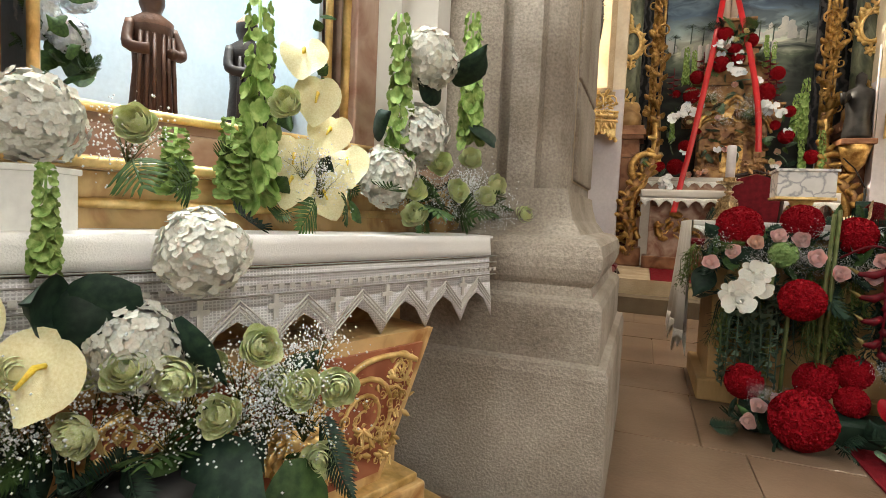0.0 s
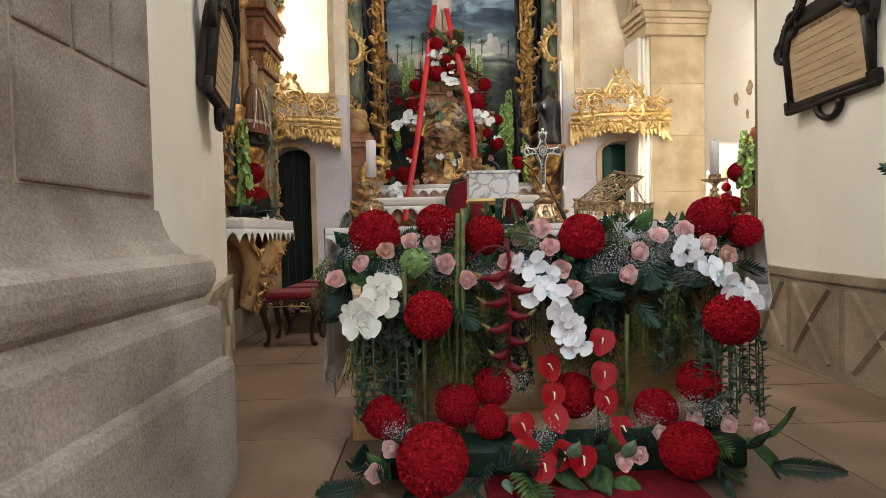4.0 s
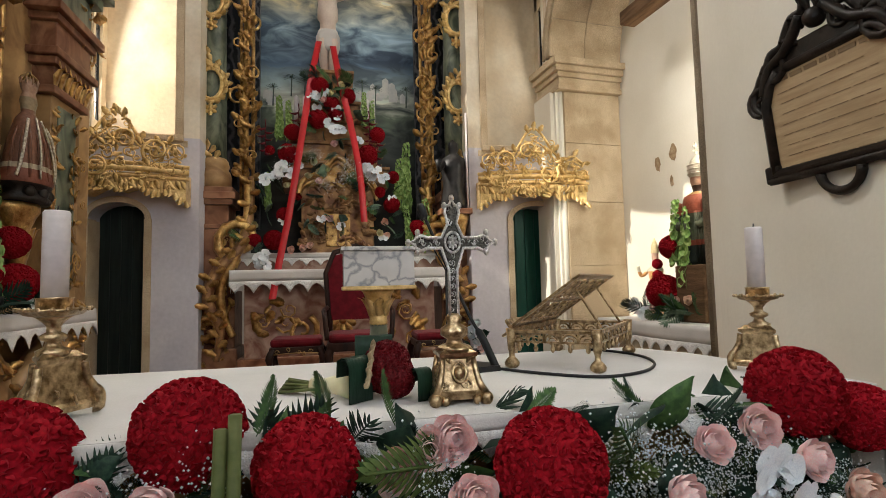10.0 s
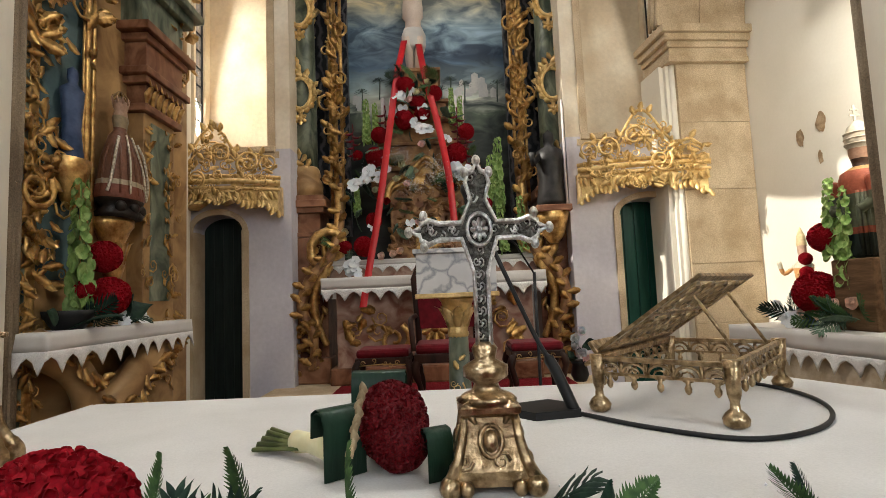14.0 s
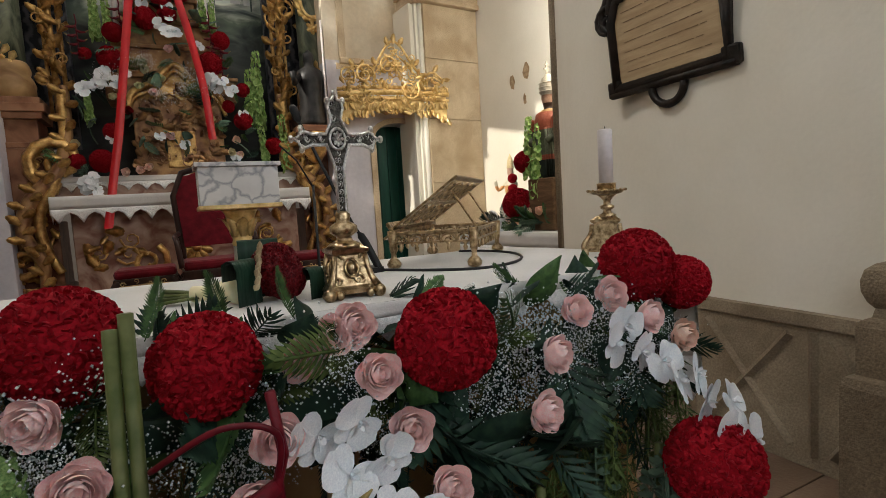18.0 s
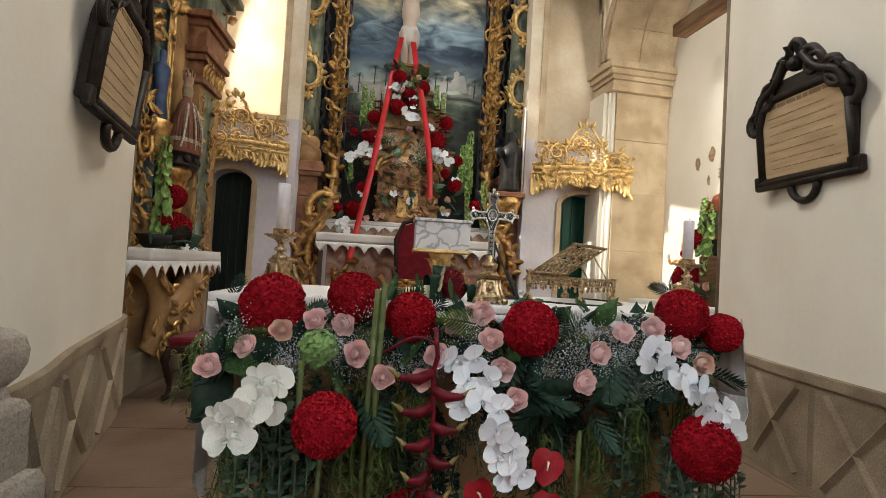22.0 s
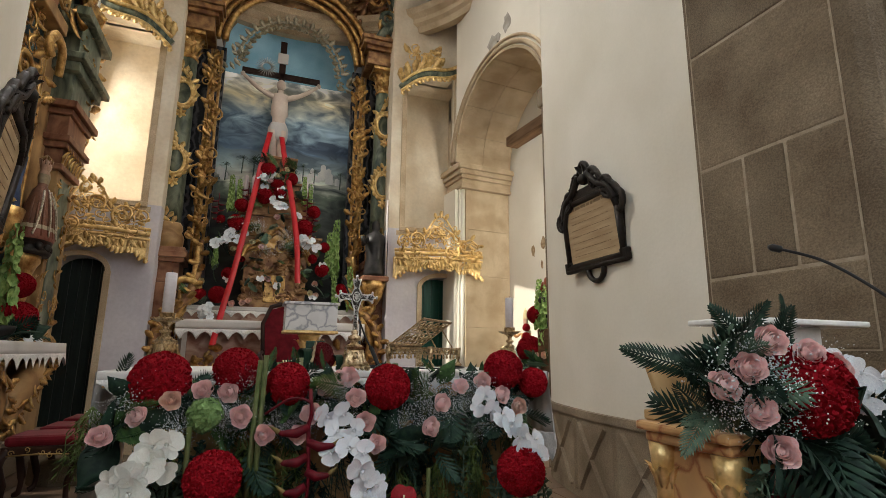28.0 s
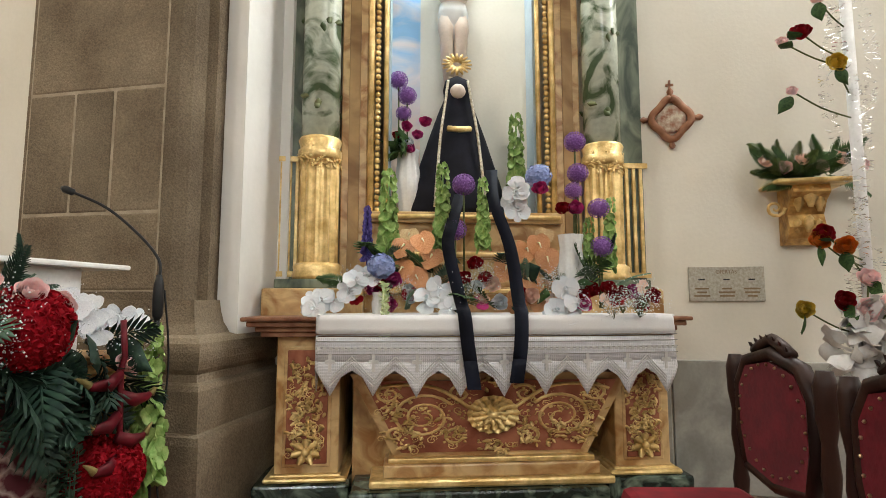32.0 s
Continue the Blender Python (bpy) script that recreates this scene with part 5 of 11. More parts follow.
def bloom(kind, material):
    """The shared mesh of a bloom of unit radius that looks along +z."""
    key = (kind, material.name)
    if key in SHOP:
        return SHOP[key]
    r = random.Random(len(SHOP) + 7)
    sh = Mesh()
    if kind == "pompon":
        sh.ball((0, 0, 0), 0.93, 24)
        for k in range(1250):
            z = 1 - 2 * (k + 0.5) / 1250
            a = k * 2.39996
            d = (Vector((math.sqrt(1 - z * z) * math.cos(a), math.sqrt(1 - z * z) * math.sin(a), z)) + Vector((r.gauss(0, 0.03), r.gauss(0, 0.03), r.gauss(0, 0.03)))).normalized()
            m = Matrix.Translation(d * (0.90 + 0.02 * math.sin(7 * d.x + 3 * d.z) * math.cos(6 * d.y - 4 * d.z) + r.uniform(-0.012, 0.012))) @ facing(d, r.uniform(0, 6.3)) @ Matrix.Rotation(r.uniform(-0.45, 0.45), 4, "X")
            grid_petal(sh, m, 0.072, 0.105, 0.022, 0.025, 4, 3, 0.006, tip=1, rnd=r)
    elif kind in ("rose", "ranunculus"):
        n = 24
        for k in range(n):
            t = k / (n - 1)
            open_ = 0.05 + 0.68 * t ** 1.4
            m = Matrix.Rotation(k * 2.39996, 4, "Z") @ Matrix.Translation((0, 0.05 + 0.24 * t, -0.35 - 0.15 * t)) @ Matrix.Rotation(-open_, 4, "X")
            grid_petal(sh, m, 0.30 + 0.22 * t, 0.85 - 0.05 * t, -0.20 - 0.08 * t, 0.06 + 0.10 * t, 4, 4, 0.01, rnd=r)
        sh.lathe([(0.12, -0.6), (0.22, -0.4), (0.2, -0.1)], 8)
    elif kind == "hydrangea":
        for k in range(210):
            z = 1 - 1.75 * (k + 0.5) / 210
            a = k * 2.39996
            d = Vector((math.sqrt(max(0, 1 - z * z)) * math.cos(a), math.sqrt(max(0, 1 - z * z)) * math.sin(a), z))
            lump = 1 + 0.07 * math.sin(3 * a + 5 * z) * math.cos(4 * z)
            m0 = Matrix.Translation(d * r.uniform(0.90, 1.04) * lump) @ facing(d + Vector((r.uniform(-.45, .45), r.uniform(-.45, .45), r.uniform(-.45, .45))), r.uniform(0, 6))
            for q in range(4):
                grid_petal(sh, m0 @ Matrix.Rotation(q * math.pi / 2, 4, "Z") @ Matrix.Rotation(-1.22, 4, "X"), 0.088, 0.16, -0.02, 0.03, 3, 3, 0.010, tip=1, rnd=r)
        sh.ball((0, 0, 0), 0.86, 16)
    elif kind == "orchid":
        for a, w, h in ((90, 0.36, 0.82), (-90, 0.36, 0.82), (80, 0.62, 0.92), (-80, 0.62, 0.92)):
            pass
        for a, w, h, z in ((0, 0.34, 0.95, -0.03), (125, 0.32, 0.9, -0.03), (-125, 0.32, 0.9, -0.03), (72, 0.62, 0.98, 0.02), (-72, 0.62, 0.98, 0.02)):
            grid_petal(sh, Matrix.Translation((0, 0, z)) @ Matrix.Rotation(radians(a), 4, "Z") @ Matrix.Rotation(radians(-78), 4, "X"), w, h, -0.10, 0.10, 4, 4, 0.015, tip=1, rnd=r)
        for a in (50, -50, 180):
            grid_petal(sh, Matrix.Translation((0, 0, 0.04)) @ Matrix.Rotation(radians(a), 4, "Z") @ Matrix.Rotation(radians(-45), 4, "X"), 0.12, 0.32, 0.05, -0.1, 2, 3, rnd=r)
        sh.ball((0, 0, 0.1), 0.09, 6)
    elif kind == "anthurium":
        pts = []
        for k in range(24):
            t = 2 * math.pi * k / 24
            u = min(t, 2 * math.pi - t)
            pts.append((0.74 * math.sin(t) * (1 + 0.10 * math.cos(t)), 0.74 * math.cos(t) - 0.15 * math.exp(-(u / 0.24) ** 2) - 0.22 * math.exp(-((u - math.pi) / 0.45) ** 2)))
        v = [(0, 0.15, 0.05)] + [(x * 0.55, y * 0.55 + 0.05, 0.03 + 0.10 * (x * x)) for x, y in pts] + [(x, y, 0.34 * (x * x) + 0.10 * y * y - 0.05 + 0.10 * math.sin(6 * x)) for x, y in pts]
        f = [(0, 1 + i, 1 + (i + 1) % 24) for i in range(24)] + [(1 + i, 25 + i, 25 + (i + 1) % 24, 1 + (i + 1) % 24) for i in range(24)]
        sh.add(v, f, None, True)
    elif kind == "babys_breath":
        for k in range(300):
            p = Vector((r.gauss(0, 0.50), r.gauss(0, 0.50), r.gauss(0, 0.44)))
            s = r.uniform(0.018, 0.042)
            sh.add([(p.x + s, p.y, p.z), (p.x - s, p.y, p.z), (p.x, p.y + s, p.z), (p.x, p.y - s, p.z), (p.x, p.y, p.z + s), (p.x, p.y, p.z - s)], [(0, 2, 4), (2, 1, 4), (1, 3, 4), (3, 0, 4), (2, 0, 5), (1, 2, 5), (3, 1, 5), (0, 3, 5)], None, True)
    elif kind == "sprig":
        for k in range(26):
            p = Vector((r.gauss(0, 0.40), r.gauss(0, 0.40), r.gauss(0, 0.34)))
            sh.tube([(0, 0, -0.7), p * 0.5 + Vector((0, 0, -0.2)), p], [0.012, 0.010, 0.007], 3)
    elif kind == "allium":
        sh.ball((0, 0, 0), 0.72, 10)
        for k in range(150):
            z = 1 - 2 * (k + 0.5) / 150
            a = k * 2.39996
            d = Vector((math.sqrt(1 - z * z) * math.cos(a), math.sqrt(1 - z * z) * math.sin(a), z))
            m = Matrix.Translation(d * 0.82) @ facing(d, r.uniform(0, 6))
            for q in range(3):
                grid_petal(sh, m @ Matrix.Rotation(q * 2.1, 4, "Z") @ Matrix.Rotation(-0.9, 4, "X"), 0.05, 0.20, 0, 0.03, 1, 2, rnd=r)
    elif kind == "leaf":
        grid_petal(sh, Matrix.Rotation(-0.5, 4, "X"), 0.34, 1.0, 0.07, 0.28, 4, 6, 0.01, tip=0.95, rnd=r)
    elif kind == "long_leaf":
        grid_petal(sh, Matrix.Rotation(-0.4, 4, "X"), 0.14, 1.0, 0.04, 0.35, 2, 7, 0.006, tip=0.95, rnd=r)
    elif kind == "lobed_leaf":
        sh.tube([(0, 0.25 * k * k, k * 0.95) for k in [i / 8 for i in range(9)]], 0.015, 4)
        for i in range(9):
            k = 0.1 + 0.85 * i / 8
            for s in (-1, 1):
                ln = 0.52 * math.sin(math.pi * (0.18 + 0.74 * k))
                m = Matrix.Translation((0, 0.25 * k * k, k * 0.95)) @ Matrix.Rotation(s * radians(62 - 30 * k), 4, "Y") @ Matrix.Rotation(-0.15, 4, "X")
                grid_petal(sh, m, 0.040, ln, 0.012, 0.10 * r.uniform(0.4, 1.4), 2, 4, 0.006, tip=0.97, rnd=r)
    elif kind == "fern":
        sh.tube([(0, 0.35 * k * k, k) for k in [i / 8 for i in range(9)]], 0.012, 4)
        for i in range(22):
            k = 0.06 + 0.92 * i / 21
            for s in (-1, 1):
                ln = 0.30 * math.sin(math.pi * (0.12 + 0.82 * k)) * r.uniform(0.85, 1.1)
                m = Matrix.Translation((0, 0.35 * k * k, k)) @ Matrix.Rotation(s * radians(66 - 20 * k), 4, "Y") @ Matrix.Rotation(-0.25, 4, "X")
                grid_petal(sh, m, 0.022, ln, 0.004, 0.05, 1, 3, 0.003, tip=0.97, rnd=r)
    elif kind == "plume":
        for j in range(9):
            d = Vector((r.uniform(-0.45, 0.45), r.uniform(-0.3, 0.3), -1)) * r.uniform(0.7, 1.0)
            pts = [Vector((0, 0, 0)), d * 0.4 + Vector((d.x * 0.4, 0, 0.05)), d * 0.75, d]
            sh.tube(pts, [0.010, 0.008, 0.006, 0.003], 3)
            for q in range(46):
                k = r.uniform(0.1, 1)
                p = d * k + Vector((d.x * 0.3 * (1 - k), 0, 0.03))
                e = Vector((r.uniform(-1, 1), r.uniform(-1, 1), r.uniform(-0.9, 0.3))) * 0.13
                sh.add([p, p + e * 0.5 + Vector((0.012, 0, 0)), p + e, p + e * 0.5 - Vector((0.012, 0, 0))], [(0, 1, 2, 3)])
    elif kind == "bells":
        sh.tube([(0, 0, 0), (0.02, 0, 0.5), (0, 0, 1)], 0.012, 5)
        for j in range(12):
            z = 0.03 + 0.93 * j / 11 + r.uniform(-0.02, 0.02)
            s = 0.085 * (1.05 - 0.65 * j / 11)
            for q in range(4):
                a = 2 * math.pi * q / 4 + j * 0.75
                a += r.uniform(-0.35, 0.35)
                m = Matrix.Translation((0.05 * math.cos(a), 0.05 * math.sin(a), z + r.uniform(-0.012, 0.012))) @ facing((math.cos(a), math.sin(a), r.uniform(-0.2, 0.7)))
                k5 = s * r.uniform(0.8, 1.25)
                for w in range(5):
                    grid_petal(sh, m @ Matrix.Rotation(w * 1.257 + j, 4, "Z") @ Matrix.Rotation(-0.55 - 0.25 * r.random(), 4, "X"), k5 * 0.62, k5 * 1.25, -k5 * 0.12, k5 * 0.35, 2, 3, k5 * 0.04, tip=1, rnd=r)
    elif kind == "eucalyptus":
        for j in range(6):
            x, y = r.uniform(-0.13, 0.13), r.uniform(-0.06, 0.06)
            h = r.uniform(0.75, 1.0)
            sh.tube([(x * 0.3, 0, 0), (x, y, -0.3), (x * 1.1, y, -h)], 0.006, 4)
            for q in range(22):
                z = -h * (q + 0.5) / 22
                a = r.uniform(0, 6.3)
                m = Matrix.Translation((x * min(1, -z * 3.4), y, z)) @ Matrix.Rotation(a, 4, "Z") @ Matrix.Rotation(r.uniform(0.7, 1.7), 4, "X")
                grid_petal(sh, m, 0.035, 0.075, 0.01, 0.01, 2, 2, 0.003, tip=1, rnd=r)
    elif kind == "heliconia":
        sh.tube([(0, 0, 0.35), (0.03, 0, 0.1), (0, 0, 0), (0.03, 0, -0.5), (0, 0, -1)], [0.02, 0.02, 0.022, 0.018, 0.012], 6)
        for j in range(8):
            z = -0.02 - 0.96 * j / 7
            s = 1 if j % 2 else -1
            w = 0.34 * (1 - 0.55 * j / 8)
            sh.tube([(0, 0, z), (s * w * 0.35, -0.03, z - 0.05), (s * w * 0.75, -0.03, z - 0.045), (s * w, -0.02, z + 0.01)], [0.028, 0.034, 0.020, 0.004], 6, flat=1.5)
    elif kind == "heliconia_tip":
        for j in range(8):
            z = -0.02 - 0.96 * j / 7
            s = 1 if j % 2 else -1
            w = 0.34 * (1 - 0.55 * j / 8)
            sh.tube([(s * w * 0.82, -0.035, z - 0.035), (s * w * 0.95, -0.03, z + 0.0), (s * w * 1.12, -0.02, z + 0.03)], [0.021, 0.014, 0.003], 6, flat=1.4)
    elif kind == "spike":
        sh.tube([(0, 0, 0), (0, 0, 1)], 0.02, 5)
        for j in range(70):
            z = 0.15 + 0.85 * j / 70
            a = j * 2.4
            m = Matrix.Translation((0, 0, z)) @ facing((math.cos(a), math.sin(a), 0.2), j)
            for q in range(3):
                grid_petal(sh, m @ Matrix.Rotation(q * 2.1, 4, "Z") @ Matrix.Rotation(-0.8, 4, "X"), 0.05, 0.15 * (1.1 - 0.7 * z), 0, 0.03, 1, 2, rnd=r)
    me = sh.made(kind)
    me.materials.append(material)
    SHOP[key] = me
    return me


SPREAD = {}
BALLS = []


def put(parent, name, kind, material, p, size, d=(0, -1, 0), roll=None, label="", stretch=1.0):
    """One bloom or leaf as a part of an arrangement; d: the way that it looks (leaves: grow)."""
    if parent is not None and parent.name in SPREAD:
        p = SPREAD[parent.name](p)
    turn = random.uniform(0, 6.3) if roll is None else roll
    if kind == "pompon":
        BALLS.append((parent, Vector(p), size))
    elif parent is not None and kind in ("fern", "leaf", "lobed_leaf", "long_leaf"):
        # leaves stay clear of the carnation balls
        first = Vector(p)
        for turn_ in range(14):
            spots = [Vector(p) + Vector(d).normalized() * size * k for k in (0.0, 0.35, 0.7, 1.0)]
            wide = parent.name == "altar_flower_garland" and any(q.x > 0.93 or q.x < -0.99 or q.z > 1.05 for q in spots)
            if not wide and not any(owner is parent and (q.x - c.x) ** 2 + (q.z - c.z) ** 2 < (0.88 * r) ** 2 and q.y < c.y + 0.02 for owner, c, r in BALLS for q in spots):
                break
            p = first + Vector((random.uniform(-0.14, 0.14), 0, random.uniform(-0.10, 0.05)))
            size *= 0.95
        else:
            return None
    m = Matrix.Translation(p) @ facing(d, turn) @ Matrix.Diagonal((size, size, size * stretch, 1))
    return part(name, bloom(kind, material), material, parent, label, m)


def jit(d, a):
    return (d[0] + random.uniform(-a, a), d[1] + random.uniform(-a, a), d[2] + random.uniform(-a, a))


def gyps(parent, p, size):
    put(parent, "babys_breath", "babys_breath", WHITE, p, size, (0, 0, 1), label="white baby's breath")["kind"] = "stuff"
    put(parent, "sprig", "sprig", STEM, p, size, (0, 0, 1))["kind"] = "stuff"


def stalk(parent, a, b, material=BELLGREEN, kind="bells", name="bell_stalk"):
    """A flower stalk from a up to b."""
    d = Vector(b) - Vector(a)
    m = Matrix.Translation(a) @ facing(d) @ Matrix.Diagonal((1, 1, d.length, 1))
    s = max(0.28, min(0.55, d.length * 0.8))
    return part(name, bloom(kind, material), material, parent, "", m @ Matrix.Diagonal((s, s, 1, 1)))


def heliconia(parent, a, b):
    d = (Vector(a) - Vector(b)).length
    m = Matrix.Translation(a) @ Matrix.Diagonal((d, d, d, 1))
    part("heliconia", bloom("heliconia", BRACT), BRACT, parent, "hanging red heliconia", m)
    part("heliconia_tips", bloom("heliconia_tip", LIMETIP), LIMETIP, parent, "yellow bract tips", m)


def anthurium(parent, p, size, material, d, up=None):
    sp = bloom("anthurium", material)
    m = Matrix.Translation(p) @ facing(jit(d, 0.25)) @ Matrix.Rotation(random.uniform(-0.5, 0.5), 4, "Z") @ Matrix.Diagonal((size, size, size, 1))
    s = part("anthurium", sp, material, parent, "", m)
    key = ("spadix", material.name)
    if key not in SHOP:
        q = Mesh().tube([(0, 0.12, 0.05), (0, 0.1, 0.25), (0, -0.25, 0.42)], [0.05, 0.06, 0.03], 7)
        SHOP[key] = q.made("spadix")
        SHOP[key].materials.append(CREAM if material is not CREAM else YELLOW)
    part("spadix", SHOP[key], CREAM, s)


# the great arrangement before the altar
random.seed(12)
garland = thing("altar_flower_garland", "red, pink and white flowers cascading over the altar front", "flower arrangement")
F = (0, -1, 0.25)
for p in ((-0.833, 3.05, 0.955, 0.116), (-0.556, 3.06, 0.995, 0.096), (-0.354, 2.97, 0.946, 0.088), (0.052, 2.91, 0.932, 0.096), (0.645, 3.0, 1.0, 0.094), (0.80, 2.99, 0.94, 0.072), (-0.601, 2.75, 0.64, 0.096), (0.60, 2.76, 0.592, 0.102)):
    put(garland, "carnation_ball", "pompon", RED, p[:3], p[3], F)
for k, p in enumerate(((-0.673, 2.96, 0.926), (-0.58, 2.96, 0.916), (-0.775, 2.935, 0.893), (-0.879, 2.90, 0.843), (-0.527, 2.89, 0.833), (-0.439, 2.855, 0.77), (-0.207, 2.965, 0.934), (-0.15, 2.98, 0.962), (-0.104, 2.99, 0.974), (-0.268, 2.89, 0.837), (-0.082, 2.93, 0.892), (-0.048, 2.885, 0.802), (-0.021, 2.80, 0.726), (-0.313, 2.85, 0.766), (0.40, 2.965, 0.931), (0.512, 2.975, 0.948), (0.593, 2.93, 0.894), (0.658, 2.895, 0.842), (0.289, 2.90, 0.863), (0.225, 2.86, 0.773), (-0.975, 2.865, 0.785))):
    put(garland, "rose", "rose", PINK if k not in (2, 17) else PEACH, (p[0], p[1] - 0.025, p[2]), random.uniform(0.042, 0.048), jit((0, -1, 0.3), 0.3), label="pink rose")
for p in ((0.502, 2.905, 0.885), (0.47, 2.90, 0.85), (0.525, 2.88, 0.825), (0.575, 2.865, 0.80), (0.585, 2.83, 0.762), (0.645, 2.83, 0.764), (0.609, 2.78, 0.723), (0.67, 2.765, 0.714), (0.612, 2.73, 0.667), (0.672, 2.72, 0.642)):
    put(garland, "orchid", "orchid", WHITE, p, random.uniform(0.052, 0.060), jit((0.1, -1, 0.1), 0.35), label="white orchid bloom")
for p in ((-0.207, 2.87, 0.827), (-0.138, 2.87, 0.833), (-0.169, 2.835, 0.767), (-0.103, 2.84, 0.775), (-0.131, 2.77, 0.715), (-0.075, 2.745, 0.70), (-0.092, 2.72, 0.648), (-0.03, 2.745, 0.582), (-0.066, 2.75, 0.556), (-0.048, 2.755, 0.505), (0.004, 2.75, 0.512), (-0.19, 2.80, 0.70)):
    put(garland, "orchid", "orchid", WHITE, p, random.uniform(0.050, 0.058), jit((0.1, -1, 0.0), 0.35), label="white orchid bloom")
for p in ((-0.76, 2.80, 0.75), (-0.80, 2.80, 0.752), (-0.807, 2.745, 0.70), (-0.765, 2.765, 0.69), (-0.848, 2.72, 0.665), (-0.844, 2.73, 0.615), (-0.886, 2.72, 0.649), (-0.87, 2.72, 0.60)):
    put(garland, "orchid", "orchid", IVORY, p, random.uniform(0.058, 0.066), jit((-0.2, -1, 0.0), 0.35), label="white orchid bloom")
put(garland, "green_hydrangea", "hydrangea", LEAFBLOOM, (-0.655, 2.92, 0.835), 0.062, F, label="green hydrangea head")
SPREAD[garland.name] = lambda p: (1.02 * p[0] - 0.04, p[1] + 0.33 - max(0.0, 0.82 - p[2]) * 0.5, p[2] - 0.012)
for p in [(-0.72, 2.68, 0.89), (-0.56, 2.68, 0.91), (-0.47, 2.68, 0.97), (-0.29, 2.68, 0.94), (-0.21, 2.66, 0.9), (-0.16, 2.68, 0.95), (0.25, 2.66, 0.95), (0.31, 2.64, 0.87), (0.19, 2.64, 0.85), (0.37, 2.66, 0.92), (0.49, 2.68, 0.92), (0.62, 2.68, 0.92), (-0.82, 2.68, 0.92), (-0.05, 2.64, 0.82), (-0.33, 2.66, 0.85), (-0.9, 2.66, 0.87)]:
    gyps(garland, p, random.uniform(0.065, 0.085))
for x, z, s in ((-0.78, 0.66, 0.5), (-0.70, 0.66, 0.58), (-0.64, 0.64, 0.52), (0.48, 0.80, 0.50), (0.56, 0.60, 0.45), (0.66, 0.58, 0.48), (0.74, 0.62, 0.45)):
    put(garland, "eucalyptus", "eucalyptus", GREYGREEN, (x, 2.62, z), s, (0, 0, 1))
for p in [(0.09, 2.64, 0.87), (0.06, 2.64, 0.77), (0.13, 2.62, 0.71), (0.21, 2.62, 0.75), (0.31, 2.64, 0.68), (0.03, 2.64, 0.83), (0.40, 2.64, 0.87), (0.60, 2.64, 0.84), (0.68, 2.66, 0.86), (-0.34, 2.64, 0.82), (-0.44, 2.64, 0.71), (-0.92, 2.64, 0.88), (-0.9, 2.64, 0.76), (0.42, 2.64, 0.76)]:
    a = random.uniform(-0.9, 0.9)
    put(garland, "lobed_leaf", "lobed_leaf", DARKGREEN, p, random.uniform(0.15, 0.22), (math.sin(a), -0.5, -math.cos(a) * 0.9), roll=random.uniform(-0.7, 0.7))
    put(garland, "leaf", "leaf", DARKGREEN, (p[0], p[1] + 0.05, p[2]), random.uniform(0.13, 0.2), jit((0, -0.6, 0.1), 0.9))
for k in range(26):
    put(garland, "asparagus_fern", random.choice(("plume", "plume", "eucalyptus")), random.choice((FERNGREEN, DARKGREEN, DARKGREEN)), (random.uniform(-0.85, 0.78), 2.70, random.uniform(0.62, 0.84)), random.uniform(0.26, 0.42), (random.uniform(-0.2, 0.2), 0, 1))
for p in [(-0.41, 2.66, 0.64), (-0.83, 2.66, 0.62), (-0.47, 2.66, 0.6), (0.74, 2.68, 0.80), (0.78, 2.70, 0.83), (-0.98, 2.66, 0.88), (0.46, 2.64, 0.74), (-0.3, 2.66, 0.76), (0.30, 2.64, 0.64), (-0.7, 2.68, 0.7)]:
    put(garland, "asparagus_fern", "plume", FERNGREEN, p, random.uniform(0.24, 0.36), (0, 0, 1))
for k in range(34):
    x = -0.93 + 1.70 * k / 33
    put(garland, "fern", "fern", random.choice((GREEN, DARKGREEN, FERNGREEN)), (x, 2.74, random.uniform(0.84, 0.97)), random.uniform(0.13, 0.22) if x > 0.5 else random.uniform(0.16, 0.30), (random.uniform(-0.8, 0.8) if x < 0.5 else random.uniform(-0.8, 0.0), random.uniform(-0.9, -0.2), random.uniform(-0.7, 0.3)))
    put(garland, "leaf", "leaf", random.choice((GREEN, DARKGREEN)), (x, 2.70, random.uniform(0.78, 0.96)), random.uniform(0.09, 0.15), jit((0, -0.7, 0.1), 0.8))
for k in range(70):
    x = random.uniform(-0.92, 0.86)
    put(garland, "leaf", random.choice(("leaf", "lobed_leaf", "fern")), DARKGREEN, (x, 2.70, random.uniform(0.70, 0.95)), random.uniform(0.07, 0.13), jit((0, -0.9, -0.2), 0.7))
for k in range(80):
    x = random.uniform(-0.92, 0.84)
    put(garland, "leaf", random.choice(("fern", "leaf", "lobed_leaf", "fern")), random.choice((GREEN, DARKGREEN, DARKGREEN)), (x, random.uniform(2.70, 2.76), random.uniform(0.92, 0.99)), random.uniform(0.07, 0.13), (random.uniform(-0.8, 0.8), random.uniform(-0.7, 0.3), random.uniform(0.0, 0.9)))
for k in range(16):
    x = random.uniform(-0.92, 0.84)
    gyps(garland, (x, 2.78, random.uniform(0.93, 0.97)), 0.05)
for k in range(60):
    x, z = random.uniform(-0.88, 0.8), random.uniform(0.76, 0.96)
    if not any(owner is garland and (1.02 * x - 0.04 - c.x) ** 2 + (z - 0.012 - c.z) ** 2 < (r + 0.045) ** 2 for owner, c, r in BALLS):
        gyps(garland, (x, 2.63, z), random.uniform(0.05, 0.075))
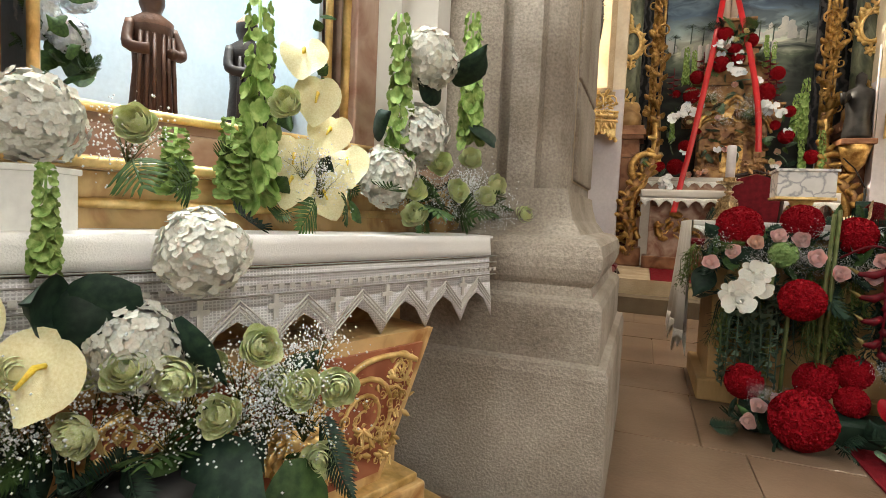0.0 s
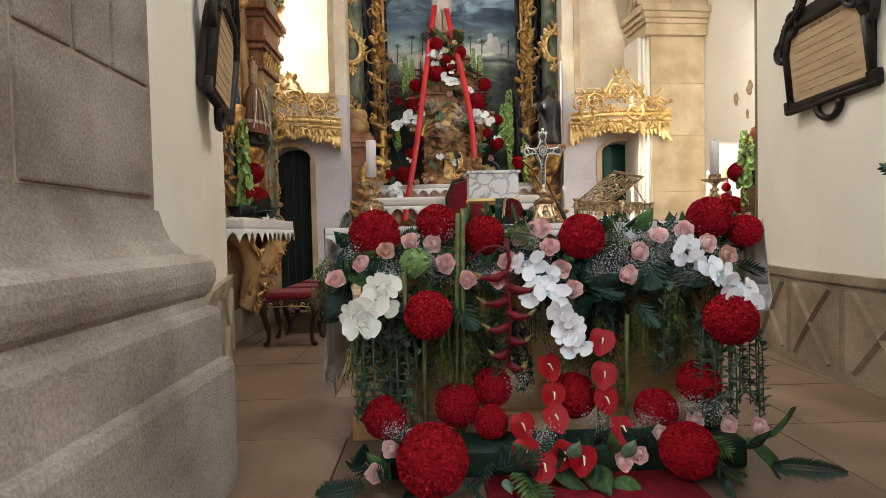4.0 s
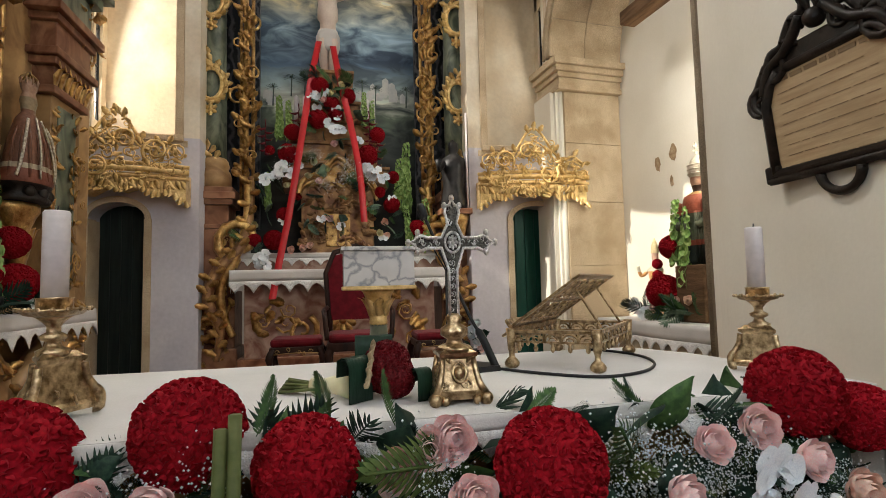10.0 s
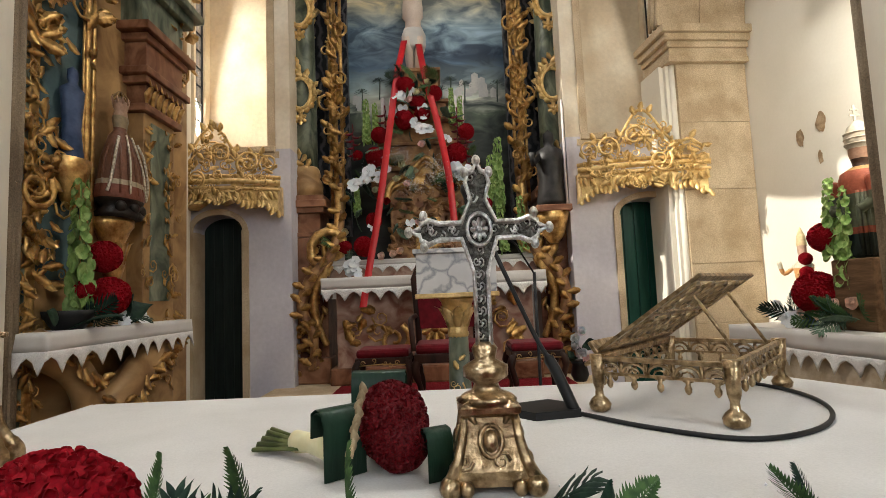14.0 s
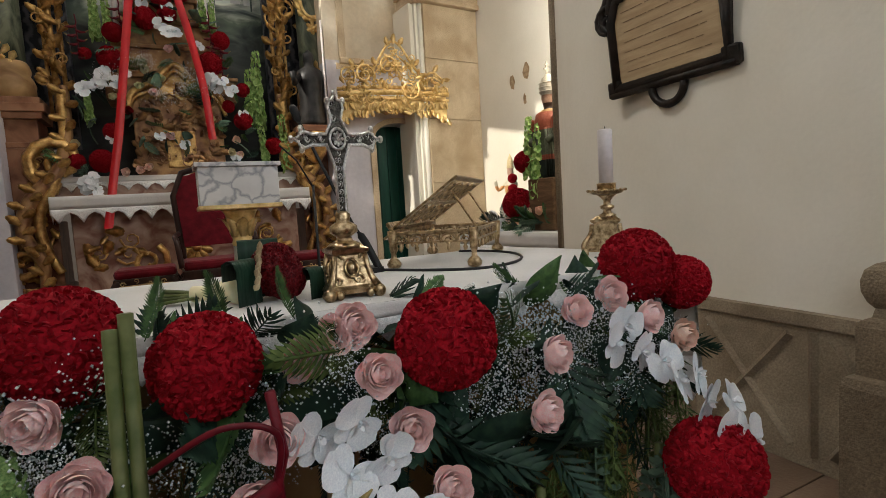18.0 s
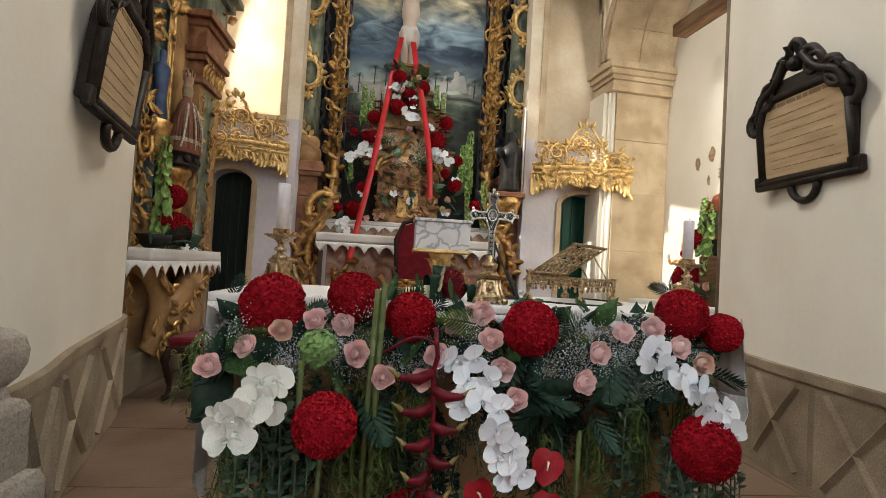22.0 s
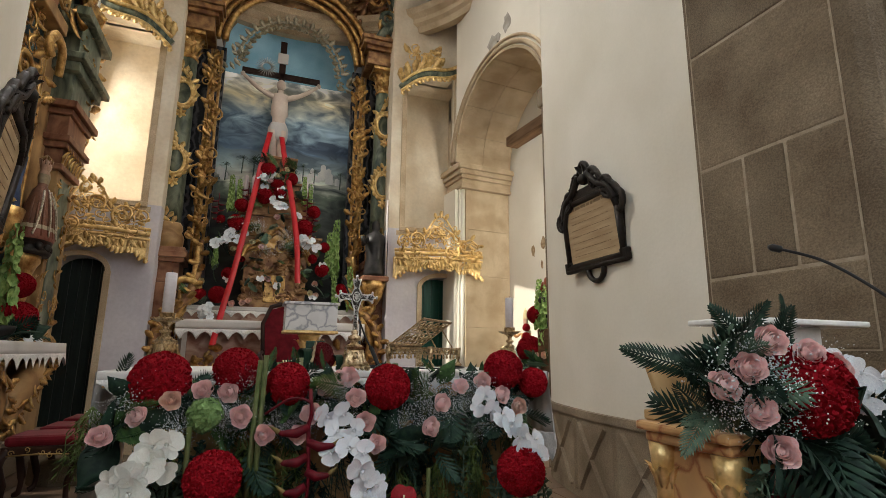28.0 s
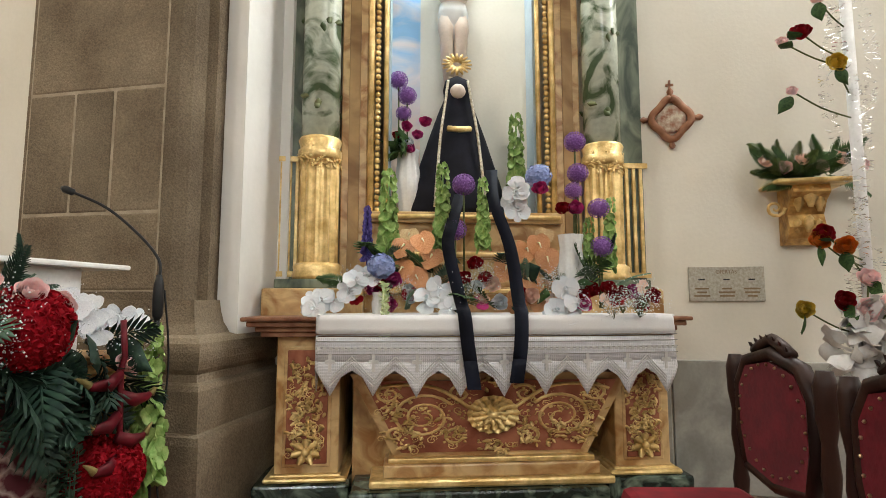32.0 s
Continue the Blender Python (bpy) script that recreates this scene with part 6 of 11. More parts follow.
for x, z, a in ((0.12, 1.02, 0.1), (0.28, 1.04, 0.3), (0.20, 1.0, -0.4), (0.74, 0.98, 0.5), (0.52, 1.02, 0.2), (-0.50, 1.0, -0.3)):
    put(garland, "long_leaf", "long_leaf", DARKGREEN, (x, 2.76, z - 0.08), 0.15, (math.sin(a), -0.5, math.cos(a)))
heliconia(garland, (-0.282, 2.81, 0.80), (-0.26, 2.76, 0.42))
part("looped_stem", Mesh().tube(bez([(-0.282, 2.81, 0.80), (-0.28, 2.79, 0.88), (-0.35, 2.80, 0.90), (-0.44, 2.86, 0.84)], 6), 0.005, 6), BRACT, garland)
part("foam_bed", Mesh().box(-0.9, 2.99, 0.78, 0.78, 3.04, 0.88, c=0.02), DARKGREEN, garland)
for xa, za, xb, zb in ((-0.47, 1.04, -0.50, 0.13), (-0.45, 1.06, -0.47, 0.13), (-0.62, 0.6, -0.63, 0.13), (0.23, 0.6, 0.22, 0.13), (0.57, 0.6, 0.57, 0.13), (0.67, 0.6, 0.67, 0.13), (-0.70, 0.8, -0.70, 0.13)):
    part("cane", Mesh().tube([(xa, 2.88, za), ((xa + xb) / 2, 2.88, (za + zb) / 2), (xb, 2.88, zb - 0.11)], 0.010, 6), STEM, garland)

low = thing("floor_flower_arrangement", "red carnation balls and anthuriums on the floor before the altar", "flower arrangement")
for p in ((-0.79, 2.85, 0.207, 0.088), (-0.491, 2.87, 0.243, 0.092), (-0.337, 2.91, 0.303, 0.083), (-0.357, 2.82, 0.184, 0.07), (0.009, 2.92, 0.253, 0.097), (0.52, 2.86, 0.315, 0.088), (0.341, 2.86, 0.201, 0.088), (-0.598, 2.60, 0.132, 0.132), (0.361, 2.63, 0.125, 0.104)):
    put(low, "carnation_ball", "pompon", RED, p[:3], p[3], F)
for p in ((-0.755, 2.66, 0.15), (-0.805, 2.57, 0.10), (-0.665, 2.72, 0.17), (-0.533, 2.72, 0.17), (0.292, 2.70, 0.165), (0.465, 2.78, 0.185), (0.605, 2.85, 0.235), (0.584, 2.74, 0.175), (0.695, 2.72, 0.17), (0.169, 2.61, 0.12), (0.104, 2.59, 0.11)):
    put(low, "rose", "rose", PINK, p, 0.040, jit((0, -1, 0.35), 0.3), label="pink rose")
for p in ((0.11, 2.89, 0.503), (-0.115, 2.88, 0.405), (0.112, 2.88, 0.368), (-0.10, 2.875, 0.29), (0.115, 2.87, 0.266), (-0.24, 2.81, 0.19), (-0.098, 2.84, 0.206), (0.143, 2.77, 0.18), (-0.117, 2.65, 0.14), (-0.252, 2.67, 0.147), (-0.20, 2.61, 0.115), (-0.052, 2.63, 0.13)):
    anthurium(low, (p[0], p[1] - 0.05, p[2]), 0.072, ANTHRED, (0, -1, 0.3))
    part("stem", Mesh().tube([(p[0], p[1] + 0.01, p[2]), (p[0] * 0.95, 2.88, 0.05)], 0.005, 4), STEM, low)
for p in [(-0.24, 2.84, 0.34), (-0.17, 2.68, 0.18), (0.04, 2.7, 0.22), (0.24, 2.72, 0.2), (0.44, 2.76, 0.25), (-0.74, 2.70, 0.2), (0.56, 2.76, 0.22), (-0.62, 2.72, 0.18)]:
    gyps(low, p, 0.06)
for k in range(44):
    x = random.uniform(-0.86, 0.72)
    put(low, "leaf", random.choice(("leaf", "lobed_leaf", "long_leaf")), random.choice((GREEN, DARKGREEN, DARKGREEN)), (x, random.uniform(2.58, 2.76), random.uniform(0.05, 0.14)), random.uniform(0.11, 0.19), (random.uniform(-0.8, 0.8) + (1.0 if x > 0.55 else -1.0 if x < -0.65 else 0), -0.7, random.uniform(-0.1, 0.5)))
for x, y, d in ((-0.84, 2.58, (-0.9, -0.7, 0.02)), (0.66, 2.62, (1, -0.3, 0.1))):
    put(low, "fern", "fern", DARKGREEN, (x, y, 0.06), 0.22, d)
for x in (-0.42, 0.1, -0.1):
    put(low, "eucalyptus_leaf", "leaf", GREYGREEN, (x, 2.58, 0.13), 0.085, (0.2, -0.8, 0.4))
part("foam_bed", Mesh().box(-0.8, 2.72, 0.0, 0.65, 2.9, 0.12, c=0.02), DARKGREEN, low)

# ---- carpet ----
cp = thing("red_carpet_runner", "red carpet runner leading to the altar", "carpet")
part("carpet_strip", Mesh().box(-0.40, -7.5, 0.0, 0.385, 2.9, 0.008, c=0.003), RED_CARPET, cp)
STAND["at"] = BACK
pcp = thing("platform_carpet", "red carpet on the platform before the main altar", "carpet")
part("carpet_strip", Mesh().box(-1.0, 6.22, 0.34, 1.35, 7.95, 0.348, c=0.003), RED_CARPET, pcp)

STAND["at"] = HERE

# ---- altar table ----
OAK = mat("pale_altar_wood", (0.36, 0.22, 0.09), (0.50, 0.33, 0.16), 0.5, scale=3, stretch=(1, 1, 0.3))
al = thing("altar_table", "pale wooden altar table with panelled front", "altar")
part("body", Mesh().box(-0.92, 3.16, 0.12, 0.80, 3.76, 0.93, c=0.006), OAK, al)
part("plinth", Mesh().box(-0.97, 3.12, 0.0, 0.85, 3.80, 0.12, c=0.012), OAK, al)
part("top", Mesh().prism([(-1.035, 3.06), (0.895, 3.06), (0.895, 3.50), (0.875, 3.66), (0.78, 3.875), (-1.035, 3.875)], 0.93, 0.985), OAK, al)
for k in range(3):
    part("front_panel", Mesh().box(-0.86 + k * 0.55, 3.145, 0.22, -0.35 + k * 0.55, 3.165, 0.84, c=0.006), OAK, al)
acl = thing("altar_tablecloth", "plain white linen tablecloth with lace ends on the altar", "altar cloth")
part("top", Mesh().prism([(-1.045, 3.05), (0.905, 3.05), (0.905, 3.50), (0.885, 3.665), (0.79, 3.885), (-1.05, 3.885)], 0.986, 0.992), LINEN, acl)
b_, l_ = hung_cloth([(-1.055, 3.885), (-1.052, 3.045)], 0.992, 0.62, 7, 0.14, wave=0.03)
part("left_drop", b_, LINEN, acl)
part("lace_end", l_, LACE, acl, "white lace end of the cloth")
b_, l_ = hung_cloth([(-1.05, 3.045), (0.91, 3.045)], 0.992, 0.03, 18, 0.05, wave=0.008)
part("front_drop", b_, LINEN, acl)
part("front_lace", l_, LACE, acl)
b_, l_ = hung_cloth([(0.912, 3.045), (0.912, 3.45)], 0.992, 0.30, 6, 0.14, wave=0.03)
part("right_drop", b_, LINEN, acl)
part("right_lace", l_, LACE, acl)

# ---- candlesticks ----
cs = thing("altar_candlestick", "brass altar candlestick with a thick white candle", "candlestick", pose(-0.866, 3.268, 0.992) @ Matrix.Diagonal((0.9, 0.9, 0.92, 1)), "candlesticks on the altar")
TRI = pose(0, 0, 0, 0, 0, 30)
part("foot", Mesh().lathe([(0.094, 0.016), (0.096, 0.028), (0.084, 0.036), (0.076, 0.052), (0.062, 0.085), (0.054, 0.118), (0.058, 0.124)], 3, TRI, smooth=False), BRASS, cs)
for k in range(3):
    corner, face = pose(0, 0, 0, 0, 0, 120 * k + 30), pose(0, 0, 0, 0, 0, 120 * k) @ Matrix.Translation((0, -0.036, 0.045)) @ Matrix.Rotation(-0.28, 4, "X")
    part("foot_scroll", Mesh().tube(bez([(0.060, 0, 0.118), (0.066, 0, 0.085), (0.084, 0, 0.055), (0.092, 0, 0.040), (0.090, 0, 0.018), (0.078, 0, 0.016)], 4), [0.009] * 8 + [0.012] * 8 + [0.014] * 5, 8, corner), BRASS, cs)
    fo = Mesh().tube([(0.015 * math.sin(t), -0.004, 0.040 + 0.017 * math.cos(t)) for t in [2 * math.pi * i / 14 for i in range(15)]], 0.0035, 5, face)
    rosette(fo, face @ turned(0, -0.005, 0.040, 0), 0.011, 6)
    for sd in (-1, 1):
        scroll(fo, face @ turned(sd * 0.030, -0.003, 0.004, sd * 20), 0.015, 1.4, 0.22, sd, n=10, seg=5)
        acanthus(fo, face @ turned(sd * 0.010, -0.004, 0.000, sd * 75), 0.026, 0.4, 4)
    part("foot_ornament", fo, BRASS, cs)
part("cornice", Mesh().lathe([(0.060, 0.122), (0.066, 0.127), (0.066, 0.134), (0.056, 0.138), (0.044, 0.146)], 3, TRI, smooth=False), BRASS, cs)
part("stem", Mesh().lathe([(0.032, 0.138), (0.034, 0.150), (0.018, 0.158), (0.014, 0.168), (0.026, 0.174), (0.028, 0.182), (0.014, 0.190), (0.014, 0.202), (0.024, 0.214), (0.040, 0.226)], 18), BRASS, cs)
pan = Mesh().lathe([(0.03, 0.222), (0.056, 0.228), (0.070, 0.240), (0.073, 0.241), (0.058, 0.232), (0.03, 0.230)], 24)
for k in range(16):
    pan.ball((0.070 * math.cos(k * math.pi / 8), 0.070 * math.sin(k * math.pi / 8), 0.240), 0.0055, 6)
part("drip_pan", pan, BRASS, cs)
part("socket", Mesh().lathe([(0.036, 0.234), (0.036, 0.262), (0.039, 0.266)], 20), BRASS, cs)
can = part("candle", Mesh().lathe([(0.027, 0.262), (0.027, 0.455), (0.024, 0.460), (0.007, 0.456)], 24), WAX, cs, "thick white candle")
part("wick", Mesh().tube([(0, 0, 0.45), (0.002, 0, 0.472)], 0.002, 5), BLACK, can)
copy_thing(cs, pose(0.823, 3.272, 0.992) @ Matrix.Diagonal((0.9, 0.9, 0.92, 1)))

# ---- silver altar cross ----
SILVERDARK = mat("tarnished_silver", (0.045, 0.042, 0.038), (0.12, 0.115, 0.10), 0.42, 1.0, scale=120, bump=0.5, bscale=200)
ac = thing("altar_cross", "ornate silver standing cross with a gilded foot", "cross", pose(-0.048, 3.185, 0.992) @ Matrix.Diagonal((0.92, 0.92, 0.945, 1)))
AX = Matrix.Diagonal((0.77, 1, 1, 1))
ft = Mesh().lathe([(0.084, 0.012), (0.086, 0.022), (0.076, 0.030), (0.066, 0.045), (0.056, 0.070), (0.050, 0.098), (0.062, 0.104), (0.064, 0.112), (0.040, 0.120)], 4, pose(0, 0, 0, 0, 0, 45), smooth=False)
part("foot", ft, BRASS, ac)
for k in range(4):
    fm = pose(0, 0, 0, 0, 0, 90 * k + 45)
    part("foot_knob", Mesh().ball((0.084, 0, 0.013), 0.016, 10, fm).ball((0.070, 0.018, 0.011), 0.011, 8, fm).ball((0.070, -0.018, 0.011), 0.011, 8, fm), BRASS, ac)
    fp = Mesh()
    face = pose(0, 0, 0, 0, 0, 90 * k) @ Matrix.Translation((0, -0.047, 0.038)) @ Matrix.Rotation(-0.25, 4, "X")
    fp.tube([(0.016 * math.sin(t), -0.004, 0.030 + 0.021 * math.cos(t)) for t in [2 * math.pi * i / 16 for i in range(17)]], 0.0035, 5, face)
    fp.ball((0, -0.002, 0.030), 0.012, 8, face, 1.3)
    for sd in (-1, 1):
        scroll(fp, face @ Matrix.Translation((sd * 0.026, -0.004, 0.004)), 0.013, 1.4, 0.22, sd, n=10, seg=5)
        acanthus(fp, face @ turned(sd * 0.020, -0.004, 0.052, sd * 30), 0.022, 0.3, 4)
    part("foot_ornament", fp, BRASS, ac)
    part("foot_rib", Mesh().tube([(0.084, 0, 0.02), (0.066, 0, 0.045), (0.057, 0, 0.07), (0.051, 0, 0.10)], [0.010, 0.008, 0.007, 0.006], 7, fm), BRASS, ac)
part("knop", Mesh().lathe([(0.046, 0.116), (0.038, 0.124), (0.022, 0.13), (0.018, 0.14), (0.034, 0.15), (0.034, 0.165), (0.016, 0.175), (0.02, 0.19), (0.013, 0.2)], 12), BRASS, ac)
cb = Mesh()
CROSSXZ = [(-0.017, 0.19), (0.017, 0.19), (0.017, 0.30), (0.035, 0.345), (0.08, 0.345), (0.10, 0.335), (0.116, 0.345), (0.118, 0.357), (0.138, 0.365), (0.118, 0.373), (0.116, 0.385), (0.10, 0.395), (0.08, 0.385), (0.035, 0.385), (0.018, 0.42), (0.03, 0.45), (0.024, 0.468), (0.01, 0.472), (0.0, 0.488), (-0.01, 0.472), (-0.024, 0.468), (-0.03, 0.45), (-0.018, 0.42), (-0.035, 0.385), (-0.08, 0.385), (-0.10, 0.395), (-0.116, 0.385), (-0.118, 0.373), (-0.138, 0.365), (-0.118, 0.357), (-0.116, 0.345), (-0.10, 0.335), (-0.08, 0.345), (-0.035, 0.345), (-0.017, 0.30)]


def slim(x, z):
    """Narrow shaft and arms between the flared ends of the cross."""
    if abs(x) > 0.03 and abs(z - 0.365) < 0.06:
        z = 0.365 + (z - 0.365) * 0.66
    if abs(x) < 0.05 and abs(z - 0.365) > 0.03:
        x *= 0.78
    return x, z


CROSSXZ = [slim(x, z) for x, z in CROSSXZ]
XZ = Matrix(((1, 0, 0, 0), (0, 0, 1, 0), (0, 1, 0, 0), (0, 0, 0, 1)))
cb.prism([(x, z if z < 0.365 else 0.365 + (z - 0.365) * 0.83) for x, z in CROSSXZ], -0.006, 0.006, AX @ XZ)
part("cross_body", cb, SILVERDARK, ac)
rl = Mesh()
loop = [(x, -0.007, z if z < 0.365 else 0.365 + (z - 0.365) * 0.83) for x, z in CROSSXZ]
rl.tube(loop + [loop[0]], 0.0048, 6)
rl.tube([(x * 0.985, -0.009, 0.365 + (z - 0.365) * 0.985) for x, y, z in loop], 0.0018, 4)
for k in range(14):
    scroll(rl, turned(0.0, -0.007, 0.21 + 0.009 * k, 90 * (k % 2)), 0.008, 1.2, 0.22, 1 if k % 2 else -1, n=8, seg=4)
for s in (-1, 1):
    for k in range(7):
        scroll(rl, turned(s * (0.04 + 0.011 * k), -0.007, 0.365, 90 * k), 0.0085, 1.2, 0.22, s, n=8, seg=4)
    scroll(rl, turned(0, -0.007, 0.43 + 0.015 * s, 0), 0.012, 1.2, 0.22, s, n=8, seg=4)
rl.tube([(0.024 * math.sin(a), -0.008, 0.365 + 0.024 * math.cos(a)) for a in [2 * math.pi * i / 16 for i in range(17)]], 0.004, 5)
for kx, kz in ((-0.110, 0.388), (-0.110, 0.342), (-0.140, 0.365), (0.110, 0.388), (0.110, 0.342), (0.140, 0.365), (-0.024, 0.452), (0.024, 0.452), (0.0, 0.470)):
    rl.ball((kx, -0.006, kz), 0.009, 8)
rosette(rl, turned(0, -0.008, 0.365, 0), 0.02, 8)
part("relief", rl, SILVER, ac, m=AX)

# ---- missal stand ----
ms = thing("missal_stand", "openwork brass missal stand with a raised slanted top", "missal stand", pose(0.457, 3.64, 0.992, 0, 0, -42))
MX, MY = 0.1275, 0.2185
rail = Mesh()
for x0, y0, x1, y1 in ((-MX, -MY, MX, -MY), (-MX, MY, MX, MY), (-MX, -MY, -MX, MY), (MX, -MY, MX, MY)):
    dx, dy = x1 - x0, y1 - y0
    rail.box(min(x0, x1) - 0.006, min(y0, y1) - 0.006, 0.104, max(x0, x1) + 0.006, max(y0, y1) + 0.006, 0.114, c=0.002)
    rail.box(min(x0, x1) - 0.004, min(y0, y1) - 0.004, 0.076, max(x0, x1) + 0.004, max(y0, y1) + 0.004, 0.082, c=0.001)
    n = 5 if dx else 8
    for k in range(n):
        cx, cy = x0 + dx * (k + 0.5) / n, y0 + dy * (k + 0.5) / n
        w = (dx or dy) / n * 0.46
        rail.tube([(cx + (w if dx else 0) * math.cos(t), cy + (0 if dx else w) * math.cos(t), 0.080 + 0.022 * math.sin(t)) for t in [math.pi * i / 8 for i in range(9)]], 0.0035, 4)
        rail.tube([(cx + (w * 0.5 if dx else 0) * math.cos(t), cy + (0 if dx else w * 0.5) * math.cos(t), 0.082 + 0.010 * math.sin(t)) for t in [2 * math.pi * i / 8 for i in range(9)]], 0.002, 4)
        px, py = x0 + dx * k / n, y0 + dy * k / n
        rail.tube([(px, py, 0.104), (px, py, 0.076)], 0.004, 5)
        rail.lathe([(0.002, 0.050), (0.006, 0.055), (0.007, 0.062), (0.004, 0.068), (0.006, 0.077)], 7, pose(cx, cy, 0))
part("gallery", rail, BRASS, ms)
for x, y in ((-MX, -MY), (MX, -MY), (-MX, MY), (MX, MY)):
    part("foot", Mesh().lathe([(0.012, 0.0), (0.021, 0.006), (0.023, 0.016), (0.017, 0.026), (0.009, 0.033), (0.008, 0.045), (0.012, 0.058), (0.013, 0.08), (0.016, 0.118)], 14, pose(x, y, 0)), BRASS, ms)
tp = Mesh()
TM = pose(-MX + 0.004, 0.0, 0.121, 0, -35, 0)
for y in (-MY, MY - 0.016):
    tp.box(0.0, y, 0, 0.26, y + 0.016, 0.007, TM)
for x in (0.0, 0.244):
    tp.box(x, -MY, 0, x + 0.016, MY, 0.007, TM)
tp.box(0.122, -MY, 0.001, 0.134, MY, 0.006, TM)
for k in range(2):
    for j in range(4):
        cx, cy = 0.069 + 0.118 * k, -0.153 + 0.102 * j
        tp.tube([(cx + 0.046 * math.cos(t), cy + 0.044 * math.sin(t), 0.004) for t in [2 * math.pi * i / 14 for i in range(15)]], 0.005, 4, TM)
        for q in range(4):
            a = math.pi * (0.25 + 0.5 * q)
            tp.tube([(cx, cy, 0.004), (cx + 0.045 * math.cos(a), cy + 0.043 * math.sin(a), 0.004)], 0.0045, 4, TM)
        tp.ball((cx, cy, 0.004), 0.011, 7, TM, 0.4)
part("bookrest", tp, BRASS, ms, "pierced brass book rest")
part("ledge", Mesh().box(-0.010, -MY, 0.0, 0.0, MY, 0.030, TM, c=0.002).box(-0.045, -MY, -0.008, 0.0, MY, 0.0, TM, c=0.002), BRASS, ms)
for k in range(13):
    part("ledge_flute", Mesh().tube([(-0.012, -MY + 0.016 + k * 0.0338, 0.002), (-0.012, -MY + 0.016 + k * 0.0338, 0.028)], 0.0055, 5, TM), BRASS, ms)
for y in (-0.12, 0.14):
    part("strut", Mesh().tube([(MX - 0.01, y, 0.115), (0.045, y, 0.232)], 0.004, 5), BRASS, ms)

# ---- altar microphone, cable ----
am = thing("altar_microphone", "black gooseneck microphone on a flat base", "microphone", pose(0, 0, 0.992))
part("base", Mesh().prism([(0.035, 3.54), (0.045, 3.60), (0.12, 3.63), (0.165, 3.58), (0.165, 3.52), (0.07, 3.50)], 0.0, 0.016), BLACK, am)
part("gooseneck", Mesh().tube(bez([(0.155, 3.53, 0.008), (0.125, 3.555, 0.09), (0.09, 3.575, 0.16), (0.03, 3.60, 0.31), (-0.03, 3.62, 0.46)], 6), [0.012] * 9 + [0.005] * 16, 8), BLACK, am)
part("head", Mesh().lathe([(0.006, 0), (0.012, 0.01), (0.013, 0.04), (0.008, 0.052)], 10, Matrix.Translation((-0.028, 3.62, 0.455)) @ facing((-0.35, 0.1, 1))), BLACK, am)
part("cable", Mesh().tube(bez([(0.16, 3.53, 0.006), (0.26, 3.40, 0.005), (0.38, 3.31, 0.005), (0.52, 3.35, 0.005), (0.63, 3.47, 0.005), (0.68, 3.62, 0.005), (0.66, 3.76, 0.005), (0.60, 3.84, 0.005)], 8), 0.0045, 6), BLACK, am)

OAK_DRY = mat("dried_straw", (0.30, 0.22, 0.13), (0.46, 0.36, 0.22), 0.8, scale=30)
# ---- bouquet lying on the altar ----
bq = thing("bouquet", "bouquet of dark red carnations wrapped in dark leaves on the altar", "bouquet", pose(-0.225, 3.33, 0.992) @ Matrix.Diagonal((0.86, 0.86, 0.92, 1)) @ pose(0.2, -3.2, -0.992))
put(bq, "carnation_ball", "pompon", BURGUNDY, (-0.158, 3.12, 1.066), 0.066, (0.5, -0.6, 0.6), label="dark red carnation dome")
put(bq, "carnation_ball", "pompon", BURGUNDY, (-0.140, 3.085, 1.046), 0.052, (0.5, -0.6, 0.6), label="dark red carnation dome")


def folded_leaf(a, b, up, w):
    """A broad leaf folded over into a flat roll from a to b, w thick."""
    ln = (Vector(b) - Vector(a)).length
    sh = Mesh()
    prof = [(-0.5 * w, 0.0), (-0.5 * w, up * 0.8), (-0.3 * w, up * 0.97), (0.1 * w, up), (0.45 * w, up * 0.92), (0.5 * w, up * 0.55), (0.44 * w, up * 0.55), (0.38 * w, up * 0.88), (0.08 * w, up * 0.95), (-0.28 * w, up * 0.92), (-0.44 * w, up * 0.78), (-0.44 * w, 0.0)]
    v = [(x * ln, y, z) for x in (0, 0.5, 1) for y, z in prof]
    n = len(prof)
    sh.add(v, [(j * n + i, j * n + (i + 1) % n, (j + 1) * n + (i + 1) % n, (j + 1) * n + i) for j in range(2) for i in range(n)], None, True)
    d = Vector(b) - Vector(a)
    return part("wrap_leaf", sh, LEAFGLOSS, bq, "dark folded leaf", Matrix.Translation(a) @ Matrix.Rotation(math.atan2(d.y, d.x), 4, "Z"))


LEAFGLOSS = mat("glossy_dark_leaf", (0.006, 0.020, 0.012), (0.014, 0.040, 0.024), 0.4, scale=40, stretch=(1, 1, 0.15), bump=0.2, bscale=90)
folded_leaf((-0.238, 3.20, 0.995), (-0.135, 3.19, 0.995), 0.145, 0.03)
folded_leaf((-0.275, 3.06, 0.995), (-0.215, 3.11, 0.995), 0.105, 0.05)
folded_leaf((-0.10, 3.04, 0.995), (-0.06, 3.06, 0.995), 0.075, 0.04)
for k in range(9):
    part("dried_spike", Mesh().lathe([(0.002, 0), (0.008, 0.008), (0.006, 0.02), (0.001, 0.03)], 6, Matrix.Translation((-0.222 + 0.004 * (k % 3) + 0.002 * k, 3.045 + 0.004 * k, 1.03 + 0.011 * k)) @ facing((0.4 - 0.2 * (k % 3), -0.6, 0.7))), OAK_DRY, bq, "dried straw-coloured spike")
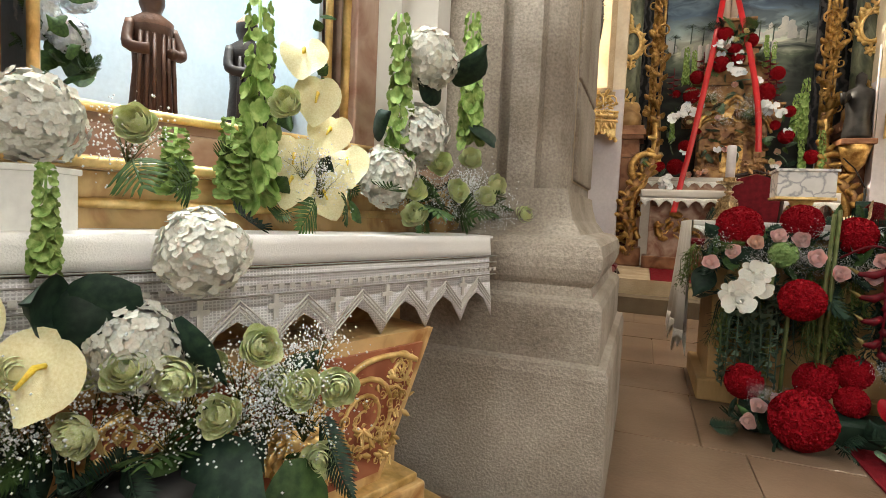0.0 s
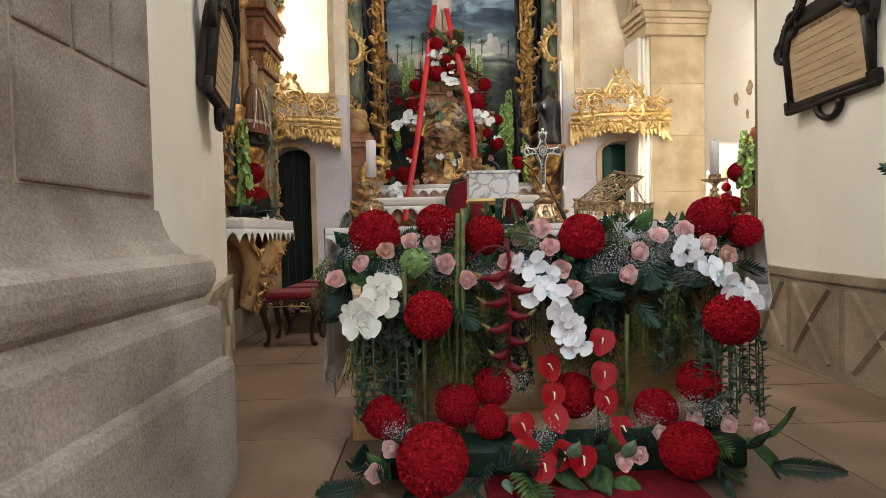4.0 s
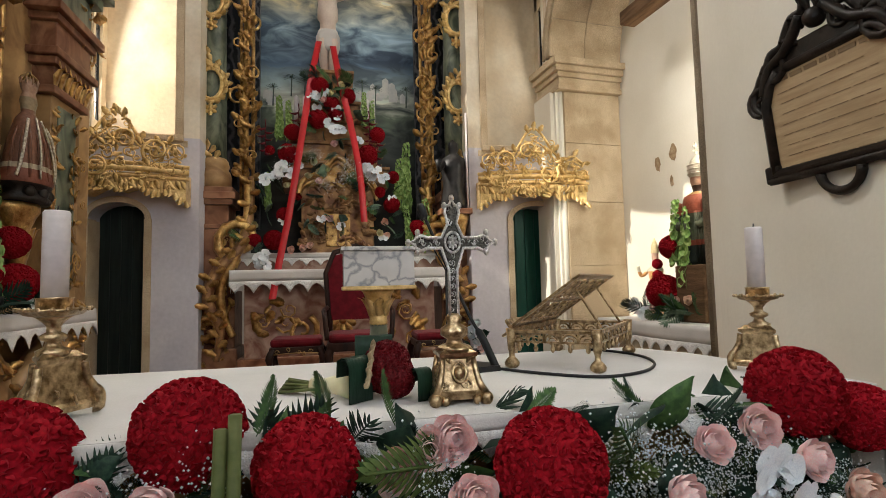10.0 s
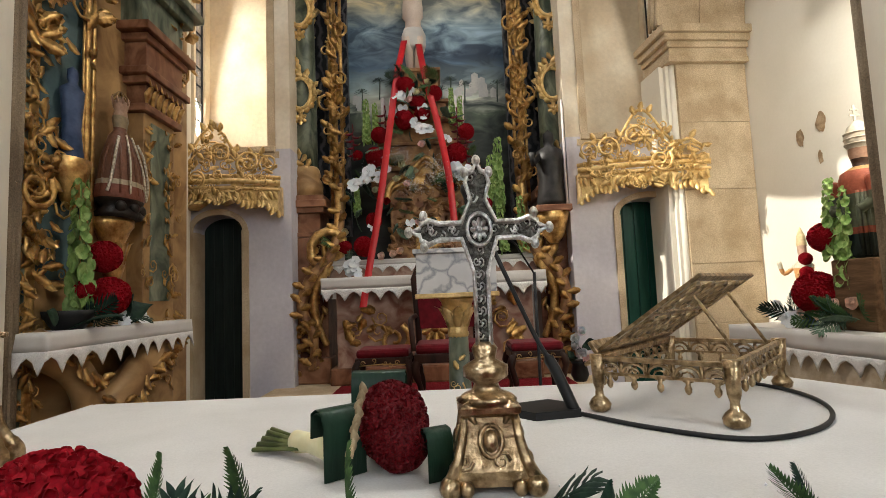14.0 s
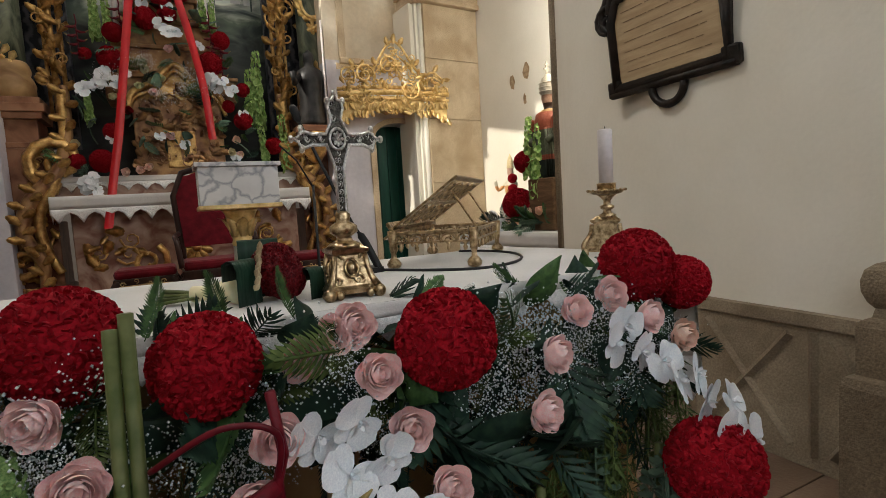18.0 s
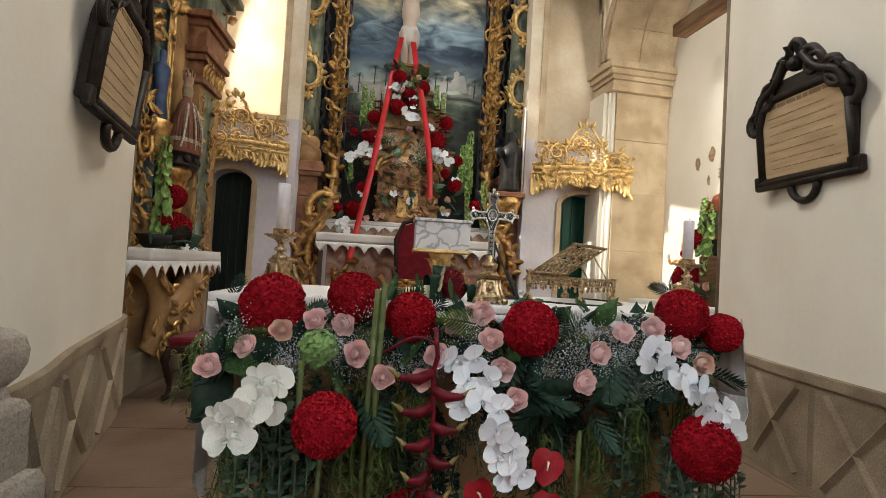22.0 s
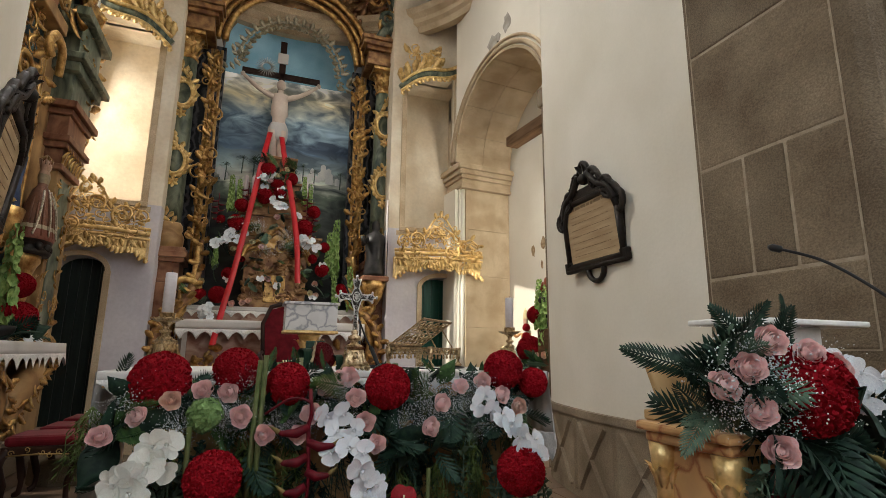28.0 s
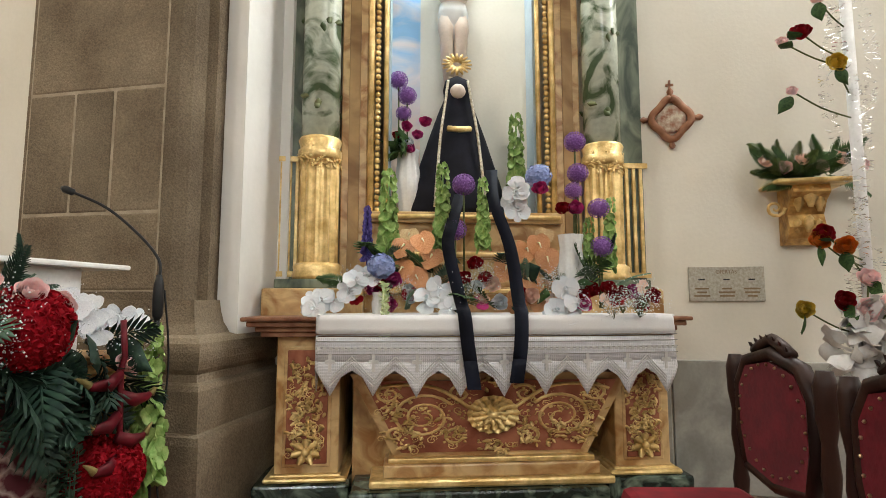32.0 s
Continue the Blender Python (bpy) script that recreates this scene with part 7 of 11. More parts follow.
part("ribbon", Mesh().lathe([(0.020, 0), (0.017, 0.04), (0.026, 0.09), (0.038, 0.13)], 14, Matrix.Translation((-0.352, 3.21, 1.018)) @ facing((1, -0.75, 0.08))), CREAM, bq, "cream ribbon")
for k in range(11):
    part("stem", Mesh().tube([(-0.34, 3.20 + 0.003 * (k - 5), 1.012 + 0.003 * (k % 4)), (-0.445 + 0.008 * (k % 4), 3.265 + 0.006 * (k - 5), 1.000 + 0.009 * (k % 4))], 0.0042, 6), STEM, bq)
for k in range(3):
    tagged(put(None, "loose_fern", "fern", GREEN, (-0.44 + 0.12 * k, 3.02, 0.99), 0.10, (0.5 * (1 - k), 0.3, 0.9)), "green fern frond standing at the altar edge", "leaf")

# ---- lectern ----
lc = thing("marble_lectern", "white marble lectern box on a gilded column", "lectern", pose(-0.028, 5.375, 0) @ Matrix.Diagonal((1.05, 1, 0.987, 1)))
part("desk_box", Mesh().box(-0.205, -0.13, 1.27, 0.205, 0.16, 1.49, c=0.004), MARBLE_WHITE, lc)
part("desk_top", Mesh().box(-0.22, -0.15, 1.49, 0.22, 0.18, 1.515, c=0.004), MARBLE_WHITE, lc)
part("desk_moulding", Mesh().box(-0.215, -0.14, 1.245, 0.215, 0.17, 1.272, c=0.006), GOLD_BRIGHT, lc)
lcap = Mesh().lathe([(0.05, 1.02), (0.058, 1.04), (0.052, 1.06), (0.06, 1.14), (0.085, 1.22), (0.10, 1.245)], 14)
for k in range(8):
    acanthus(lcap, pose(0, 0, 1.08, 0, 0, 45 * k) @ Matrix.Translation((0, -0.055, 0)), 0.13, 1.0, 4)
pieces("capital_leaf", lcap, GOLD_BRIGHT, lc)
part("shaft", Mesh().lathe([(0.062, 0.22), (0.062, 0.6), (0.052, 1.03)], 16), MARBLE_GREEN, lc)
lga = Mesh()
foliage(lga, -0.04, 0.04, 0.5, 0.95, -0.055, 0.06, 14, 71)
part("shaft_gilding", lga, GOLD_BRIGHT, lc)
part("foot", Mesh().lathe([(0.16, 0.0), (0.16, 0.06), (0.12, 0.09), (0.10, 0.14), (0.075, 0.2), (0.07, 0.23)], 8), GOLD, lc)
st = thing("microphone_stand", "thin black microphone stand beside the lectern", "microphone stand", pose(0.40, 5.3, 0))
part("base", Mesh().lathe([(0.11, 0), (0.11, 0.015), (0.03, 0.025)], 20), BLACK, st)
part("pole", Mesh().tube([(0, 0, 0.01), (0, 0, 1.35)], 0.009, 8), BLACK, st)
part("boom", Mesh().tube([(0, 0, 1.34), (-0.10, -0.05, 1.50), (-0.2, -0.1, 1.58)], 0.005, 6), BLACK, st)

# ---- stools and the president's chair ----
SEATGILT = mat("gilt_lines", (0.42, 0.28, 0.10), (0.6, 0.42, 0.18), 0.35, 0.7, scale=20)


def stool(m, group):
    t = thing("velvet_stool", "dark carved stool with a red velvet seat", "stool", m, group)
    part("seat", Mesh().box(-0.22, -0.19, 0.40, 0.22, 0.19, 0.475, c=0.03), VELVET, t, "padded red velvet seat")
    part("apron", Mesh().box(-0.225, -0.195, 0.345, 0.225, 0.195, 0.405, c=0.008), DARKWOOD, t)
    tr = Mesh()
    for k in range(5):
        scroll(tr, turned(-0.14 + 0.07 * k, -0.20, 0.365, 90 * k), 0.022, 1.2, 0.2, 1, n=8, seg=4)
    tr.tube([(-0.22, -0.198, 0.345), (0, -0.198, 0.355), (0.22, -0.198, 0.345)], 0.005, 4)
    part("apron_carving", tr, SEATGILT, t)
    for sx in (-1, 1):
        for sy in (-1, 1):
            part("leg", Mesh().tube(bez([(sx * 0.19, sy * 0.165, 0.38), (sx * 0.225, sy * 0.19, 0.30), (sx * 0.19, sy * 0.17, 0.14), (sx * 0.195, sy * 0.172, 0.04), (sx * 0.225, sy * 0.19, 0.012)], 5), [0.034] * 6 + [0.026] * 5 + [0.018] * 5 + [0.022] * 5, 8), DARKWOOD, t)
    return t


s0 = stool(pose(-1.84, 5.48, 0), "stools by the chancel wall")
for y in (6.0, 6.58):
    copy_thing(s0, pose(-1.80, y, 0))
STAND["at"] = BACK
s1 = stool(pose(-0.42, 6.95, 0.348), "stools on the platform")
copy_thing(s1, BACK @ pose(0.86, 7.0, 0.348))
pc_ = thing("presider_chair", "high-backed carved chair with red velvet seat and back", "chair", pose(0.12, 6.98, 0.348))
part("seat", Mesh().box(-0.27, -0.25, 0.42, 0.27, 0.25, 0.50, c=0.03), VELVET, pc_)
part("seat_frame", Mesh().box(-0.28, -0.26, 0.35, 0.28, 0.26, 0.425, c=0.01), DARKWOOD, pc_)
part("backrest", Mesh().prism([(-0.24, 0.60), (0.24, 0.60), (0.27, 1.05), (0.20, 1.22), (0.0, 1.28), (-0.20, 1.22), (-0.27, 1.05)], 0.22, 0.27, XZ), VELVET, pc_)
bk = Mesh().tube([(-0.26, 0.25, 0.4), (-0.26, 0.25, 0.6), (-0.29, 0.25, 1.05), (-0.21, 0.25, 1.25), (0.0, 0.25, 1.32), (0.21, 0.25, 1.25), (0.29, 0.25, 1.05), (0.26, 0.25, 0.6), (0.26, 0.25, 0.4)], 0.028, 8)
part("back_frame", bk, DARKWOOD, pc_)
crest = Mesh()
foliage(crest, -0.12, 0.12, 1.30, 1.40, 0.24, 0.09, 12, 77)
rosette(crest, turned(0, 0.24, 1.36, 0), 0.07, 7)
part("crest", crest, GOLD_RED, pc_, "carved gilded crest")
for sx in (-1, 1):
    part("armrest", Mesh().tube(bez([(sx * 0.28, 0.24, 0.72), (sx * 0.31, 0.0, 0.70), (sx * 0.30, -0.2, 0.66), (sx * 0.28, -0.24, 0.45)], 5), 0.022, 8), DARKWOOD, pc_)
    for sy in (-1, 1):
        part("leg", Mesh().tube(bez([(sx * 0.24, sy * 0.22, 0.38), (sx * 0.275, sy * 0.24, 0.30), (sx * 0.235, sy * 0.22, 0.14), (sx * 0.245, sy * 0.22, 0.04), (sx * 0.275, sy * 0.24, 0.012)], 5), [0.036] * 8 + [0.024] * 13, 8), DARKWOOD, pc_)
fl = thing("floor_flower_vase", "white roses in a dark vase on the platform", "flower vase", pose(1.42, 7.7, 0.34))
part("vase", Mesh().lathe([(0.06, 0), (0.09, 0.06), (0.07, 0.16), (0.09, 0.2)], 14), BLACK, fl)
for k in range(5):
    put(fl, "rose", "rose", WHITE if k else PINK, (0.06 * math.cos(k * 1.3), -0.08, 0.22 + 0.07 * k), 0.055, jit((0, -1, 0.4), 0.4))
    put(fl, "leaf", "leaf", DARKGREEN, (0.03 * k - 0.06, -0.03, 0.2 + 0.04 * k), 0.14, jit((0, -0.6, 0.3), 0.9))

STAND["at"] = HERE

# ---- wall plaques ----
INK = mat("faded_ink", (0.19, 0.13, 0.075), (0.26, 0.18, 0.10), 0.7)


def plaque(side):
    p, nrm = (Vector((1.915, 3.906)), Vector((-1, 0.03))) if side > 0 else (Vector((-1.80, 3.755)), Vector((0.976, 0.218)))
    y = Vector((-nrm.x, -nrm.y, 0))
    x = y.cross(Vector((0, 0, 1)))
    m = Matrix(((x.x, y.x, 0, p.x + nrm.x * 0.012), (x.y, y.y, 0, p.y + nrm.y * 0.012), (0, 0, 1, 1.735 if side > 0 else 1.705), (0, 0, 0, 1))) @ Matrix.Rotation(radians(6), 4, "X") @ Matrix.Diagonal((0.99, 1, 0.94, 1))
    t = thing("wall_plaque", "carved black wooden plaque with a pale lettered board", "plaque", m, "plaques on the curved walls")
    bd = [(-0.34, 0.03), (0.34, 0.03), (0.34, 0.40), (0.30, 0.50), (0.24, 0.56), (-0.24, 0.56), (-0.30, 0.50), (-0.34, 0.40)]
    part("board", Mesh().prism(bd, -0.012, 0.006, XZ), BOARD, t, "pale oak board")
    part("back_box", Mesh().prism([(x_ * 1.02, z_) for x_, z_ in bd], 0.007, 0.045, XZ), BLACKWOOD, t, "black wooden back of the frame")
    fr_ = Mesh()
    loop = [(x_, z_) for x_, z_ in bd] + [bd[0]]
    fr_.tube([(x_, -0.012, z_) for x_, z_ in loop[:3]], 0.03, 6)
    fr_.tube([(x_, -0.012, z_) for x_, z_ in loop[2:4]] + [(x_, -0.012, z_) for x_, z_ in loop[4:6]], 0.026, 6)
    fr_.tube([(x_, -0.012, z_) for x_, z_ in loop[5:9]], 0.03, 6)
    fr_.box(-0.40, -0.035, -0.015, -0.31, 0.006, 0.08, c=0.012).box(0.31, -0.035, -0.015, 0.40, 0.006, 0.08, c=0.012)
    fr_.tube([(-0.38, -0.018, 0.0), (0.38, -0.018, 0.0)], 0.024, 6)
    part("frame", fr_, BLACKWOOD, t)
    cr_ = Mesh()
    for s in (-1, 1):
        scroll(cr_, turned(s * 0.32, -0.02, 0.50, s * 60), 0.09, 1.4, 0.22, -s)
        scroll(cr_, turned(s * 0.20, -0.02, 0.62, s * 30), 0.085, 1.4, 0.24, s)
        cr_.tube(bez([(s * 0.34, -0.02, 0.46), (s * 0.28, -0.025, 0.58), (s * 0.16, -0.03, 0.64), (s * 0.06, -0.03, 0.76)], 5), 0.026, 6)
        for q, (ax_, az_, an_, as_) in enumerate(((0.10, 0.64, 60, 0.09), (0.06, 0.70, 35, 0.09), (0.02, 0.75, 12, 0.10), (0.17, 0.60, 80, 0.08), (0.26, 0.56, 70, 0.07))):
            acanthus(cr_, turned(s * ax_, -0.02, az_, s * an_), as_, 0.8, 5)
    cr_.ball((0, -0.02, 0.72), 0.05, 8)
    cr_.box(-0.2, -0.02, 0.56, 0.2, 0.004, 0.66, c=0.01)
    half = [(0.355, 0.36), (0.40, 0.41), (0.405, 0.48), (0.37, 0.52), (0.345, 0.56), (0.30, 0.60), (0.265, 0.655), (0.20, 0.665), (0.165, 0.72), (0.12, 0.775), (0.065, 0.78), (0.04, 0.83), (0.0, 0.86)]
    cr_.tube(bez([(x_, -0.012, z_) for x_, z_ in half] + [(-x_, -0.012, z_) for x_, z_ in reversed(half[:-1])], 3), 0.024, 6)
    part("crest", cr_, BLACKWOOD, t, "black carved scrolled crest")
    sc = Mesh()
    sc.tube([(0.10 * math.cos(a), -0.018, -0.02 - 0.10 * math.sin(a)) for a in [math.pi * i / 12 for i in range(13)]], 0.022, 6)
    part("lower_scroll", sc, BLACKWOOD, t)
    rnd = random.Random(3)
    z = 0.50
    for k in range(9):
        x0, x1 = -0.27 + rnd.uniform(0, 0.02), 0.27 - rnd.uniform(0, 0.05)
        big = k == 0
        q = x0 + (0.02 if big else 0)
        while q < x1 - 0.03:
            w = rnd.uniform(0.03, 0.09)
            part("writing_line", Mesh().box(q, -0.0145, z, min(q + w, x1), -0.0122, z + (0.022 if big else 0.0045)), INK, t)
            q += w + 0.014
        z -= 0.055 if not big else 0.06


plaque(1)
plaque(-1)

# ---- recess with the bishop statue ----
ROUGH = mat("rough_masonry", (0.40, 0.31, 0.20), (0.58, 0.50, 0.38), 0.9, scale=6, bump=1.0, bscale=18)
STAND["at"] = ARCH
pb = thing("masonry_pedestal", "rough plastered masonry pedestal in the arch", "pedestal")
part("block", Mesh().box(2.66, 5.55, 0, 3.34, 7.0, 0.86, c=0.03), ROUGH, pb)
pcl = thing("pedestal_cloth", "white lace cloth over the masonry pedestal", "cloth")
part("top", Mesh().box(2.64, 5.5, 0.862, 3.32, 7.05, 0.87), LINEN, pcl)
b_, l_ = hung_cloth([(3.3, 7.055), (2.635, 7.055), (2.635, 5.5)], 0.87, 0.14, 14, 0.14, wave=0.02)
part("hanging", b_, LINEN, pcl)
part("lace_edge", l_, LACE, pcl)
tagged(part("wooden_plinth", Mesh().box(2.85, 5.78, 0.87, 3.2, 6.12, 1.38, c=0.015), OLDWOOD), "brown wooden box under the statue", "base")
ROBE = bands("bishop_paint", ((1.38, (0.02, 0.03, 0.025)), (1.55, (0.26, 0.06, 0.035)), (1.60, (0.10, 0.11, 0.07)), (1.84, (0.34, 0.09, 0.05)), (2.01, (0.50, 0.30, 0.12)), (2.04, (0.05, 0.025, 0.015)), (2.10, (0.42, 0.25, 0.17)), (2.175, (0.52, 0.46, 0.36)), (2.52, (0.5, 0.4, 0.2))))
bs = Mesh().lathe([(0.12, 1.38), (0.13, 1.42), (0.115, 1.6), (0.125, 1.8), (0.15, 1.93), (0.13, 2.0), (0.05, 2.05), (0.055, 2.08), (0.07, 2.14), (0.068, 2.18), (0.08, 2.19), (0.085, 2.27), (0.06, 2.34), (0.02, 2.38)], 18, pose(3.02, 5.95, 0))
bs.box(3.0, 5.945, 2.37, 3.015, 5.955, 2.5).box(2.97, 5.945, 2.42, 3.045, 5.955, 2.432).box(2.98, 5.945, 2.46, 3.035, 5.955, 2.472)
for s in (-1, 1):
    bs.tube(bez([(3.02 - 0.05, 5.95 + s * 0.13, 1.95), (2.94, 5.95 + s * 0.17, 1.80), (2.87, 5.95 + s * 0.10, 1.72)], 5), [0.05] * 6 + [0.035] * 5, 8)
    for k in range(5):
        bs.tube([(2.905 + 0.012 * abs(k - 2), 5.95 + s * (0.02 + 0.022 * k), 1.86), (2.90 + 0.012 * abs(k - 2), 5.95 + s * (0.025 + 0.024 * k), 1.40)], 0.014, 5)
for z in (2.21, 2.25, 2.29):
    bs.tube([(3.02 + 0.086 * math.cos(a), 5.95 + 0.086 * math.sin(a), z) for a in [2 * math.pi * i / 20 for i in range(21)]], 0.006, 5)
tagged(part("bishop_statue", bs, ROBE), "painted wooden bishop statue with red cape and tall mitre", "statue")
sm2 = Mesh().lathe([(0.07, 0.87), (0.075, 0.90), (0.06, 1.05), (0.07, 1.25), (0.085, 1.36), (0.03, 1.42), (0.038, 1.47), (0.038, 1.51), (0.045, 1.53), (0.035, 1.60), (0.005, 1.67)], 16, pose(2.92, 6.46, 0), sx=0.75)
sm2.tube(bez([(2.90, 6.53, 1.36), (2.86, 6.60, 1.30), (2.82, 6.60, 1.40)], 5), 0.018, 7).tube(bez([(2.90, 6.40, 1.36), (2.84, 6.36, 1.28), (2.80, 6.38, 1.30)], 5), 0.018, 7)
tagged(part("small_bishop_statue", sm2, bands("small_bishop_paint", ((0.87, (0.10, 0.16, 0.32)), (1.0, (0.55, 0.42, 0.20)), (1.10, (0.62, 0.60, 0.50)), (1.24, (0.58, 0.30, 0.12)), (1.34, (0.60, 0.56, 0.44)), (1.42, (0.52, 0.34, 0.25)), (1.52, (0.62, 0.50, 0.28)), (1.68, (0.5, 0.4, 0.2))))), "small painted bishop statue with a raised arm", "statue")
df = thing("pedestal_flowers", "red, peach and white flowers beside the bishop statue", "flower arrangement")
IN = (-1, -0.4, 0.3)
for p in ((2.9, 6.2, 1.56, 0.115), (2.84, 6.26, 1.14, 0.165), (2.86, 6.36, 1.41, 0.05), (2.84, 6.34, 1.30, 0.05)):
    put(df, "carnation_ball", "pompon", RED, p[:3], p[3], IN)
for p in ((2.8, 6.08, 1.06), (2.8, 5.92, 1.07), (2.8, 6.39, 0.98), (2.78, 6.2, 0.98)):
    put(df, "rose", "rose", PEACH, p, 0.05, jit(IN, 0.3))
for a, b in (((2.9, 6.04, 1.2), (2.9, 5.98, 1.92)), ((2.9, 6.14, 1.4), (2.9, 6.12, 2.0))):
    stalk(df, a, b)
for k in range(16):
    put(df, "leaf", "fern" if k % 2 else "lobed_leaf", (GREEN, DARKGREEN, GREYGREEN)[k % 3], (2.84, random.uniform(5.85, 6.55), 0.95), random.uniform(0.18, 0.28), (random.uniform(-1, -0.3), random.uniform(-0.8, 0.8), random.uniform(-0.1, 0.7)))
for p in ((2.78, 6.52, 0.96), (2.78, 6.65, 1.02), (2.76, 6.45, 0.94)):
    put(df, "lily", "orchid", WHITE, p, 0.08, jit(IN, 0.3), label="white lily")

STAND["at"] = HERE

# ---- gilded side retable on the other wall ----
ML = Matrix(((0, -0.7, 0, -2.44), (1.05, 0, 0, 5.19), (0, 0, 0.955, 0), (0, 0, 0, 1)))
lr = thing("side_retable", "gilded and marbled side retable with niches and columns", "retable", ML)
part("backing", Mesh().box(0.0, 0.02, 0.0, 1.95, 0.055, 4.6), MARBLE_BROWN, lr)
part("niche_panel", Mesh().box(0.22, 0.005, 1.5, 0.62, 0.02, 4.3), mat("teal_panel", (0.05, 0.09, 0.10), (0.10, 0.15, 0.15), 0.5, scale=4), lr, "dark teal painted niche panel")
part("plinth", Mesh().box(-0.03, -0.12, 0.0, 2.0, 0.05, 0.32, c=0.015), GRANITE, lr)
for x0, x1, mt in ((0.0, 0.07, GOLD), (0.07, 0.13, MARBLE_GREEN), (0.13, 0.2, GOLD)):
    part("edge_pilaster", Mesh().box(x0, -0.05, 0.32, x1 - 0.002, 0.02, 4.7, c=0.008), mt, lr)
eg = Mesh()
foliage(eg, 0.0, 0.20, 0.6, 4.5, -0.06, 0.09, 230, 81)
pieces("edge_leaf", eg, GOLD, lr)
bg = Mesh()
foliage(bg, 0.04, 0.36, 2.9, 4.6, -0.10, 0.14, 110, 82)
foliage(bg, 0.04, 0.30, 1.45, 2.5, -0.10, 0.12, 80, 83)
scroll(bg, turned(0.22, -0.16, 3.3, 40), 0.16, 1.5, 0.16)
scroll(bg, turned(0.2, -0.16, 2.1, -40), 0.13, 1.5, 0.16, -1)
pieces("niche_leaf", bg, GOLD, lr)
gf = Mesh()
for x, r in ((0.58, 0.026), (0.635, 0.018), (0.545, 0.014)):
    gf.tube([(x, -0.05, 1.3), (x, -0.05, 2.6), (x, -0.05, 4.3)], r, 6)
foliage(gf, 0.54, 0.66, 3.0, 4.3, -0.07, 0.14, 18, 84)
part("inner_frame", gf, GOLD, lr)
pl_ = Mesh().box(1.08, -0.16, 0.32, 1.50, 0.03, 2.86, c=0.01)
part("pilaster", pl_, MARBLE_BROWN, lr)
part("pilaster_panel", Mesh().box(1.16, -0.175, 1.35, 1.42, -0.155, 2.8, c=0.006), MARBLE_GREEN, lr)
pgd = Mesh()
foliage(pgd, 1.38, 1.52, 0.5, 2.8, -0.17, 0.11, 50, 85)
foliage(pgd, 1.06, 1.14, 1.4, 2.8, -0.17, 0.09, 24, 86)
pieces("pilaster_leaf", pgd, GOLD, lr)
for z0, z1, o in ((2.86, 2.92, 0.03), (2.92, 3.08, 0.0), (3.08, 3.14, 0.05), (3.14, 3.2, 0.09), (3.2, 3.42, 0.03), (3.42, 3.48, 0.07), (3.48, 3.55, 0.13)):
    part("capital_course", Mesh().box(1.06 - o, -0.19 - o, z0, 1.52 + o, 0.03, z1, c=0.008), MARBLE_RED, lr, "red moulded course of the capital")
cpg = Mesh()
for k in range(7):
    acanthus(cpg, turned(1.06 + 0.077 * k, -0.2, 2.90, 0), 0.17, 0.9, 5)
    acanthus(cpg, turned(1.06 + 0.077 * k, -0.24, 3.12, 180), 0.07, 0.5, 4)
part("capital_leaves", cpg, GOLD, lr)
ent = Mesh()
for z0, z1, o in ((3.55, 3.85, 0.0), (3.85, 3.95, 0.08), (3.95, 4.02, 0.16), (4.02, 4.45, 0.02), (4.45, 4.55, 0.12)):
    ent.box(0.98 - o, -0.22 - o, z0, 1.56 + o, 0.03, z1, c=0.01)
part("entablature", ent, MARBLE_GREEN, lr)
top = Mesh()
foliage(top, 0.2, 1.6, 4.4, 4.8, -0.16, 0.26, 44, 87)
foliage(top, 1.4, 1.75, 3.3, 4.6, -0.16, 0.18, 30, 88)
pieces("cresting_leaf", top, GOLD, lr)
for x0, x1, z0, z1, y0, mt in ((0.10, 0.75, 4.56, 5.22, -0.20, MARBLE_GREEN), (0.04, 0.80, 5.22, 5.30, -0.26, MARBLE_BROWN), (0.04, 0.62, 4.02, 4.14, -0.24, MARBLE_BROWN), (0.08, 0.50, 4.14, 4.56, -0.16, MARBLE_RED), (0.55, 1.20, 4.28, 4.72, -0.14, MARBLE_GREEN), (0.50, 1.25, 4.72, 4.79, -0.20, GOLD)):
    part("attic_block", Mesh().box(x0, y0, z0, x1, 0.05, z1, c=0.012), mt, lr)
for x0, x1, z0, z1 in ((0.16, 0.69, 4.64, 5.14), (0.62, 1.13, 4.34, 4.66)):
    y0 = -0.206 if z1 > 5 else -0.146
    for xa, za, xb, zb in ((x0, z0, x1, z0), (x0, z1, x1, z1), (x0, z0, x0, z1), (x1, z0, x1, z1)):
        part("attic_fillet", Mesh().tube([(xa, y0, za), (xb, y0, zb)], 0.014, 6), GOLD, lr)
vx = Mesh().tube(bez([(0.62, -0.22, 3.62), (0.50, -0.28, 3.80), (0.34, -0.28, 3.86), (0.26, -0.26, 3.74), (0.34, -0.26, 3.66)], 6), 0.045, 8)
part("attic_volute", vx, GOLD, lr)
brk = Mesh().lathe([(0.02, 1.45), (0.06, 1.5), (0.09, 1.6), (0.08, 1.75), (0.13, 1.86), (0.16, 1.9), (0.16, 1.95)], 14, pose(0.80, -0.10, 0))
for k in range(7):
    acanthus(brk, pose(0.80, -0.10, 1.62, 0, 0, -90 + 30 * k) @ Matrix.Translation((0, -0.09, 0)), 0.18, 0.7, 4)
pieces("bracket", brk, GOLD, lr)
bk2 = Mesh().lathe([(0.02, 1.95), (0.07, 2.02), (0.12, 2.18), (0.14, 2.28)], 12, pose(0.42, -0.08, 0.0))
part("bracket", bk2, GOLD, lr)
cons = Mesh()
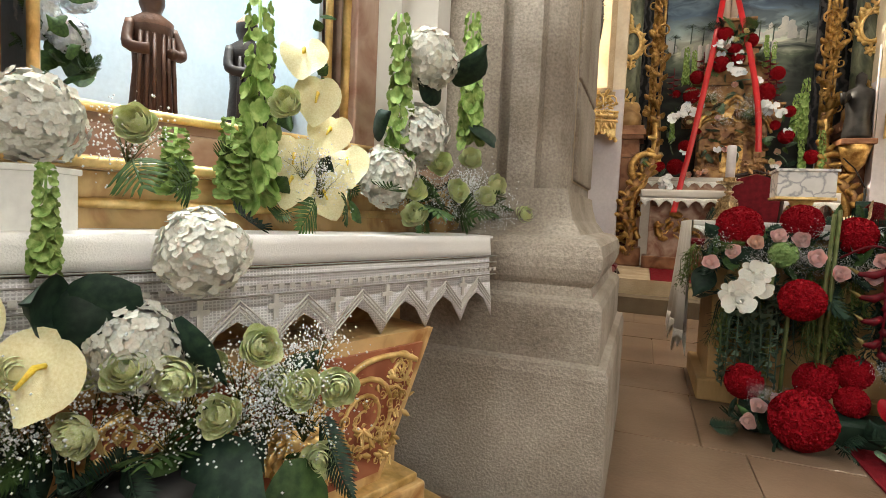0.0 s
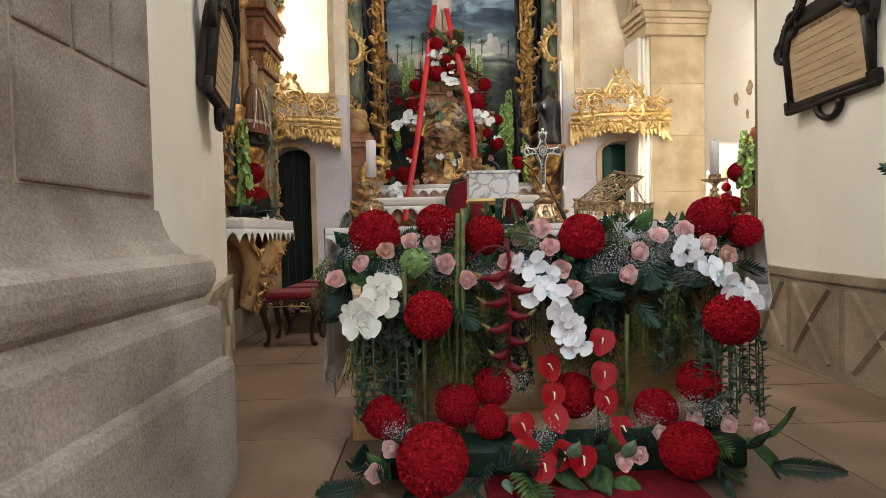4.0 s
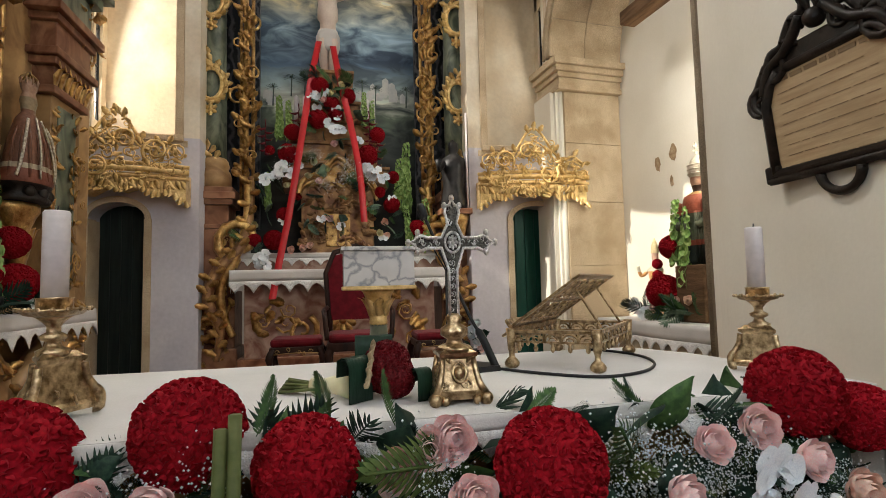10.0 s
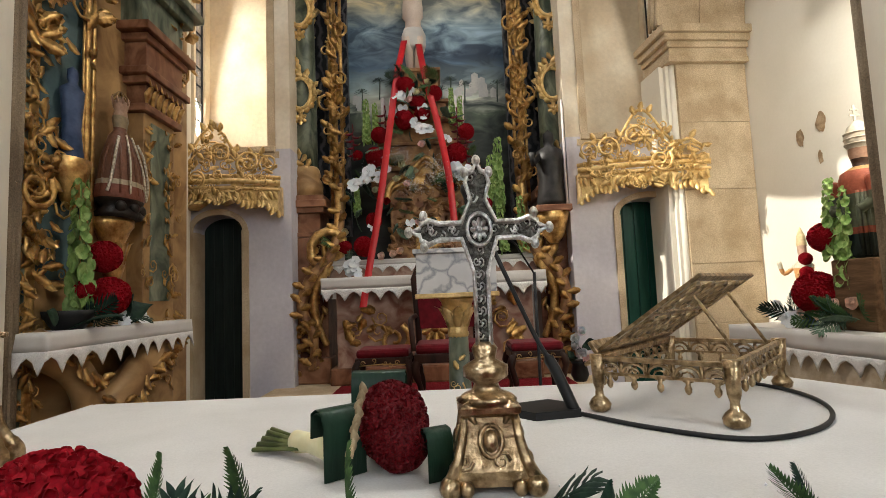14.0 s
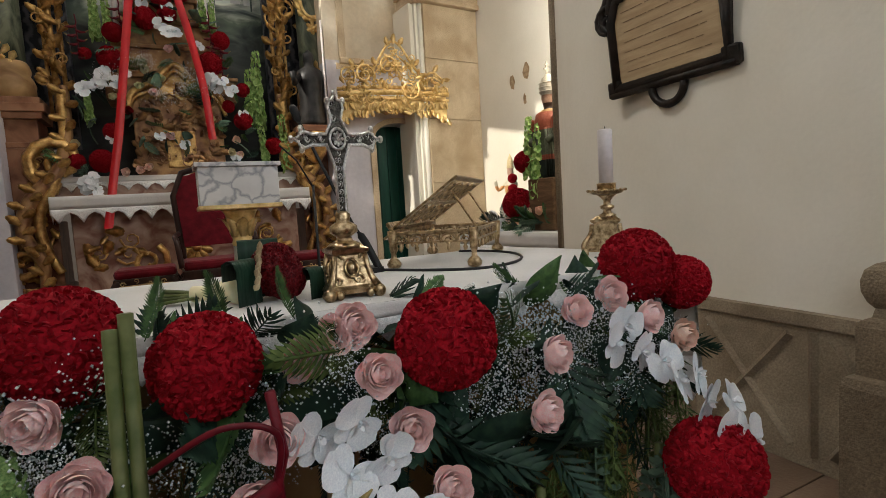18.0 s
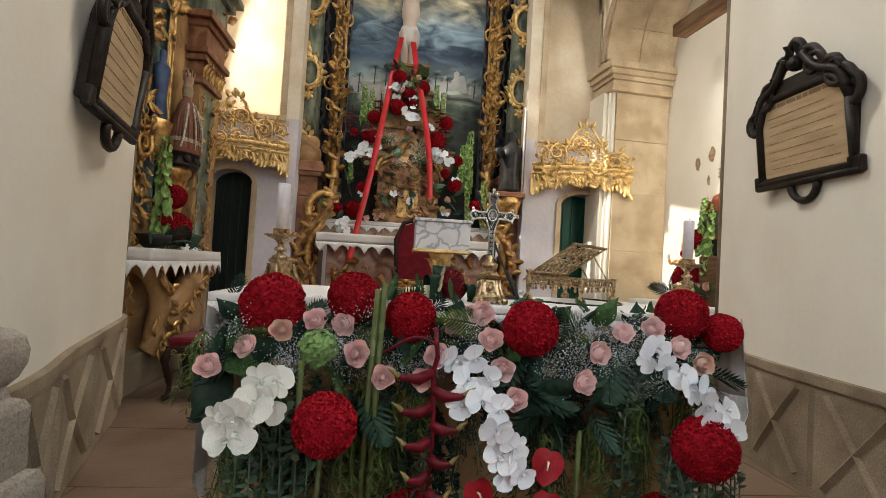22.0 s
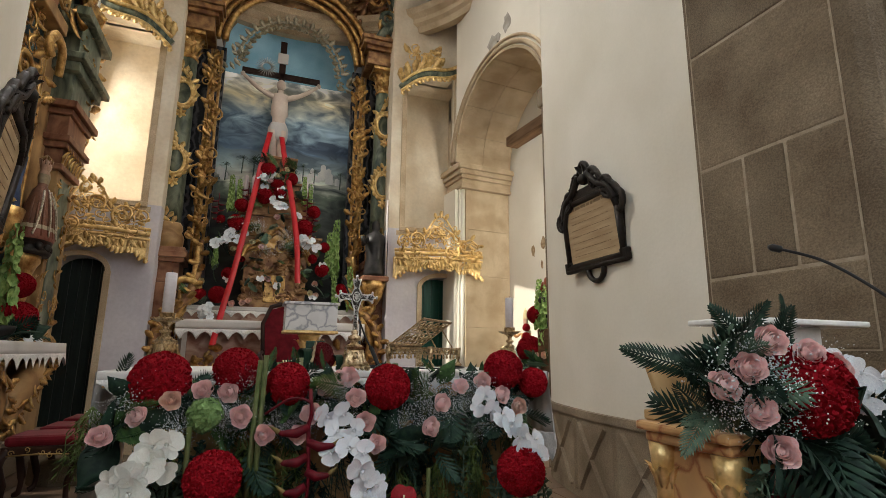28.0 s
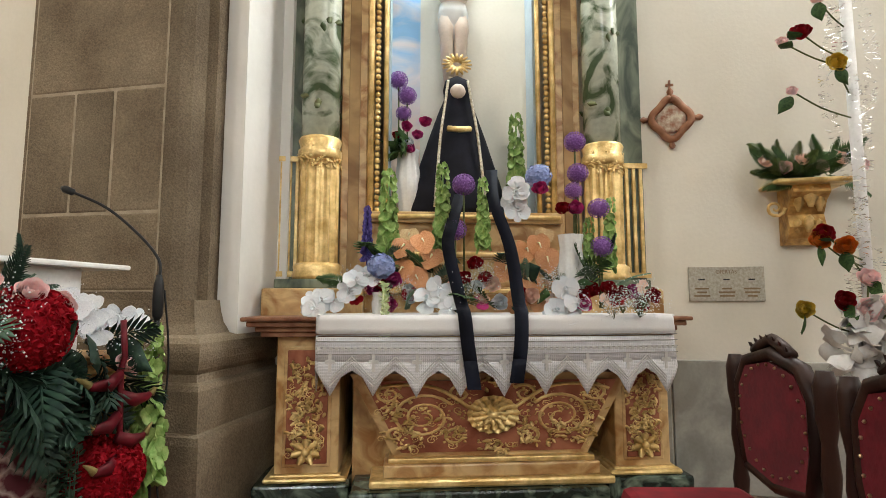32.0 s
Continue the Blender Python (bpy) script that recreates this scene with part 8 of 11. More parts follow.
cons.tube(bez([(1.45, -0.14, 1.12), (1.2, -0.22, 0.98), (0.85, -0.25, 0.78), (0.55, -0.2, 0.5), (0.45, -0.12, 0.3)], 6), [0.11] * 8 + [0.14] * 9 + [0.10] * 8, 8)
cons.tube(bez([(0.1, -0.14, 1.12), (0.35, -0.2, 0.95), (0.5, -0.2, 0.7), (0.5, -0.14, 0.4)], 6), 0.11, 8)
part("console_bracket", cons, MARBLE_BROWN, lr, "curved marbled console support")
cg = Mesh()
for k in range(12):
    acanthus(cg, turned(1.45 - 0.075 * k, -0.30, 1.08 - 0.045 * k, 120), 0.12, 0.9, 4)
for line in (bez([(1.45, -0.14, 1.12), (1.2, -0.22, 0.98), (0.85, -0.25, 0.78), (0.55, -0.2, 0.5), (0.45, -0.12, 0.3)], 6), bez([(0.1, -0.14, 1.12), (0.35, -0.2, 0.95), (0.5, -0.2, 0.7), (0.5, -0.14, 0.4)], 6)):
    for i, q in enumerate(line):
        acanthus(cg, turned(q.x + random.uniform(-0.06, 0.06), q.y - 0.13, q.z, random.uniform(60, 200)), random.uniform(0.09, 0.14), 0.8, 5)
    scroll(cg, turned(line[-1].x, line[-1].y - 0.10, line[-1].z + 0.08, 90), 0.12, 1.5, 0.2)
pieces("console_leaf", cg, GOLD, lr)
part("console_top", Mesh().box(0.02, -0.36, 1.13, 1.46, 0.02, 1.18, c=0.01), MARBLE_BROWN, lr)
CROWNED = bands("crowned_paint", ((1.95, (0.02, 0.015, 0.012)), (1.985, (0.20, 0.07, 0.045)), (2.075, (0.42, 0.36, 0.25)), (2.11, (0.17, 0.075, 0.045)), (2.50, (0.26, 0.20, 0.12)), (2.585, (0.36, 0.22, 0.15)), (2.72, (0.24, 0.14, 0.05)), (2.88, (0.3, 0.2, 0.08))), 0.4)
sv = Mesh().lathe([(0.17, 1.95), (0.19, 1.98), (0.13, 2.03), (0.18, 2.06), (0.20, 2.10), (0.175, 2.2), (0.14, 2.4), (0.09, 2.55), (0.05, 2.6), (0.055, 2.64), (0.065, 2.68), (0.055, 2.73), (0.045, 2.75), (0.06, 2.78), (0.06, 2.81), (0.03, 2.84), (0.005, 2.87)], 20, ML @ pose(0.80, -0.16, 0))
svm = ML @ pose(0.80, -0.16, 0)
for k in range(9):
    a = math.pi * (1 + k / 8)
    sv.tube([(0.185 * math.cos(a), 0.185 * math.sin(a), 2.11), (0.15 * math.cos(a), 0.15 * math.sin(a), 2.38), (0.07 * math.cos(a), 0.07 * math.sin(a), 2.56)], [0.014, 0.010, 0.006], 6, svm)
for k in range(9):
    a = 2 * math.pi * k / 9
    sv.tube([(0.058 * math.cos(a), 0.058 * math.sin(a), 2.80), (0.068 * math.cos(a), 0.068 * math.sin(a), 2.85), (0.01 * math.cos(a), 0.01 * math.sin(a), 2.90)], 0.007, 5, svm)
for s in (-1, 0, 1):
    sv.ball((s * 0.11, -0.15 + 0.03 * abs(s), 2.02), 0.045, 8, svm)
tagged(part("crowned_statue", sv, CROWNED), "small crowned statue in a wide brown and gold robe", "statue")
TRIM = mat("white_gold_braid", (0.30, 0.25, 0.17), (0.62, 0.56, 0.45), 0.35, 0.3, scale=60)
mt_ = Mesh()
for s in (-1, 1):
    mt_.tube(bez([(0.80 + s * 0.10, -0.24, 2.53), (0.80 + s * 0.155, -0.27, 2.42), (0.80 + s * 0.20, -0.27, 2.22), (0.80 + s * 0.21, -0.24, 2.11)], 5), 0.012, 5, ML)
    mt_.tube(bez([(0.80 + s * 0.03, -0.25, 2.56), (0.80 + s * 0.045, -0.29, 2.46), (0.80 + s * 0.07, -0.335, 2.30), (0.80 + s * 0.09, -0.35, 2.11)], 5), 0.008, 5, ML)
tagged(part("mantle_braid", mt_, TRIM), "white and gold braid on the statue's mantle", "braid")
BLUEROBE = mat("blue_robe", (0.02, 0.04, 0.09), (0.07, 0.10, 0.18), 0.5, scale=10)
s2 = Mesh().lathe([(0.10, 2.28), (0.11, 2.32), (0.08, 2.6), (0.10, 2.85), (0.11, 2.95), (0.04, 3.02), (0.05, 3.06), (0.05, 3.14), (0.01, 3.18)], 14, ML @ pose(0.42, -0.08, 0.62) @ Matrix.Diagonal((0.75, 0.75, 0.72, 1)))
tagged(part("blue_statue", s2, BLUEROBE), "small statue in a dark blue robe on a gilded bracket", "statue")
lcl = thing("console_cloth", "white lace cloth on the side retable's console", "cloth", ML)
part("top", Mesh().box(0.0, -0.38, 1.182, 1.48, 0.0, 1.188), LINEN, lcl)
b_, l_ = hung_cloth([(0.0, -0.1), (0.0, -0.385), (1.485, -0.385), (1.485, 0.0)], 1.188, 0.10, 14, 0.13, wave=0.015)
part("hanging", b_, LINEN, lcl)
part("lace_edge", l_, LACE, lcl)
cf = thing("console_flowers", "red carnation balls and orchids on the side console", "flower arrangement", pose(-0.20, 0.0, -0.054))
OUT = (1, -0.5, 0.3)
for p in ((-2.1, 5.84, 1.64, 0.105), (-2.08, 5.86, 1.38, 0.13), (-2.08, 5.62, 1.42, 0.06)):
    put(cf, "carnation_ball", "pompon", RED, p[:3], p[3], OUT)
for p in ((-2.02, 6.03, 1.24), (-2.02, 5.92, 1.23), (-2.02, 6.13, 1.23)):
    put(cf, "orchid", "orchid", WHITE, p, 0.06, jit(OUT, 0.3))
stalk(cf, (-2.1, 5.62, 1.3), (-2.1, 5.60, 2.1))
for k in range(10):
    put(cf, "leaf", "lobed_leaf" if k % 2 else "leaf", DARKGREEN, (-2.08, random.uniform(5.4, 6.0), 1.24), random.uniform(0.15, 0.24), (random.uniform(0.2, 1), random.uniform(-0.9, 0.9), random.uniform(0, 0.7)))
part("black_basket", Mesh().lathe([(0.08, 1.188), (0.13, 1.26), (0.14, 1.30)], 14, pose(-2.12, 5.55, 0)), BLACK, cf)

# ---- flowers, candles and ribbons on the main altar ----
STAND["at"] = BACK
mf = thing("main_altar_flowers", "red and white flowers stepped up to the crucifix", "flower arrangement")
for p in [(-0.24, 8.2, 3.62, 0.12), (-0.26, 8.2, 3.24, 0.12), (0.09, 8.2, 3.53, 0.095), (-0.55, 8.2, 3.07, 0.10), (-0.6, 8.2, 2.82, 0.12), (0.31, 8.2, 2.82, 0.13), (0.43, 8.2, 3.07, 0.10), (0.61, 8.2, 2.56, 0.08), (-0.64, 8.2, 2.1, 0.095), (0.59, 8.2, 2.23, 0.105), (-0.75, 8.15, 1.81, 0.12), (0.88, 8.15, 1.95, 0.10), (-0.96, 8.15, 1.81, 0.08), (0.45, 8.2, 2.38, 0.07), (-0.1, 8.2, 3.42, 0.10), (-0.80, 8.2, 2.85, 0.06), (-0.05, 8.2, 3.30, 0.09)]:
    put(mf, "carnation_ball", "pompon", RED, p[:3], p[3] * 0.95, F)
for p in [(-0.1, 8.12, 3.12), (-0.01, 8.12, 3.06), (0.31, 8.1, 2.64), (0.23, 8.1, 2.59), (-0.69, 8.1, 2.6), (-0.82, 8.1, 2.46), (-0.82, 8.05, 1.62), (-0.83, 8.05, 1.5), (-0.29, 8.15, 3.46), (-0.74, 8.1, 2.49), (-0.87, 8.05, 1.55), (0.38, 8.1, 2.6), (-0.60, 8.1, 2.55), (0.45, 8.1, 2.5)]:
    for j in range(2):
        put(mf, "orchid", "orchid", WHITE, jit(p, 0.05), 0.075, jit((0, -1, 0.2), 0.4))
for p in [(-0.31, 8.17, 2.72), (-0.25, 8.17, 2.61), (-0.17, 8.17, 2.64), (-0.37, 8.17, 2.56), (0.5, 8.17, 2.02), (0.52, 8.17, 1.86), (-0.44, 8.17, 1.72), (-0.57, 8.17, 1.70), (-0.36, 8.17, 1.75)]:
    put(mf, "rose", "rose", CREAM if p[2] > 2.5 else PEACH, p, 0.05, jit(F, 0.3))
for a, b in (((-0.69, 8.22, 3.0), (-0.7, 8.22, 3.5)), ((-0.82, 8.22, 2.2), (-0.83, 8.22, 2.6)), ((0.67, 8.22, 2.2), (0.69, 8.22, 2.8)), ((0.76, 8.22, 2.2), (0.78, 8.22, 3.0)), ((1.02, 8.15, 1.7), (0.98, 8.15, 2.3)), ((0.8, 8.15, 1.7), (0.75, 8.15, 2.2)), ((0.28, 8.22, 3.2), (0.28, 8.22, 3.6)), ((0.36, 8.22, 3.1), (0.38, 8.22, 3.5)), ((-0.58, 8.22, 3.0), (-0.6, 8.22, 3.45))):
    stalk(mf, a, b)
for sx, z in ((-0.85, 3.0), (-0.48, 3.2), (0.33, 3.15), (0.42, 2.9)):
    heliconia(mf, (sx, 8.18, z + 0.1), (sx, 8.18, z - 0.2))
for k in range(46):
    t = random.random()
    z = 1.7 + 2.0 * t
    w = 0.95 * (1 - t) + 0.2
    put(mf, "leaf", random.choice(("fern", "leaf", "lobed_leaf")), random.choice((GREEN, DARKGREEN, GREYGREEN)), (-0.08 + random.uniform(-w, w), 8.24, z), random.uniform(0.14, 0.26), (random.uniform(-1, 1), -0.6, random.uniform(-0.4, 0.8)))
random.seed(91)
for k in range(60):
    t = random.random() ** 0.8
    z = 1.75 + 1.95 * t
    w = 0.85 * (1 - t) + 0.15
    p = (-0.08 + random.uniform(-w, w), 8.14, z)
    if k % 4 == 0:
        put(mf, "orchid", "orchid", WHITE, p, 0.06, jit((0, -1, 0.2), 0.4))
    elif k % 4 == 1:
        put(mf, "rose", "rose", random.choice((PINK, RED, CREAM)), p, 0.05, jit(F, 0.3))
    else:
        put(mf, "leaf", random.choice(("leaf", "fern", "lobed_leaf")), random.choice((GREEN, DARKGREEN)), (p[0], 8.2, z), random.uniform(0.12, 0.2), (random.uniform(-1, 1), -0.6, random.uniform(-0.4, 0.8)))
for k in range(7):
    gyps(mf, (-0.08 + random.uniform(-0.6, 0.6), 8.12, random.uniform(2.4, 2.8)), 0.12)
for x in (-0.52, -0.42, 0.32, 0.40):
    mcn = thing("tall_candle", "tall white candle on the throne steps", "candle", pose(x, 8.42, 3.02), "candles on the throne steps")
    part("stick", Mesh().lathe([(0.045, 0), (0.03, 0.03), (0.025, 0.12), (0.035, 0.15)], 10), GOLD, mcn)
    part("wax", Mesh().lathe([(0.028, 0.15), (0.028, 0.55), (0.005, 0.57)], 10), WAX, mcn)
rb = thing("red_ribbon", "long red ribbons hung from the crucifix to the altar", "ribbon")
RIB = mat("red_satin", (0.42, 0.006, 0.012), (0.55, 0.014, 0.022), 0.35, scale=6)


def ribbon(pts, w, mt, parent, side=(1, 0, 0)):
    q = bez(pts, 6)
    s = Vector(side).normalized() * w / 2
    v = [c for p_ in q for c in (p_ - s, p_ + s, p_ + s + Vector((0, 0.002, 0.001)), p_ - s + Vector((0, 0.002, 0.001)))]
    f = []
    for i in range(len(q) - 1):
        a_, b2 = 4 * i, 4 * i + 4
        f += [(a_, a_ + 1, b2 + 1, b2), (a_ + 2, a_ + 3, b2 + 3, b2 + 2), (a_ + 1, a_ + 2, b2 + 2, b2 + 1), (a_ + 3, a_, b2, b2 + 3)]
    return part("strip", Mesh().add(v, f, None, True), mt, parent)


ribbon([(-0.25, 8.55, 4.35), (-0.33, 8.2, 3.75), (-0.42, 8.08, 3.1), (-0.57, 8.0, 2.11), (-0.66, 7.95, 1.62), (-0.74, 7.88, 1.15)], 0.075, RIB, rb)
ribbon([(-0.08, 8.55, 4.3), (0.0, 8.2, 3.7), (0.11, 8.08, 3.16), (0.21, 8.02, 2.55), (0.25, 8.0, 2.0)], 0.075, RIB, rb)

# dark-robed statue by the column
BLACKROBE = mat("black_robe", (0.010, 0.009, 0.009), (0.03, 0.028, 0.028), 0.4, scale=9)
sb = thing("statue_bracket", "gilded bracket beside the column", "bracket")
part("body", Mesh().lathe([(0.05, 1.75), (0.12, 1.85), (0.16, 2.0), (0.18, 2.08)], 14, pose(1.32, 8.05, 0)), GOLD, sb)
part("slab", Mesh().box(1.12, 7.88, 2.08, 1.50, 8.24, 2.15, c=0.01), MARBLE_RED, sb)
sg = Mesh().lathe([(0.15, 2.15), (0.16, 2.2), (0.13, 2.45), (0.15, 2.65), (0.14, 2.76), (0.05, 2.82), (0.06, 2.87), (0.06, 2.95), (0.01, 3.0)], 16, pose(1.32, 8.05, 0))
sg.tube([(1.2, 8.0, 2.7), (1.12, 7.92, 2.6), (1.1, 7.9, 2.72)], 0.035, 8)
tagged(part("dark_robed_statue", sg, BLACKROBE), "small statue in a black robe holding a tall staff", "statue")
tagged(part("statue_staff", Mesh().tube([(1.46, 7.94, 2.15), (1.46, 7.94, 3.3)], 0.012, 6), WAX), "thin pale staff held by the statue", "staff")

# camera on the cornice
sc_ = thing("security_camera", "small white security camera on the cornice", "camera", pose(1.95, 7.7, 6.62, 0, 0, 150))
part("housing", Mesh().box(-0.14, -0.05, 0.10, 0.14, 0.05, 0.20, c=0.02), PLASTER_WHITE, sc_)
part("lens", Mesh().lathe([(0.035, 0), (0.035, 0.02)], 14, pose(0.14, 0, 0.15, 0, 90, 0)), BLACK, sc_)
part("mount", Mesh().box(-0.03, -0.03, 0, 0.03, 0.03, 0.11, c=0.006), PLASTER_WHITE, sc_)

STAND["at"] = HERE

# ---- side altars ----
def sky_paint():
    """Painted sky: peach near the bottom, rosy clouds, blue above."""
    m = mat("painted_sky", (0.30, 0.55, 0.80), (0.78, 0.72, 0.74), 0.6, scale=2.4, kind="swirl", bscale=8, stretch=(1, 1, 1.8), spread=(0.44, 0.68))
    n, l = m.node_tree.nodes, m.node_tree.links
    p = n["Principled BSDF"]
    sky = p.inputs["Base Color"].links[0].from_socket
    co, sep, ns, add, ramp, mix = (n.new(k) for k in ("ShaderNodeTexCoord", "ShaderNodeSeparateXYZ", "ShaderNodeTexNoise", "ShaderNodeMath", "ShaderNodeMapRange", "ShaderNodeMixRGB"))
    ns.inputs["Scale"].default_value, ns.inputs["Detail"].default_value = 3.0, 6.0
    l.new(co.outputs["Object"], sep.inputs[0])
    l.new(co.outputs["Object"], ns.inputs["Vector"])
    add.operation = "ADD"
    l.new(sep.outputs["Z"], add.inputs[0])
    l.new(ns.outputs["Fac"], add.inputs[1])
    ramp.inputs["From Min"].default_value, ramp.inputs["From Max"].default_value = 2.45, 3.35
    l.new(add.outputs[0], ramp.inputs["Value"])
    l.new(ramp.outputs["Result"], mix.inputs[0])
    mix.inputs[1].default_value = (0.80, 0.62, 0.52, 1)
    l.new(sky, mix.inputs[2])
    l.new(mix.outputs[0], p.inputs["Base Color"])
    return m


SKYPAINT = sky_paint()
PALEBLUE = mat("pale_blue_panel", (0.36, 0.46, 0.54), (0.50, 0.60, 0.66), 0.55, scale=3)
GREENBLACK = mat("green_black_marble", (0.008, 0.018, 0.014), (0.20, 0.26, 0.20), 0.2, scale=9, kind="swirl", spread=(0.48, 0.75), bscale=20)
PINKPANEL = mat("rose_panel", (0.23, 0.065, 0.035), (0.40, 0.15, 0.085), 0.4, scale=8, kind="swirl", bscale=20)


def side_altar(name, label, m, rich):
    t = thing(name, label, "altar", m)
    for x0, x1 in ((-0.96, -0.55), (0.60, 1.0)) if rich else ():
        part("base_block", Mesh().box(x0, -0.36, 0.0, x1, 0.35, 0.22, c=0.012), GREENBLACK, t, "dark green marble base")
    lift = Matrix.Translation((0.08, 0, 0.055)) if rich else Matrix.Identity(4)
    part("base_block", Mesh().box(-0.54, -0.44, 0.0, 0.58, 0.30, 0.205 if rich else 0.15, c=0.012), GREENBLACK, t)
    for x0, x1 in ((-0.88, -0.60), (0.66, 0.92)) if rich else ():
        part("pedestal", Mesh().box(x0, -0.30, 0.25, x1, 0.33, 0.895, c=0.008), MARBLE_YELLOW, t)
        part("foot_moulding", Mesh().box(x0 - 0.04, -0.34, 0.22, x1 + 0.04, 0.33, 0.245, c=0.012).box(x0 - 0.015, -0.315, 0.235, x1 + 0.015, 0.33, 0.255, c=0.008), GOLD_BRIGHT, t)
        part("pedestal_panel", Mesh().box(x0 + 0.05, -0.312, 0.30, x1 - 0.05, -0.298, 0.83, c=0.005), PINKPANEL, t)
        part("panel_rim", Mesh().box(x0 + 0.035, -0.306, 0.285, x1 - 0.035, -0.299, 0.845, c=0.003), MARBLE_YELLOW, t)
        pgc = Mesh()
        xc = (x0 + x1) / 2
        foliage(pgc, xc - 0.07, xc + 0.07, 0.34, 0.78, -0.315, 0.032, 210, 91)
        rosette(pgc, turned(xc, -0.318, 0.36, 0), 0.07, 7)
        part("panel_carving", pgc, GOLD_BRIGHT, t, "gilded carved leaves")
    part("core", Mesh().box(-0.55, -0.18, 0.15, 0.55, 0.33, 0.9), MARBLE_YELLOW, t)
    urn = Mesh().add([(-0.50, -0.36, 0.70), (0.50, -0.36, 0.70), (0.34, -0.32, 0.27), (-0.34, -0.32, 0.27), (-0.50, -0.1, 0.70), (0.50, -0.1, 0.70), (0.34, -0.1, 0.27), (-0.34, -0.1, 0.27)], [(0, 3, 2, 1), (0, 1, 5, 4), (1, 2, 6, 5), (2, 3, 7, 6), (3, 0, 4, 7)])
    wx = lift @ Matrix.Diagonal((1.26 if rich else 1.0, 1, 0.95 if rich else 1, 1))
    part("frontal", urn, MARBLE_YELLOW, t, m=wx)
    part("frontal_panel", Mesh().add([(-0.45, -0.368, 0.665), (0.45, -0.368, 0.665), (0.32, -0.335, 0.31), (-0.32, -0.335, 0.31), (-0.45, -0.34, 0.665), (0.45, -0.34, 0.665), (0.32, -0.31, 0.31), (-0.32, -0.31, 0.31)], [(0, 3, 2, 1), (0, 1, 5, 4), (1, 2, 6, 5), (2, 3, 7, 6), (3, 0, 4, 7)]), PINKPANEL, t, m=wx)
    fc = Mesh()
    for s in (-1, 1):
        for cx, cz, r0, turn in ((0.245, 0.485, 0.115, 2.2), (0.115, 0.60, 0.045, 1.5), (0.365, 0.60, 0.050, 1.6), (0.13, 0.385, 0.045, 1.5), (0.34, 0.40, 0.035, 1.4)):
            line = []
            for i in range(41):
                k = i / 40
                a = 0.6 + 2 * math.pi * turn * k
                rr = r0 * (1 - 0.85 * k)
                z = cz + rr * math.sin(a)
                line.append((s * (cx - rr * math.cos(a)), -0.306 - 0.093 * z, z))
            fc.tube(line, [0.0085 * (1 - 0.5 * i / 40) for i in range(41)], 5)
            for i in range(0, 34, 2):
                x, y, z = line[i]
                acanthus(fc, turned(x, y + 0.004, z, (i * 137) % 360), 0.034 if r0 > 0.1 else 0.026, 0.6, 4)
        fc.tube(bez([(s * 0.42, -0.37, 0.62), (s * 0.34, -0.368, 0.645), (s * 0.2, -0.368, 0.63), (s * 0.07, -0.36, 0.52)], 5), 0.009, 5)
        foliage(fc, s * 0.23 - 0.15, s * 0.23 + 0.15, 0.34, 0.64, -0.350, 0.028, 150, 95 + s)
        foliage(fc, s * 0.36 - 0.05, s * 0.36 + 0.05, 0.48, 0.65, -0.358, 0.026, 50, 195 + s)
    for ring, (rr, nn) in enumerate(((0.105, 17), (0.085, 15), (0.06, 11), (0.035, 8))):
        rosette(fc, turned(0, -0.358 - 0.010 * ring, 0.50, 9 * ring), rr, nn)
    foliage(fc, -0.05, 0.05, 0.32, 0.37, -0.348, 0.03, 26, 301)
    foliage(fc, -0.05, 0.05, 0.63, 0.67, -0.366, 0.03, 20, 302)
    part("frontal_carving", fc, GOLD_BRIGHT, t, "gilded scrolls and a central rosette", wx)
    part("frontal_foot", Mesh().box(-0.54, -0.40, 0.15, 0.54, -0.05, 0.19, c=0.012).box(-0.46, -0.36, 0.25, 0.46, -0.05, 0.275, c=0.006), GOLD_BRIGHT, t, m=lift)
    part("frontal_foot_block", Mesh().box(-0.48, -0.375, 0.19, 0.48, -0.05, 0.25, c=0.008), MARBLE_YELLOW, t, m=lift)
    cr_ = Mesh()
    for z0, z1, o in ((0.86, 0.885, 0.0), (0.885, 0.91, 0.02), (0.91, 0.935, 0.05), (0.935, 0.955, 0.07)):
        o = o if rich else -0.09
        z0, z1 = (z0 + 0.035, z1 + 0.035) if rich else (z0, z1)
        cr_.box(-0.94 - o, -0.36 - o, z0, 0.92 + o, 0.33, z1, c=0.006)
    part("mensa", cr_, MARBLE_RED, t, "red-brown moulded altar slab")
    for x0, x1 in ((-1.0, -0.52), (0.52, 1.0)) if rich else ():
        part("column_block", Mesh().box(x0, -0.14, 0.957, x1, 0.36, 1.13, c=0.01), MARBLE_YELLOW, t)
        part("column_block_cap", Mesh().box(x0 + 0.05, -0.11, 1.13, x1 - 0.05, 0.36, 1.18, c=0.008), MARBLE_GREEN, t)
    for x in (-0.76, 0.76) if rich else ():
        col = Mesh().lathe([(0.125, 1.18), (0.13, 1.20), (0.12, 1.225), (0.125, 1.25), (0.105, 1.27)], 24, pose(x, 0.02, 0))
        part("column_base", col, GOLD_BRIGHT, t)
        fl_ = Mesh()
        v, f = [], []
        for j, z in enumerate((1.26, 1.86)):
            for k in range(48):
                r = 0.094 + (0.007 if k % 4 in (0, 1) else -0.004)
                v.append((x + r * math.cos(2 * math.pi * k / 48), 0.02 + r * math.sin(2 * math.pi * k / 48), z))
        fl_.add(v, [(k, (k + 1) % 48, 48 + (k + 1) % 48, 48 + k) for k in range(48)])
        part("fluted_drum", fl_, GOLD_BRIGHT, t, "fluted gilded column drum")
